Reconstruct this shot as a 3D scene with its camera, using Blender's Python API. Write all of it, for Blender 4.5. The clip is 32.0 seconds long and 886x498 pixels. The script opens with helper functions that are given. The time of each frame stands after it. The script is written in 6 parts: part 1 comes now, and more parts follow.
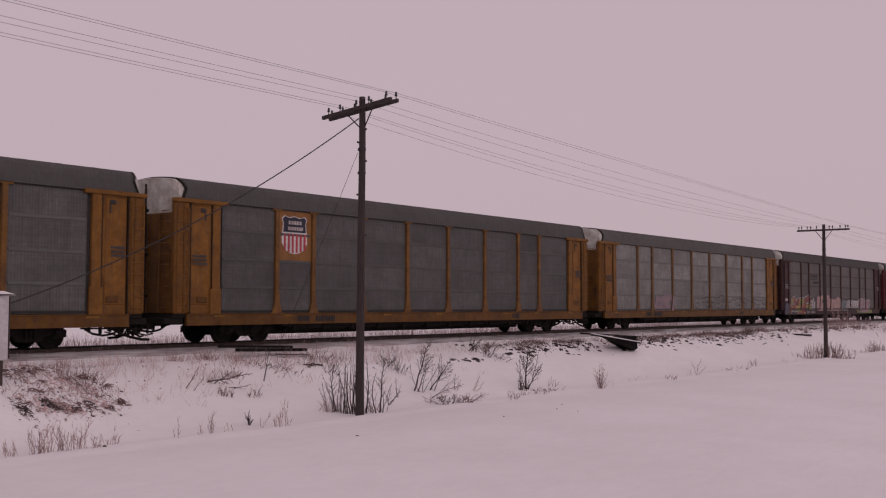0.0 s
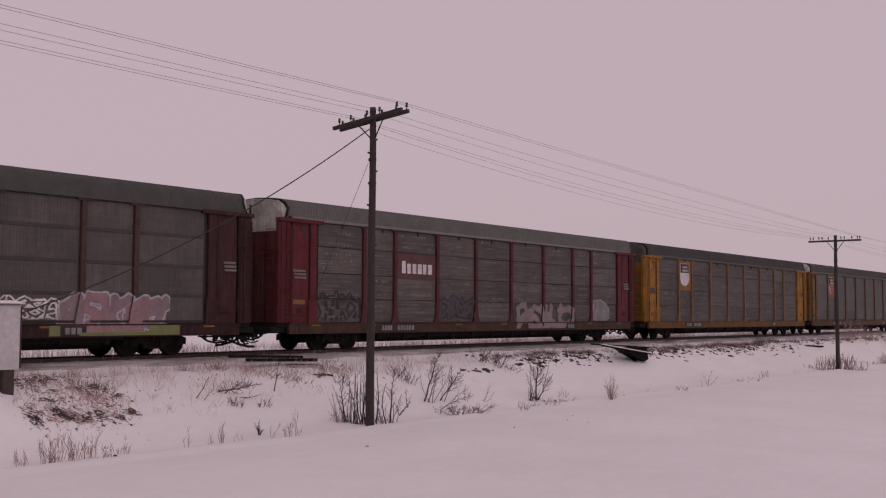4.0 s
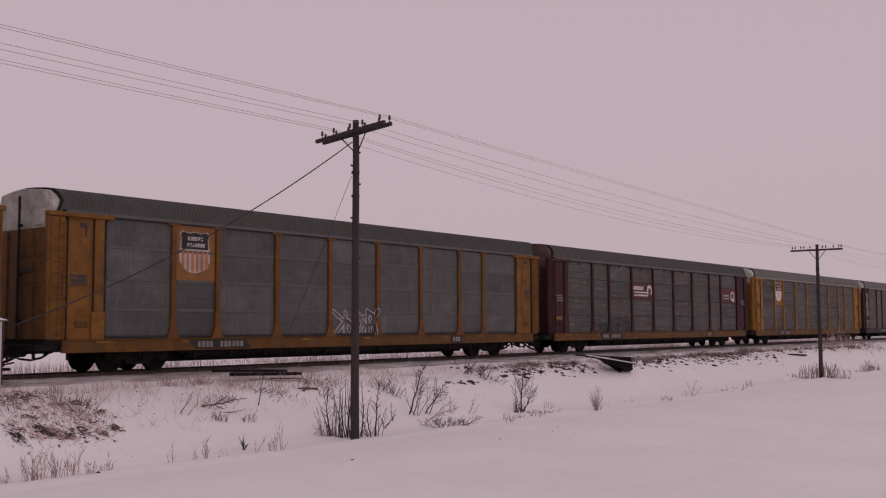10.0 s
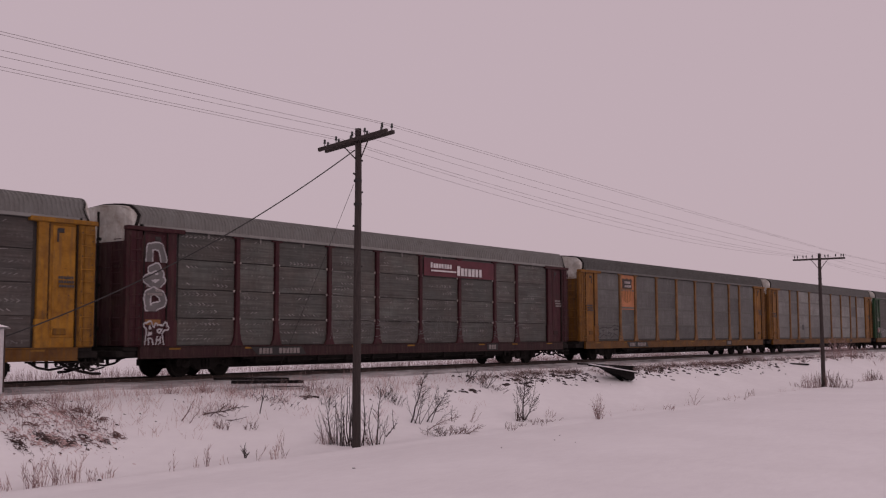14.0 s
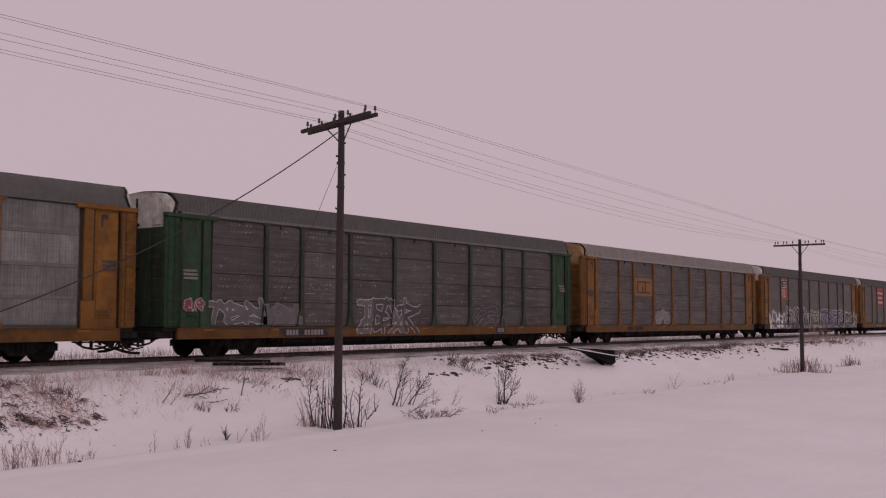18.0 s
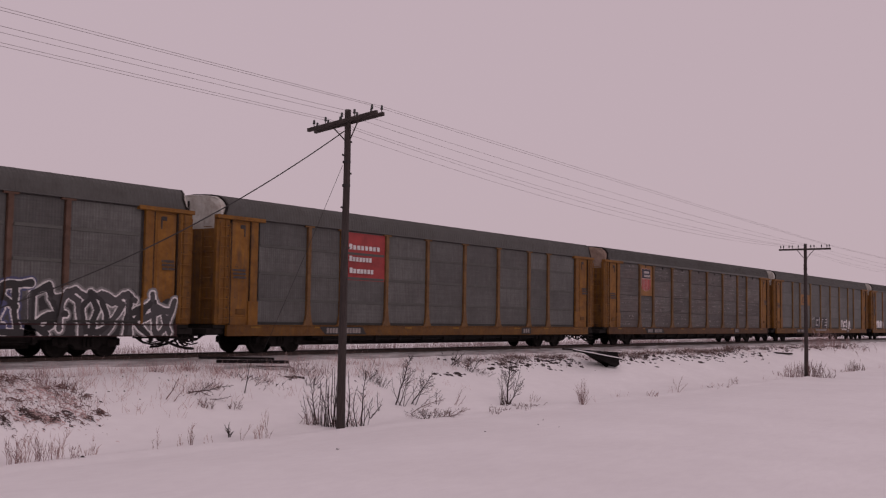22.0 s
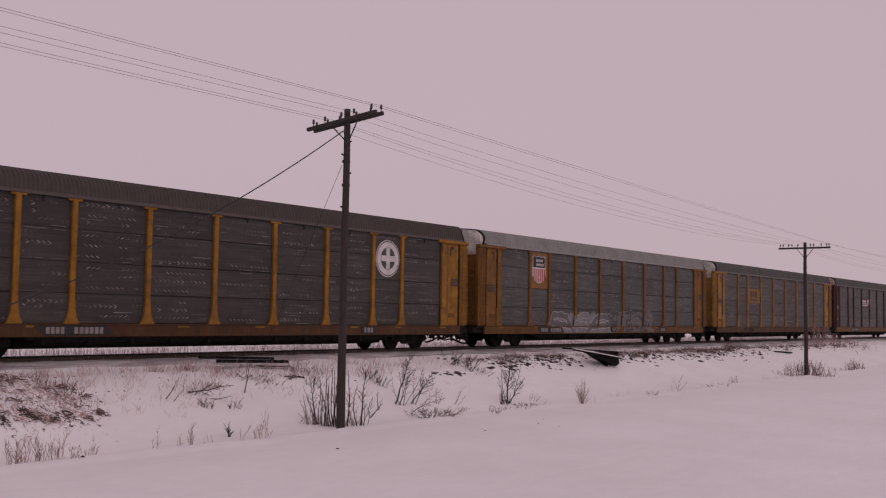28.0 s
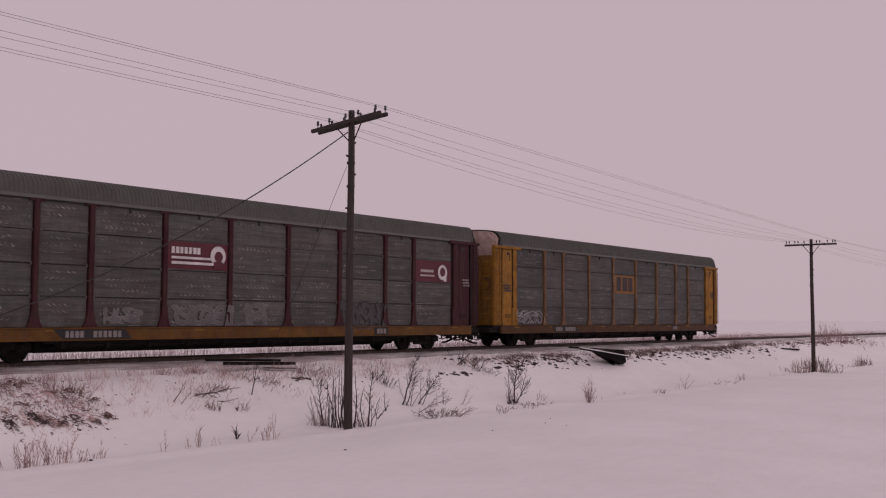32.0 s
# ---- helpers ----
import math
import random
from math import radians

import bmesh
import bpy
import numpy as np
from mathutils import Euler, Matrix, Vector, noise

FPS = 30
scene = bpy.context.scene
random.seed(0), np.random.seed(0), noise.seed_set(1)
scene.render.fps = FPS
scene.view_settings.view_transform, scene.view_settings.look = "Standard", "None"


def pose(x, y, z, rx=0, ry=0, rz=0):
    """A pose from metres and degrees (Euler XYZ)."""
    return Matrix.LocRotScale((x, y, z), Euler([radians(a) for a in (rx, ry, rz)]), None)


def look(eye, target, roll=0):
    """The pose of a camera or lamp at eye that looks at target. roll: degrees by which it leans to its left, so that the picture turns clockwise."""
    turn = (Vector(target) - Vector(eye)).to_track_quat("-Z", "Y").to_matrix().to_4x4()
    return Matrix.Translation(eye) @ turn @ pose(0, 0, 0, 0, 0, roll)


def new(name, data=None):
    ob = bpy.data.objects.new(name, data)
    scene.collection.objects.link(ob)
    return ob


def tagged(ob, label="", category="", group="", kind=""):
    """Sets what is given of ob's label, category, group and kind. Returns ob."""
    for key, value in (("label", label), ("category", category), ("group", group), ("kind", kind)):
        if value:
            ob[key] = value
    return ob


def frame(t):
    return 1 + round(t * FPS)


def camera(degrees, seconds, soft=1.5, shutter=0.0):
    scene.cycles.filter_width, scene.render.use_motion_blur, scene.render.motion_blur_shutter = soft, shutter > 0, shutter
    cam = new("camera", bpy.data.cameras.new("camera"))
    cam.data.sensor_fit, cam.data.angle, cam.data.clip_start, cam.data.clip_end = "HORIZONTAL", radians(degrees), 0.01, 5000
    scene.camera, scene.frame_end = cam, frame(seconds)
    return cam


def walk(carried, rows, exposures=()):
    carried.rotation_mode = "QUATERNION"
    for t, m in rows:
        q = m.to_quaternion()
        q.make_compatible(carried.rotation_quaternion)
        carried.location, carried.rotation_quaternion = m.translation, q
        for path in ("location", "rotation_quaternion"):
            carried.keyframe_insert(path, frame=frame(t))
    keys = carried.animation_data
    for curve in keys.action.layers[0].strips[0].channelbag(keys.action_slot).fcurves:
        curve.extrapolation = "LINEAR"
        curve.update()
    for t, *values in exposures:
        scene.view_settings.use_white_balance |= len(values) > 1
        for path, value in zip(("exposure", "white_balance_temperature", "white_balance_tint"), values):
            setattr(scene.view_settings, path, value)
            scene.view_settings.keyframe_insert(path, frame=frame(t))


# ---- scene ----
# X runs along the railway, Y across it, Z is height over the rail head.
EYE = Vector((0.0, 0.0, 1.363))
cam = camera(45.79, 32.0, soft=1.2, shutter=0.06)
# seconds, heading from +Y towards +X, pitch, lean
PATH = [
    (0.0, 52.703, 3.057, 0.121), (0.5, 52.425, 3.277, 0.170), (1.0, 52.306, 3.527, 0.415), (1.5, 52.247, 3.730, 0.741),
    (2.0, 51.905, 3.721, 0.756), (2.5, 51.890, 3.531, 0.470), (3.0, 51.938, 3.429, 0.452), (3.5, 52.214, 3.535, 0.379),
    (4.0, 52.137, 3.620, 0.236), (4.5, 52.084, 3.839, 0.355), (6.5, 52.295, 3.939, 0.796), (7.0, 52.720, 3.799, 0.445),
    (7.5, 52.832, 3.924, 0.067), (8.0, 52.840, 4.241, -0.000), (8.5, 52.806, 4.325, -0.073), (9.0, 52.800, 4.325, -0.108),
    (9.5, 52.910, 4.292, -0.185), (10.0, 53.020, 4.287, -0.300), (10.5, 53.140, 4.272, -0.236), (11.0, 53.355, 4.289, -0.308),
    (11.5, 53.331, 4.271, -0.190), (12.0, 53.092, 4.278, -0.167), (12.5, 52.783, 4.394, -0.142), (13.0, 52.739, 4.816, -0.175),
    (13.5, 52.768, 4.945, -0.155), (14.0, 52.909, 4.740, -0.163), (14.5, 53.167, 4.470, -0.150), (16.5, 53.565, 3.811, 0.216),
    (17.0, 53.653, 3.651, 0.269), (17.5, 53.826, 3.727, 0.136), (18.0, 53.865, 3.829, 0.177), (18.5, 53.779, 4.004, 0.177),
    (19.0, 53.675, 3.993, 0.471), (19.5, 53.836, 3.944, 0.450), (20.0, 53.890, 4.073, 0.398), (20.5, 53.772, 4.041, 0.459),
    (21.0, 53.693, 3.928, 0.396), (21.5, 53.576, 3.883, 0.662), (22.0, 53.595, 3.828, 0.879), (22.5, 53.602, 3.647, 0.953),
    (23.0, 53.522, 3.551, 1.074), (23.5, 53.575, 3.500, 1.181), (24.0, 53.448, 3.668, 1.228), (24.5, 53.394, 3.824, 1.072),
    (25.0, 53.433, 3.866, 1.095), (25.5, 53.402, 3.982, 0.901), (26.0, 53.462, 4.010, 0.958), (26.5, 53.553, 3.761, 0.726),
    (28.5, 53.616, 3.803, 0.800), (29.0, 53.261, 3.773, 0.869), (29.5, 53.269, 3.463, 0.953), (30.0, 53.256, 3.260, 0.883),
    (30.5, 53.246, 3.199, 0.546), (31.0, 53.566, 3.496, 0.319), (31.5, 53.600, 3.667, 0.209), (32.0, 53.311, 3.806, 0.221),
]


def aim(yaw, pitch, roll):
    y, p = radians(yaw), radians(pitch)
    return look(EYE, EYE + Vector((math.sin(y) * math.cos(p), math.cos(y) * math.cos(p), math.sin(p))), roll)


walk(cam, [(t, aim(y, p, r)) for t, y, p, r in PATH], [(0.0, 0.0, 6780, 31.5), (32.0, 0.0, 6780, 31.5)])

# ---- sky and light: flat winter overcast ----
world = bpy.data.worlds.new("overcast_sky")
scene.world = world
world.use_nodes = True
wn = world.node_tree
wn.nodes.clear()
sky = wn.nodes.new("ShaderNodeTexSky")
sky.sky_type, sky.sun_disc = "NISHITA", False
sky.sun_elevation, sky.sun_rotation = radians(32), radians(200)
sky.dust_density, sky.altitude = 6.0, 300
cloud = wn.nodes.new("ShaderNodeRGB")
cloud.outputs[0].default_value = (4.75, 4.30, 4.40, 1)
mix = wn.nodes.new("ShaderNodeMixRGB")
mix.inputs[0].default_value = 0.96
bg = wn.nodes.new("ShaderNodeBackground")
bg.inputs[1].default_value = 0.1
out = wn.nodes.new("ShaderNodeOutputWorld")
wn.links.new(sky.outputs[0], mix.inputs[1])
wn.links.new(cloud.outputs[0], mix.inputs[2])
wn.links.new(mix.outputs[0], bg.inputs[0])
wn.links.new(bg.outputs[0], out.inputs[0])
sun = new("sun", bpy.data.lights.new("sun", "SUN"))
sun.data.energy, sun.data.angle, sun.data.color = 0.3, radians(60), (1.0, 0.97, 0.93)
sun.matrix_basis = look((-20, -60, 60), (30, 25, 0))

# ---- materials ----


def nodes_of(name):
    m = bpy.data.materials.new(name)
    m.use_nodes = True
    nt = m.node_tree
    b = nt.nodes["Principled BSDF"]
    return m, nt, b


def own_coord(nt):
    """Object coordinates shifted by a chance amount for each object, so that repeats wear differently."""
    tc = nt.nodes.new("ShaderNodeTexCoord")
    oi = nt.nodes.new("ShaderNodeObjectInfo")
    add = nt.nodes.new("ShaderNodeVectorMath")
    add.operation = "MULTIPLY_ADD"
    comb = nt.nodes.new("ShaderNodeCombineXYZ")
    for k in range(3):
        nt.links.new(oi.outputs["Random"], comb.inputs[k])
    nt.links.new(comb.outputs[0], add.inputs[0])
    add.inputs[1].default_value = (173.0, 91.0, 57.0)
    nt.links.new(tc.outputs["Object"], add.inputs[2])
    return add.outputs[0]


def noise_node(nt, scale, detail=4, coord="Object", stretch=None, rough=0.6):
    n = nt.nodes.new("ShaderNodeTexNoise")
    n.inputs["Scale"].default_value, n.inputs["Detail"].default_value, n.inputs["Roughness"].default_value = scale, detail, rough
    src = own_coord(nt)
    if stretch:
        mp = nt.nodes.new("ShaderNodeMapping")
        mp.inputs["Scale"].default_value = stretch
        nt.links.new(src, mp.inputs[0])
        src = mp.outputs[0]
    nt.links.new(src, n.inputs["Vector"])
    return n


def ramp(nt, src, lo, hi, c0=(0, 0, 0, 1), c1=(1, 1, 1, 1)):
    r = nt.nodes.new("ShaderNodeValToRGB")
    r.color_ramp.elements[0].position, r.color_ramp.elements[1].position = lo, hi
    r.color_ramp.elements[0].color, r.color_ramp.elements[1].color = c0, c1
    nt.links.new(src, r.inputs[0])
    return r.outputs[0]


def blend(nt, kind, fac, a, b):
    m = nt.nodes.new("ShaderNodeMixRGB")
    m.blend_type = kind
    for sock, v in ((m.inputs[0], fac), (m.inputs[1], a), (m.inputs[2], b)):
        if hasattr(v, "is_output"):
            nt.links.new(v, sock)
        else:
            sock.default_value = v
    return m.outputs[0]


def bump(nt, b, src, strength, dist):
    n = nt.nodes.new("ShaderNodeBump")
    n.inputs["Strength"].default_value, n.inputs["Distance"].default_value = strength, dist
    nt.links.new(src, n.inputs["Height"])
    nt.links.new(n.outputs[0], b.inputs["Normal"])


def rgba(c):
    return (c[0], c[1], c[2], 1)


def simple(name, color, rough=0.7, metal=0.0, scale=6.0, amount=0.35, bump_d=0.0, stretch=None, second=None):
    """A surface with two scales of variation round one base colour."""
    m, nt, b = nodes_of(name)
    n1 = noise_node(nt, scale, 5, stretch=stretch)
    n2 = noise_node(nt, scale * 7, 3)
    lo = tuple(v * (1 - amount) for v in color)
    hi = second or tuple(min(1, v * (1 + amount)) for v in color)
    c = ramp(nt, n1.outputs[0], 0.3, 0.7, rgba(lo), rgba(hi))
    c = blend(nt, "MULTIPLY", 0.5, c, ramp(nt, n2.outputs[0], 0.3, 0.7, (0.7, 0.7, 0.7, 1), (1.15, 1.15, 1.15, 1)))
    nt.links.new(c, b.inputs["Base Color"])
    b.inputs["Roughness"].default_value, b.inputs["Metallic"].default_value = rough, metal
    if bump_d:
        bump(nt, b, n2.outputs[0], 0.6, bump_d)
    return m


def paint(name, grime=0.5, grime_color=(0.075, 0.05, 0.038), rough=0.6, even=0.0):
    """Weathered paint in the colour of its object, with run-down streaks, road film and rust specks."""
    m, nt, b = nodes_of(name)
    oi = nt.nodes.new("ShaderNodeObjectInfo")
    streak = noise_node(nt, 3.0, 6, stretch=(3.2, 3.2, 0.28), rough=0.7)
    cloudy = noise_node(nt, 0.9, 4)
    specks = noise_node(nt, 14, 3, rough=0.7)
    c = blend(nt, "MULTIPLY", 0.8 - even, oi.outputs["Color"], ramp(nt, cloudy.outputs[0], 0.3, 0.7, (0.68, 0.66, 0.64, 1), (1.12, 1.12, 1.12, 1)))
    patchy = noise_node(nt, 2.3, 6, rough=0.75)
    c = blend(nt, "MULTIPLY", 0.85 - even, c, ramp(nt, patchy.outputs[0], 0.34, 0.62, (0.62, 0.54, 0.48, 1), (1.10, 1.12, 1.10, 1)))
    s = ramp(nt, streak.outputs[0], 0.46, 0.8)
    f = nt.nodes.new("ShaderNodeMath")
    f.operation = "MULTIPLY"
    f.inputs[1].default_value = grime
    nt.links.new(s, f.inputs[0])
    c = blend(nt, "MIX", f.outputs[0], c, rgba(grime_color))
    soot = noise_node(nt, 1.25, 6, rough=0.72)
    dark = 0.75 * grime
    c = blend(nt, "MIX", ramp(nt, soot.outputs[0], 0.55, 0.72, (0, 0, 0, 1), (dark, dark, dark, 1)), c, (0.030, 0.022, 0.019, 1))
    c = blend(nt, "MIX", ramp(nt, specks.outputs[0], 0.7, 0.78), c, (0.06, 0.03, 0.02, 1))
    nt.links.new(c, b.inputs["Base Color"])
    b.inputs["Roughness"].default_value = rough
    b.inputs["Specular IOR Level"].default_value = 0.22
    bump(nt, b, streak.outputs[0], 0.25, 0.004)
    return m


def rib_panel(name, pitch, punched):
    """Galvanised side sheet in the colour of its object: fine ribs (upright on the smooth kind, level on the punched), stains and rows of paler scuffed holes."""
    m, nt, b = nodes_of(name)
    oi = nt.nodes.new("ShaderNodeObjectInfo")
    tc = nt.nodes.new("ShaderNodeTexCoord")
    wave = nt.nodes.new("ShaderNodeTexWave")
    wave.wave_type, wave.bands_direction = "BANDS", "Z" if punched else "X"
    wave.inputs["Scale"].default_value, wave.inputs["Distortion"].default_value = 0.314 / pitch, 0.7
    wave.inputs["Detail"].default_value = 2
    nt.links.new(tc.outputs["Object"], wave.inputs["Vector"])
    streak = noise_node(nt, 2.2, 6, stretch=(4.0, 4.0, 0.35), rough=0.72)
    scrape = noise_node(nt, 2.6, 6, stretch=(0.35, 1.0, 7.0), rough=0.7)
    cloudy = noise_node(nt, 0.9, 5, coord="Object")
    blot = noise_node(nt, 5.0, 5, rough=0.7)
    rnd = ramp(nt, oi.outputs["Random"], 0.0, 1.0, (0.84, 0.84, 0.84, 1), (1.14, 1.14, 1.14, 1))
    c = blend(nt, "MULTIPLY", 1.0, oi.outputs["Color"], rnd)
    lo, hi = (0.93, 1.03) if punched else (0.84, 1.08)
    c = blend(nt, "MULTIPLY", 1.0, c, ramp(nt, wave.outputs[0], 0.0, 1.0, (lo, lo, lo, 1), (hi, hi, hi, 1)))
    c = blend(nt, "MULTIPLY", 0.9, c, ramp(nt, cloudy.outputs[0], 0.3, 0.7, (0.66, 0.65, 0.64, 1), (1.2, 1.2, 1.2, 1)))
    c = blend(nt, "MULTIPLY", 0.7, c, ramp(nt, blot.outputs[0], 0.3, 0.7, (0.72, 0.70, 0.70, 1), (1.2, 1.2, 1.2, 1)))
    c = blend(nt, "MIX", ramp(nt, streak.outputs[0], 0.48, 0.80, (0, 0, 0, 1), (0.75, 0.75, 0.75, 1)), c, (0.044, 0.033, 0.029, 1))
    c = blend(nt, "MIX", ramp(nt, scrape.outputs[0], 0.60, 0.78, (0, 0, 0, 1), (0.42, 0.42, 0.42, 1) if punched else (0.16, 0.16, 0.16, 1)), c, (0.22, 0.21, 0.205, 1))
    if not punched:
        plaid = noise_node(nt, 1.0, 3, stretch=(26.0, 1.0, 0.5), rough=0.7)
        level = noise_node(nt, 1.0, 3, stretch=(0.3, 1.0, 22.0), rough=0.7)
        c = blend(nt, "MULTIPLY", 0.65, c, ramp(nt, plaid.outputs[0], 0.34, 0.66, (0.78, 0.77, 0.77, 1), (1.22, 1.22, 1.23, 1)))
        c = blend(nt, "MULTIPLY", 0.7, c, ramp(nt, level.outputs[0], 0.34, 0.66, (0.82, 0.80, 0.80, 1), (1.18, 1.18, 1.19, 1)))
    if punched:
        dim = noise_node(nt, 1.0, 4, stretch=(0.5, 1.0, 9.0), rough=0.7)
        c = blend(nt, "MULTIPLY", 1.0, c, ramp(nt, dim.outputs[0], 0.34, 0.66, (0.62, 0.60, 0.59, 1), (1.28, 1.27, 1.27, 1)))
        brown = noise_node(nt, 0.6, 5, stretch=(1.0, 1.0, 1.6))
        c = blend(nt, "MULTIPLY", 0.8, c, ramp(nt, brown.outputs[0], 0.35, 0.65, (0.92, 0.76, 0.72, 1), (0.98, 1.05, 1.05, 1)))
        rows_ = nt.nodes.new("ShaderNodeTexBrick")
        rows_.inputs["Scale"].default_value = 1.0
        rows_.inputs["Brick Width"].default_value, rows_.inputs["Row Height"].default_value = 0.16, 0.20
        rows_.inputs["Mortar Size"].default_value, rows_.inputs["Mortar Smooth"].default_value = 0.062, 0.35
        rows_.inputs["Color1"].default_value = rows_.inputs["Color2"].default_value = (1, 1, 1, 1)
        rows_.inputs["Mortar"].default_value = (0, 0, 0, 1)
        mp = nt.nodes.new("ShaderNodeMapping")
        mp.inputs["Rotation"].default_value = (radians(90), 0, 0)
        nt.links.new(tc.outputs["Object"], mp.inputs[0])
        nt.links.new(mp.outputs[0], rows_.inputs["Vector"])
        patch = noise_node(nt, 1.1, 3, stretch=(1.0, 1.0, 4.5))
        tear = noise_node(nt, 17, 3, rough=0.7)
        k = blend(nt, "MULTIPLY", 1.0, rows_.outputs[0], ramp(nt, patch.outputs[0], 0.54, 0.66, (0, 0, 0, 1), (1, 1, 1, 1)))
        k = blend(nt, "MULTIPLY", 1.0, k, ramp(nt, tear.outputs[0], 0.46, 0.66, (0, 0, 0, 1), (0.6, 0.6, 0.6, 1)))
        c = blend(nt, "MIX", k, c, (0.30, 0.285, 0.28, 1))
    nt.links.new(c, b.inputs["Base Color"])
    b.inputs["Roughness"].default_value, b.inputs["Metallic"].default_value = 0.6, 0.0
    bump(nt, b, wave.outputs[0], 0.3, 0.008 if punched else 0.006)
    return m




def slot_material():
    """Pale tones that paint the highlights on the punched slots, and the rubs, each one dulled differently."""
    m, nt, b = nodes_of("slot_highlight_and_rub")
    isle = nt.nodes.new("ShaderNodeNewGeometry")
    wear = noise_node(nt, 1.3, 4)
    c = ramp(nt, isle.outputs["Random Per Island"], 0.0, 1.0, (0.085, 0.079, 0.077, 1), (0.30, 0.284, 0.276, 1))
    c = blend(nt, "MIX", ramp(nt, wear.outputs[0], 0.36, 0.56, (0.8, 0.8, 0.8, 1), (0, 0, 0, 1)), c, (0.075, 0.068, 0.065, 1))
    nt.links.new(c, b.inputs["Base Color"])
    b.inputs["Roughness"].default_value = 0.6
    return m


M_SLOT = slot_material()
M_PAINT = paint("weathered_car_paint", 0.75)
# Heavy soot, darkened further to paint in the shade between coupled cars.
M_SOOT_SHADE = paint("soot_and_shade_paint", 1.2)
M_CLEAN = paint("decal_paint", 0.18)
M_SHEET = rib_panel("ribbed_sheet", 0.105, False)
M_PUNCH = rib_panel("punched_sheet", 0.10, True)
M_ROOF = paint("roof_paint", 0.22, (0.06, 0.055, 0.05), even=0.5)
M_CAP = paint("end_cap_paint", 0.4, (0.12, 0.10, 0.09))
M_UNDER = simple("underframe_grime", (0.016, 0.0135, 0.0125), 0.9, 0.0, 5, 0.4, 0.006)
M_UNDER.node_tree.nodes["Principled BSDF"].inputs["Specular IOR Level"].default_value = 0.15
M_STEEL = simple("worn_wheel_steel", (0.013, 0.011, 0.010), 0.85, 0.0, 8, 0.3)
M_STEEL.node_tree.nodes["Principled BSDF"].inputs["Specular IOR Level"].default_value = 0.15
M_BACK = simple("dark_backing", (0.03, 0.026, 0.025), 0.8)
M_RAIL = simple("rail_steel", (0.06, 0.04, 0.033), 0.55, 0.4, 4, 0.3)
M_BALLAST = simple("snowy_ballast", (0.55, 0.53, 0.535), 0.95, 0, 1.6, 0.6, 0.03, second=(0.82, 0.81, 0.815))
M_SHOULDER = simple("dusted_gravel", (0.30, 0.275, 0.27), 0.95, 0, 1.1, 0.45, 0.02, stretch=(0.5, 1.6, 1), second=(0.72, 0.705, 0.71))
M_TIE = simple("creosoted_tie", (0.016, 0.012, 0.011), 0.9, 0, 5, 0.4, 0.01)
M_POLE = simple("weathered_pole_wood", (0.038, 0.028, 0.026), 0.9, 0, 9, 0.45, 0.02, stretch=(4, 4, 0.25))
M_ARM = simple("cross_arm_wood", (0.040, 0.030, 0.028), 0.9, 0, 9, 0.4, 0.01)
M_GLASS = simple("insulator_glass", (0.02, 0.025, 0.025), 0.25)
M_WIRE = simple("line_wire", (0.24, 0.22, 0.22), 0.6, 0.3, 1, 0.1)
M_CABLE = simple("black_cable", (0.02, 0.018, 0.018), 0.7)
M_TWIG = simple("bare_twig_bark", (0.038, 0.027, 0.025), 0.9, 0, 12, 0.4)
M_OLD = simple("old_dark_timber", (0.012, 0.010, 0.010), 0.9, 0, 6, 0.4, 0.01)
M_OLD.node_tree.nodes["Principled BSDF"].inputs["Specular IOR Level"].default_value = 0.1
M_DUSTED = simple("snow_dusted_grass", (0.50, 0.36, 0.345), 0.9, 0, 9, 0.45)
M_STALK = simple("grey_brown_stalk", (0.31, 0.215, 0.21), 0.9, 0, 9, 0.45)
M_DARKWEED = simple("dark_sodden_weed", (0.080, 0.052, 0.049), 0.9, 0, 9, 0.45)
M_WEED = simple("dry_weed", (0.165, 0.100, 0.092), 0.9, 0, 9, 0.45)
M_REED = simple("pale_reed", (0.40, 0.28, 0.265), 0.9, 0, 9, 0.4)
M_RUSTY = simple("rusty_weed", (0.17, 0.115, 0.105), 0.9, 0, 9, 0.5)
M_CLOD = simple("frozen_dirt", (0.050, 0.037, 0.036), 0.95, 0, 9, 0.4, 0.01)
M_BOX = simple("cabinet_paint", (0.50, 0.485, 0.49), 0.5, 0.1, 1.2, 0.05)
M_CONC = simple("dark_footing", (0.055, 0.038, 0.034), 0.9, 0, 8, 0.3)


def snow_material():
    m, nt, b = nodes_of("wind_packed_snow")
    big = noise_node(nt, 0.22, 5)
    mid = noise_node(nt, 1.6, 6, stretch=(1.0, 2.4, 1.0))
    fine = noise_node(nt, 22, 4)
    c = ramp(nt, big.outputs[0], 0.3, 0.7, (0.815, 0.805, 0.81, 1), (0.88, 0.875, 0.88, 1))
    c = blend(nt, "MULTIPLY", 0.5, c, ramp(nt, mid.outputs[0], 0.3, 0.75, (0.90, 0.89, 0.90, 1), (1.0, 1.0, 1.0, 1)))
    nt.links.new(c, b.inputs["Base Color"])
    b.inputs["Roughness"].default_value = 0.75
    b.inputs["Specular IOR Level"].default_value = 0.2
    add = blend(nt, "ADD", 0.12, mid.outputs[0], fine.outputs[0])
    bump(nt, b, add, 0.20, 0.10)
    return m


M_SNOW = snow_material()


def flat_paint(name, color):
    return simple(name, color, 0.65, 0, 2.0, 0.22)


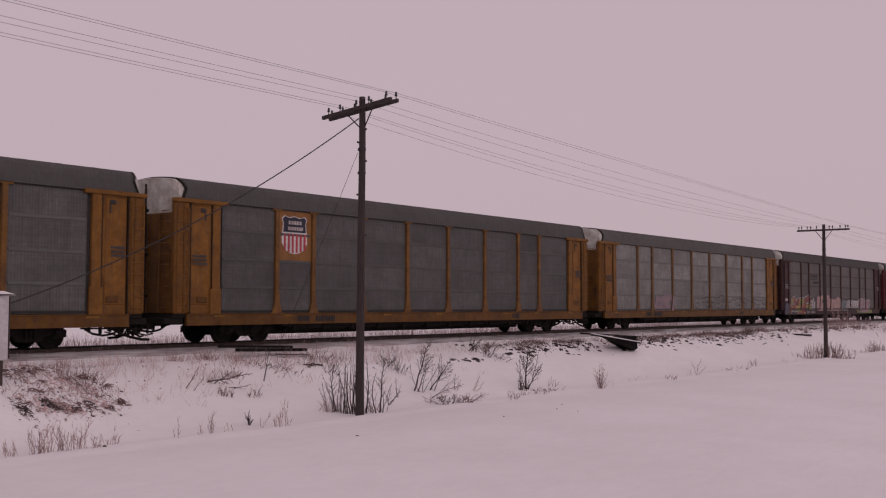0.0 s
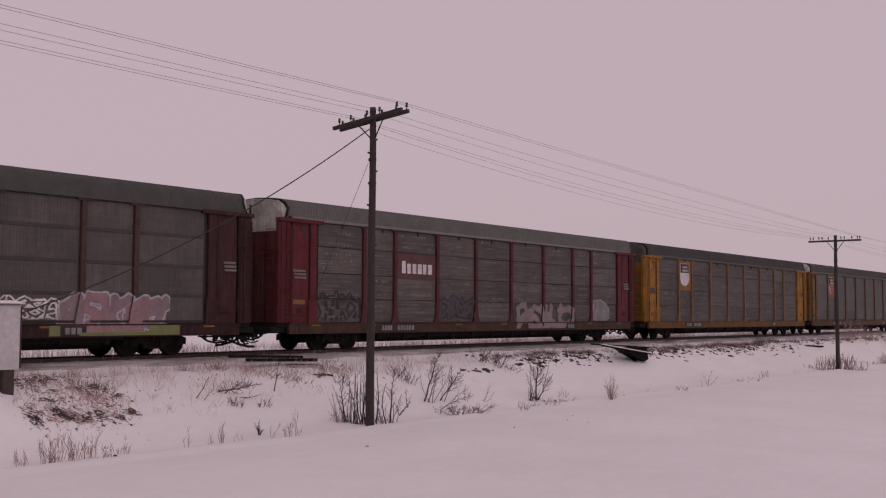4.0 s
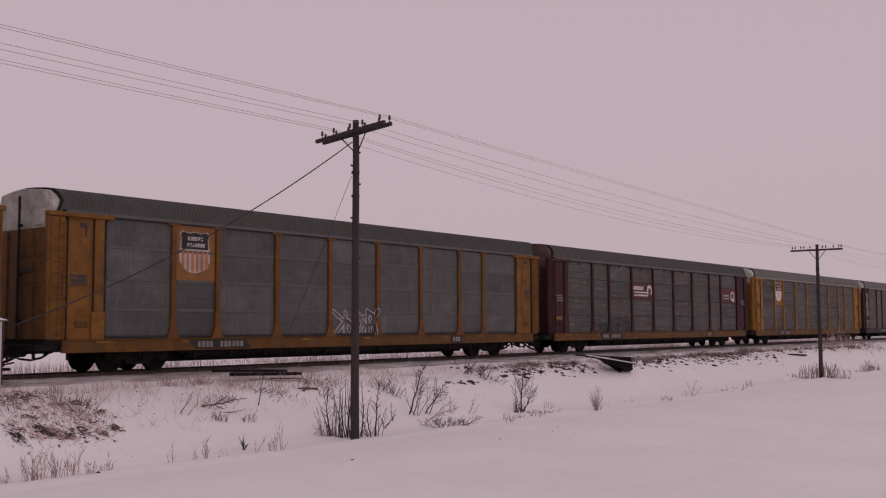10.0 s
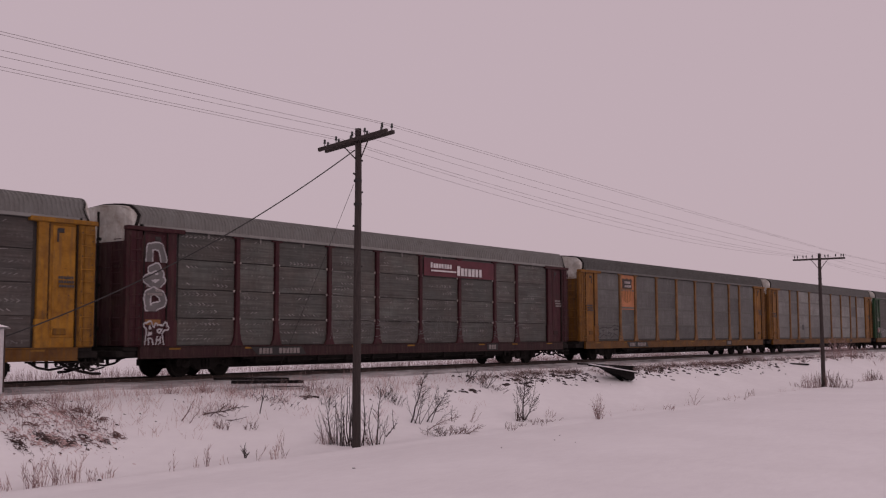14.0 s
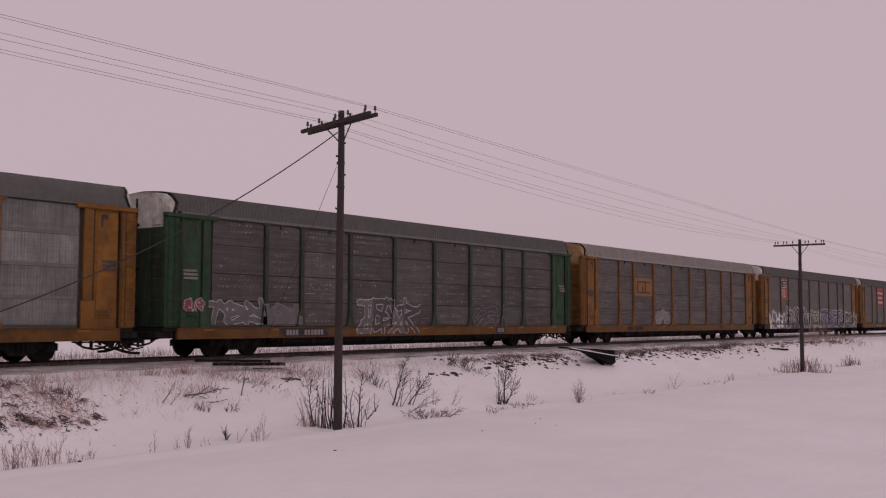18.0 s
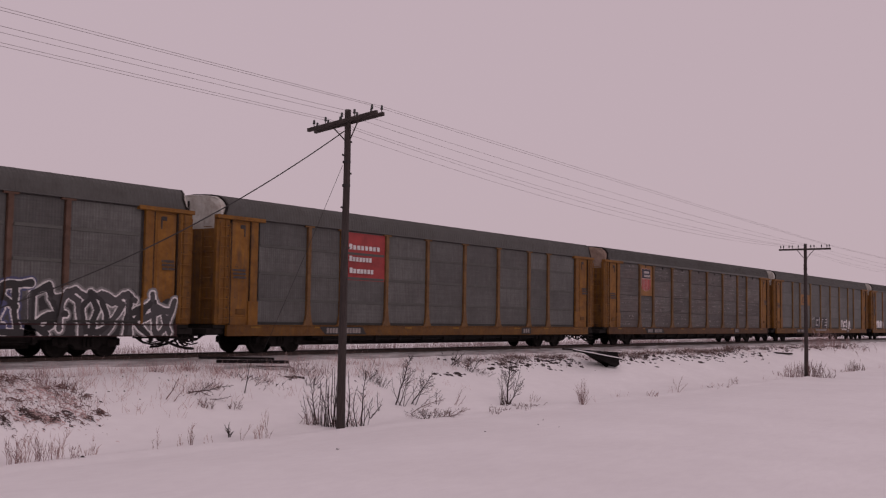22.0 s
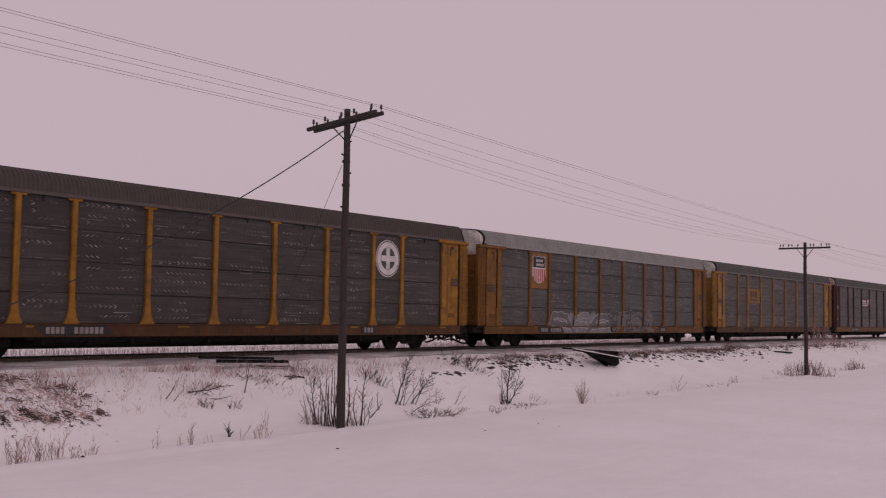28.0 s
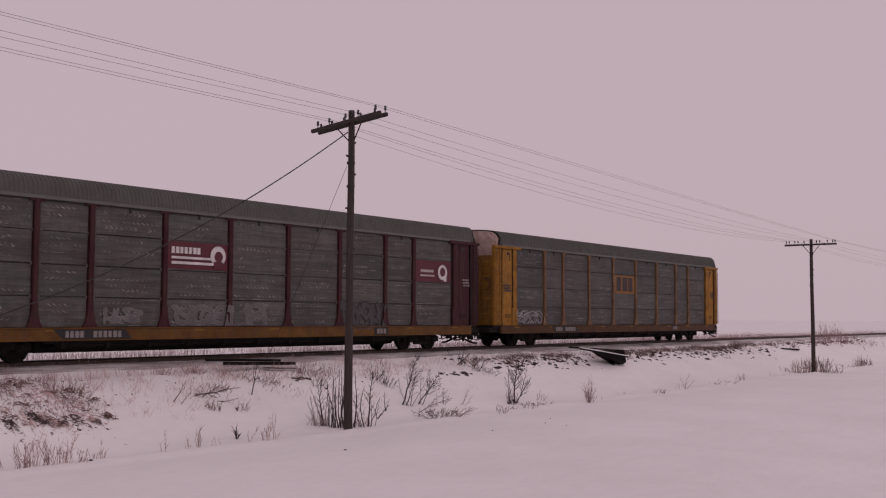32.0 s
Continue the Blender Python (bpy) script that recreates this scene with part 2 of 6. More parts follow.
INKS = {n: flat_paint("spray_" + n, c) for n, c in dict(
    white=(0.62, 0.60, 0.60), silver=(0.36, 0.35, 0.36), black=(0.018, 0.017, 0.018), pink=(0.34, 0.215, 0.21), peach=(0.33, 0.225, 0.185),
    teal=(0.06, 0.14, 0.13), blue=(0.055, 0.06, 0.13), green=(0.15, 0.17, 0.06), yellow=(0.27, 0.19, 0.06), red=(0.17, 0.04, 0.04),
    orange=(0.24, 0.10, 0.05), violet=(0.20, 0.13, 0.20), charcoal=(0.045, 0.042, 0.045), ash=(0.105, 0.10, 0.10), ash2=(0.17, 0.165, 0.165), rose=(0.28, 0.165, 0.165), mauve=(0.21, 0.155, 0.165)).items()}

# ---- mesh helpers ----


def mesh_of(name, bm, smooth=False):
    me = bpy.data.meshes.new(name)
    bm.to_mesh(me)
    bm.free()
    if smooth:
        for p in me.polygons:
            p.use_smooth = True
    return me


def box(bm, x0, x1, y0, y1, z0, z1, bev=0.0):
    vs = [bm.verts.new((x, y, z)) for x in (x0, x1) for y in (y0, y1) for z in (z0, z1)]
    fs = [bm.faces.new([vs[i] for i in q]) for q in ((0, 1, 3, 2), (4, 6, 7, 5), (0, 4, 5, 1), (2, 3, 7, 6), (0, 2, 6, 4), (1, 5, 7, 3))]
    if bev:
        es = list({e for f in fs for e in f.edges})
        bmesh.ops.bevel(bm, geom=es, offset=bev, segments=1, affect="EDGES")
    return bm


def tube(bm, pts, radii, sides=6):
    """A tapered tube through points."""
    rings = []
    for i, p in enumerate(pts):
        p = Vector(p)
        a = Vector(pts[min(i + 1, len(pts) - 1)]) - Vector(pts[max(i - 1, 0)])
        if a.length < 1e-6:
            a = Vector((0, 0, 1))
        a.normalize()
        u = a.cross(Vector((0.3, 0.9, 0.1)))
        if u.length < 1e-3:
            u = a.cross(Vector((1, 0, 0)))
        u.normalize()
        v = a.cross(u)
        r = radii[i] if hasattr(radii, "__len__") else radii
        rings.append([bm.verts.new(p + (u * math.cos(q) + v * math.sin(q)) * r) for q in (2 * math.pi * k / sides for k in range(sides))])
    for A, B in zip(rings, rings[1:]):
        for k in range(sides):
            bm.faces.new((A[k], A[(k + 1) % sides], B[(k + 1) % sides], B[k]))
    bm.faces.new(rings[0][::-1])
    bm.faces.new(rings[-1])
    return bm


def part(name, data, material, parent, label="", at=(0, 0, 0), color=None):
    """One mesh object under a thing or a part; data is a bmesh or a shared mesh."""
    me = mesh_of(name, data) if isinstance(data, bmesh.types.BMesh) else data
    if material and not me.materials:
        me.materials.append(material)
    ob = new(name, me)
    ob.parent = parent
    ob.location = at
    if color:
        ob.color = (*color, 1)
    if label:
        tagged(ob, label)
    return ob


def thing(name, label, category, group="", kind="", at=(0, 0, 0), data=None, material=None):
    if isinstance(data, bmesh.types.BMesh):
        data = mesh_of(name, data)
    if data and material:
        data.materials.append(material)
    ob = new(name, data)
    ob.location = at
    return tagged(ob, label, category, group, kind)


# ---- ground ----


def step(a, b, x):
    t = min(1.0, max(0.0, (x - a) / (b - a)))
    return t * t * (3 - 2 * t)


def ground_z(x, y):
    near = 1 - step(12.0, 17.5, x)
    z = -1.9 + 1.5 * step(20.9, 27.0 - 2.3 * near, y) + 0.16 * step(26.8, 27.9, y) + 0.10 * step(27.9, 28.6, y) - 0.42 * step(30.8, 35.5, y)
    return z + 1.65 * (1 - step(4.0, 7.0, math.hypot(x, y)))


def drift(x, y):
    """Uneven lie of the snow."""
    bank = step(20.0, 21.5, y) * (1 - step(26.6, 27.6, y))
    field = (1 - step(19.0, 20.5, y))
    far = step(33, 36, y)
    if 27.9 < y < 31.2:
        return 0.012 * noise.noise((x * 1.3, y * 2.1, 4))
    n = noise.noise((x * 0.23, y * 0.45, 3.1)) * 0.10 + noise.noise((x * 0.8, y * 1.1, 7.7)) * 0.05
    lip = 0.10 * math.exp(-((y - 20.3 - 0.5 * noise.noise((x * 0.12, 0, 5))) / 0.35) ** 2)
    if 12 < x < 19.5:
        n += 0.07 * noise.noise((x * 1.7, y * 1.9, 2.2)) * step(21.8, 22.8, y) * (1 - step(25.0, 26.0, y)) * (1 - step(17.5, 19.5, x))
    return n * (bank * 1.0 + 0.25 * field + 0.8 * far) + noise.noise((x * 0.06, y * 0.09, 1)) * 0.10 * field + lip * (1 - step(6, 9, abs(y - 20)))


def axis(fine0, fine1, d, lo, hi, grow=1.35):
    a = list(np.arange(fine0, fine1 + 1e-6, d))
    s, v = d, a[0]
    while v > lo:
        s *= grow
        v -= s
        a.insert(0, max(v, lo))
    s, v = d, a[-1]
    while v < hi:
        s *= grow
        v += s
        a.append(min(v, hi))
    return a


def build_ground():
    xs, ys = axis(6, 100, 0.35, -2500, 4000), axis(8, 40, 0.25, -2500, 4000)
    verts = [(x, y, ground_z(x, y) + drift(x, y)) for x in xs for y in ys]
    n = len(ys)
    faces = [(i * n + j, (i + 1) * n + j, (i + 1) * n + j + 1, i * n + j + 1) for i in range(len(xs) - 1) for j in range(n - 1)]
    me = bpy.data.meshes.new("ground")
    me.from_pydata(verts, [], faces)
    for p in me.polygons:
        p.use_smooth = True
    me.materials.append(M_SNOW)
    tagged(new("ground", me), "snow-covered field and railway bank under overcast sky", "ground", kind="structure")


build_ground()

# ---- railway track ----
TRACK_Y = 29.57


def build_track():
    track = thing("railway_track", "single railway track half buried in snow", "railway track", kind="structure")
    prof = [(-0.07, -0.185), (0.07, -0.185), (0.07, -0.17), (0.012, -0.14), (0.012, -0.05), (0.036, -0.035), (0.036, 0.0), (-0.036, 0.0), (-0.036, -0.035), (-0.012, -0.05), (-0.012, -0.14), (-0.07, -0.17)]
    for side in (-0.7535, 0.7535):
        bm = bmesh.new()
        rings = [[bm.verts.new((x, TRACK_Y + side + y, z)) for y, z in prof] for x in (-160.0, 1200.0)]
        for k in range(len(prof)):
            bm.faces.new((rings[0][k], rings[0][(k + 1) % 12], rings[1][(k + 1) % 12], rings[1][k]))
        part("rail", bm, M_RAIL, track)
    bm = bmesh.new()
    sec = [(28.95, -0.17), (29.05, -0.128), (29.57, -0.122), (30.1, -0.128), (30.2, -0.17)]
    xs = [-160, -60, -20] + list(np.arange(0, 130, 0.5)) + [160, 220, 350, 600, 1200]
    grid = [[bm.verts.new((x, y + 0.05 * noise.noise((x * 0.7, y, 2)), z + 0.02 * noise.noise((x * 1.3, y * 2, 9)))) for y, z in sec] for x in xs]
    for a, b in zip(grid, grid[1:]):
        for k in range(len(sec) - 1):
            bm.faces.new((a[k], b[k], b[k + 1], a[k + 1]))
    part("ballast", bm, M_BALLAST, track, "dark ballast mixed with snow")
    bm = bmesh.new()
    xs = [-160, -60, -20] + list(np.arange(0, 130, 0.4)) + [160, 220, 350, 600, 1200]
    lines = (27.45, 27.75, 28.05, 28.35, 28.65, 28.97)
    grid = [[bm.verts.new((x, y + (0.25 if y < 27.6 else 0.1) * noise.noise((x * 0.9, y, 6)), ground_z(x, y) + (-0.03 if y < 27.6 else 0.035) + 0.03 * noise.noise((x * 1.9, y * 3, 5)))) for y in lines] for x in xs]
    for a, b in zip(grid, grid[1:]):
        for k in range(len(lines) - 1):
            bm.faces.new((a[k], b[k], b[k + 1], a[k + 1]))
    part("ballast_shoulder", bm, M_SHOULDER, track, "grey gravel shoulder dusted with snow")
    tie = mesh_of("tie", box(bmesh.new(), -0.11, 0.11, -1.3, 1.3, -0.09, 0.09, 0.012))
    for i in range(220):
        part("tie", tie, M_TIE, track, at=(4 + i * 0.52, TRACK_Y + random.uniform(-0.03, 0.03), -0.33))


build_track()

# ---- auto-rack cars ----
# car space: x along the car (0 = middle), the side towards the camera is -y, z from the rail head
POSTS = (-9.05, -7.16, -4.35, -1.51, 1.34, 4.18, 7.0, 8.90)
EDGES = (-11.74, *POSTS, 11.74)
SHEETS = (1.06, 1.98, 2.95, 3.95, 4.86)
HALF, WIDE = 13.70, 1.60
SHARED = {}


def shared(name, build):
    if name not in SHARED:
        SHARED[name] = build()
    return SHARED[name]


def sheet_mesh(w, h):
    def build():
        bm = box(bmesh.new(), -w / 2, w / 2, -0.018, 0.018, -h / 2, h / 2, 0.008)
        return mesh_of("side_sheet", bm)
    return shared(("sheet", round(w, 2), round(h, 2)), build)


def post_mesh():
    bm = bmesh.new()
    box(bm, -0.09, 0.09, -WIDE, -1.45, 1.75, 4.84, 0.012)
    box(bm, -0.25, 0.25, -WIDE - 0.004, -1.45, 4.80, 4.87, 0.01)
    f = [(-0.093, 1.80), (0.093, 1.80), (0.115, 1.50), (0.17, 1.24), (0.27, 1.04), (-0.27, 1.04), (-0.17, 1.24), (-0.115, 1.50)]
    a = [bm.verts.new((x, -WIDE - 0.002, z)) for x, z in f]
    b = [bm.verts.new((x, -1.46, z)) for x, z in f]
    bm.faces.new(a)
    for k in range(8):
        bm.faces.new((a[k], a[(k + 1) % 8], b[(k + 1) % 8], b[k]))
    for z in (2.1, 2.5, 3.0, 3.4, 3.9, 4.3):
        for x in (-0.06, 0.06):
            box(bm, x - 0.014, x + 0.014, -WIDE - 0.014, -WIDE, z - 0.014, z + 0.014)
    return mesh_of("post", bm)


HALF_ROOF = [(-1.60, 4.90), (-1.597, 5.06), (-1.57, 5.27), (-1.48, 5.45), (-1.29, 5.59), (-0.90, 5.645), (-0.45, 5.68), (0, 5.70)]
ROOF = HALF_ROOF + [(-y, z) for y, z in HALF_ROOF[-2::-1]]


def end_slant(x, z):
    """The roof ends lean out: the crown overhangs the eaves."""
    return x + math.copysign(0.45 * (z - 5.25) * max(0.0, (abs(x) - 12.0) / 1.25), x)


def roof_mesh(ribbed):
    bm = bmesh.new()
    pitch = 0.15
    n = int(26.5 / pitch)
    xs, rise = [], []
    for i in range(n + 1):
        x = -13.25 + 26.5 * i / n
        if ribbed:
            for dx, h in ((-0.04, 0), (-0.018, 0.034), (0.018, 0.034), (0.04, 0)):
                if abs(x + dx) < 13.25:
                    xs.append(x + dx)
                    rise.append(h)
        else:
            for dx, h in ((-0.03, 0), (0.0, 0.017 + 0.004 * (i % 8 == 0)), (0.03, 0)):
                xs.append(x + dx)
                rise.append(h)
    foot = 0.07 if ribbed else 0.0
    rows_ = [[bm.verts.new((end_slant(x, z), y * (1 + h * 0.5), max(z, 4.90 + foot + 0.8 * (z - 4.90)) + h * (z > 4.95))) for y, z in ROOF] for x, h in zip(xs, rise)]
    for a, b in zip(rows_, rows_[1:]):
        for k in range(len(ROOF) - 1):
            bm.faces.new((a[k], a[k + 1], b[k + 1], b[k]))
    return mesh_of("roof", bm)


def eave_mesh(top):
    """Pale drip rail along the foot of the roof."""
    return mesh_of("eave_rail", box(bmesh.new(), -13.1, 13.1, -1.63, -1.50, 4.868, top, 0.01))


def slot_mesh(seed):
    """Rows of vent slots pressed proud of the punched sheets: herringbone dashes, pale as painted highlights, and long
    pale rubs.
    """
    rng = random.Random(seed)
    verts, faces = [], []

    def dash(x, z, w, h, slant):
        n = len(verts)
        y = -1.526
        p = [(x, z), (x + w, z + slant), (x + w * 0.96, z + slant + h * 0.8), (x + w * 0.1, z + h)]
        verts.extend([(a, y, c) for a, c in p] + [(a, y + 0.012, c) for a, c in p])
        faces.append((n, n + 1, n + 2, n + 3))
        for k in range(4):
            q = (k + 1) % 4
            faces.append((n + k, n + 4 + k, n + 4 + q, n + q))
    for bay_, (a, b) in enumerate(zip(EDGES, EDGES[1:])):
        for z0, z1 in zip(SHEETS, SHEETS[1:]):
            for u in (0.20, 0.52, 0.78):
                if rng.random() < 0.22:
                    continue
                z, x = z0 + (z1 - z0) * (u + rng.uniform(-0.03, 0.03)), a + rng.uniform(0.2, 0.5)
                end, both, up = b - rng.uniform(0.3, 0.9), rng.random() < 0.45, 1 if rng.random() < 0.5 else -1
                while x < end:
                    if noise.noise((x * 1.1 + seed * 7, z * 1.4, seed)) > -0.12:
                        dash(x, z, 0.12, 0.020 + 0.016 * rng.random(), up * 0.055)
                        if both and rng.random() < 0.85:
                            dash(x, z + up * 0.10, 0.12, 0.018 + 0.014 * rng.random(), -up * 0.05)
                    x += 0.185
            for u in (0.93, 0.36, 0.05):
                if rng.random() < 0.45:
                    continue
                x = a + 0.2
                while x < b - 0.5:
                    w = rng.uniform(0.2, 0.9)
                    if noise.noise((x * 0.8 + seed * 3, z0 + u, seed)) > 0.05 and x + w < b - 0.15:
                        dash(x, z0 + (z1 - z0) * u + rng.uniform(-0.012, 0.012), w, rng.uniform(0.008, 0.020), rng.uniform(-0.01, 0.01))
                    x += w + rng.uniform(0.05, 0.4)
    me = bpy.data.meshes.new("slot_pattern")
    me.from_pydata(verts, [], faces)
    return me


def roof_rim_mesh():
    """Dark seal round the arched roof end."""
    bm = bmesh.new()
    r0 = [[bm.verts.new((end_slant(13.25, z) + d, y * k, 4.90 + (z - 4.90) * k)) for y, z in ROOF] for d, k in ((-0.05, 1.012), (0.04, 1.012), (0.04, 0.955))]
    for a, b in zip(r0, r0[1:]):
        for k in range(len(ROOF) - 1):
            bm.faces.new((a[k], a[k + 1], b[k + 1], b[k]))
    return mesh_of("roof_seal", bm)


def cap_mesh():
    """Flat arched panel closing the roof end over the doors, with a short rim, at +x."""
    bm = bmesh.new()
    prof = [(-1.56, 4.42)] + [(y * 0.975, z - 0.03) for y, z in ROOF[1:-1]] + [(1.56, 4.42)]
    rings = [[bm.verts.new((end_slant(x, max(z, 5.05)), y * k, 4.42 + (z - 4.42) * k)) for y, z in prof] for x, k in ((13.15, 1.0), (13.38, 1.0), (13.40, 0.985))]
    for p, q in zip(rings, rings[1:]):
        for k in range(len(prof) - 1):
            bm.faces.new((p[k], p[k + 1], q[k + 1], q[k]))
    bm.faces.new(rings[-1])
    box(bm, 13.40, 13.44, -1.40, 1.40, 4.80, 4.84)
    for y in (-0.95, 0.95):
        box(bm, 13.40, 13.425, y - 0.025, y + 0.025, 4.45, 5.35)
    return mesh_of("end_hood", bm)


def lock_rod_mesh():
    bm = tube(bmesh.new(), [(13.69, 0.0, 1.0), (13.69, 0.0, 5.45)], 0.040, 6)
    for z in (1.6, 3.0, 4.5):
        box(bm, 13.60, 13.71, -0.07, 0.07, z, z + 0.10, 0.01)
    return mesh_of("lock_rod", bm)


def end_mesh():
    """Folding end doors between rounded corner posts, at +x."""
    bm = bmesh.new()
    for y0, y1 in ((-1.36, -0.70), (-0.68, -0.01), (0.01, 0.68), (0.70, 1.36)):
        box(bm, 13.55, 13.62, y0, y1, 1.06, 4.44, 0.02)
        for z in (1.9, 2.8, 3.6):
            box(bm, 13.62, 13.65, y0 + 0.05, y1 - 0.05, z, z + 0.07)
    for y in (-0.69, 0.69):
        tube(bm, [(13.66, y, 1.1), (13.66, y, 4.4)], 0.022, 6)
    return mesh_of("end_door", bm)


def corner_parts():
    """Pieces of the closed side bay beside the end, at +x on the -y side."""
    return [("bay_box", box(bmesh.new(), 12.08, 13.10, -1.545, 1.545, 1.05, 4.86, 0.01), 1.0),
            ("end_post", box(bmesh.new(), 11.76, 12.10, -1.605, -1.47, 1.05, 4.86, 0.02), 1.0),
            ("side_door", box(bmesh.new(), 12.25, 13.02, -1.565, -1.53, 1.35, 4.70, 0.015), 1.08),
            ("corner_post", box(bmesh.new(), 13.10, 13.70, -1.60, -1.36, 1.05, 4.80, 0.05), 0.92),
            ("grab_rail", box(bmesh.new(), 13.30, 13.36, -1.625, -1.58, 1.10, 4.74), 0.8),
            ("header", box(bmesh.new(), 11.45, 13.74, -1.665, -1.42, 4.77, 4.91, 0.02), 1.0),
            # Two solid strips, coloured near-black for the shade in the openings beside the door.
            ("door_gap", box(bmesh.new(), 13.035, 13.085, -1.607, -1.5, 1.02, 4.76), 0.06),
            ("post_gap", box(bmesh.new(), 12.105, 12.14, -1.585, -1.5, 1.02, 4.76), 0.06),
            ("latch_box", box(bmesh.new(), 12.30, 12.75, -1.60, -1.54, 1.42, 1.62, 0.02), 0.6),
            ("post_foot", box(bmesh.new(), 11.70, 12.18, -1.612, -1.5, 1.02, 1.9, 0.02), 1.0)]


def bolt_mesh():
    """Dark punched holes and bolts up the corner post and the side door, at +x on the -y side."""
    bm = bmesh.new()
    rng = random.Random(77)

    def spot(x, y, z, r):
        bm.faces.new([bm.verts.new((x + r * math.cos(a), y, z + r * math.sin(a))) for a in (-2.618, -1.571, -0.524, 0.524, 1.571, 2.618)])
    for z in np.arange(1.3, 4.7, 0.36):
        spot(13.22, -1.6055, z, 0.030)
        spot(13.58, -1.6055, z + 0.1, 0.020)
    for _ in range(9):
        spot(rng.uniform(12.4, 12.9), -1.5705, rng.uniform(1.7, 4.5), rng.uniform(0.012, 0.03))
    box(bm, 12.42, 12.62, -1.59, -1.56, 4.48, 4.62, 0.01)
    box(bm, 12.38, 12.44, -1.585, -1.56, 4.20, 4.60, 0.01)
    return mesh_of("bolt_strip", bm)


def ladder_mesh():
    bm = bmesh.new()
    for z in np.arange(1.25, 4.6, 0.36):
        tube(bm, [(13.16, -1.66, z), (13.62, -1.66, z)], 0.016, 5)
        tube(bm, [(13.73, -1.30, z), (13.73, -0.92, z)], 0.016, 5)
    for x in (13.16, 13.62):
        tube(bm, [(x, -1.655, 1.1), (x, -1.655, 4.62)], 0.02, 5)
    return mesh_of("ladder", bm)


def frame_mesh():
    """Deep centre sill, cross bearers, train line and end platform below the deck."""
    bm = bmesh.new()
    box(bm, -HALF, HALF, -1.5, 1.5, 0.92, 1.04)
    box(bm, -8.4, 8.4, -0.55, 0.55, 0.27, 0.92, 0.03)
    for s in (-1, 1):
        box(bm, s * 8.4, s * HALF, -0.22, 0.22, 0.66, 0.92, 0.02)
    for x in np.arange(-8, 8.1, 1.6):
        box(bm, x - 0.06, x + 0.06, -1.45, 1.45, 0.42, 0.92)
    for y, z in ((-1.3, 0.52), (-1.05, 0.45), (-0.8, 0.5), (0.95, 0.5)):
        tube(bm, [(-8.2, y, z), (8.2, y, z)], 0.045, 6)
    box(bm, -8.6, 8.6, -1.40, -1.25, 0.56, 0.92)
    box(bm, -6.6, -5.2, -1.2, -0.4, 0.42, 0.86, 0.04)
    box(bm, -4.2, -3.6, -1.25, -0.6, 0.45, 0.80, 0.04)
    box(bm, 3.0, 3.9, -1.2, -0.5, 0.44, 0.86, 0.04)
    for s in (-1, 1):
        box(bm, s * 13.2, s * 13.95, -1.45, 1.45, 0.72, 0.92, 0.02)
    return mesh_of("underframe", bm)


def sill_mesh():
    """Channel-shaped side sill towards the camera."""
    bm = bmesh.new()
    sec = [(-1.48, 0.655), (-1.62, 0.655), (-1.62, 0.685), (-1.60, 0.695), (-1.60, 1.01), (-1.63, 1.018), (-1.63, 1.055), (-1.48, 1.055)]
    xs = np.linspace(-13.15, 13.15, 24)
    rings = [[bm.verts.new((x, y + 0.006 * noise.noise((x, z * 3, 1)), z + (0.010 * noise.noise((x * 0.8, 0, 3)) if z < 0.8 else 0))) for y, z in sec] for x in xs]
    for p, q in zip(rings, rings[1:]):
        for k in range(len(sec)):
            bm.faces.new((p[k], q[k], q[(k + 1) % 8], p[(k + 1) % 8]))
    bm.faces.new(rings[0])
    bm.faces.new(rings[-1][::-1])
    return mesh_of("side_sill", bm)


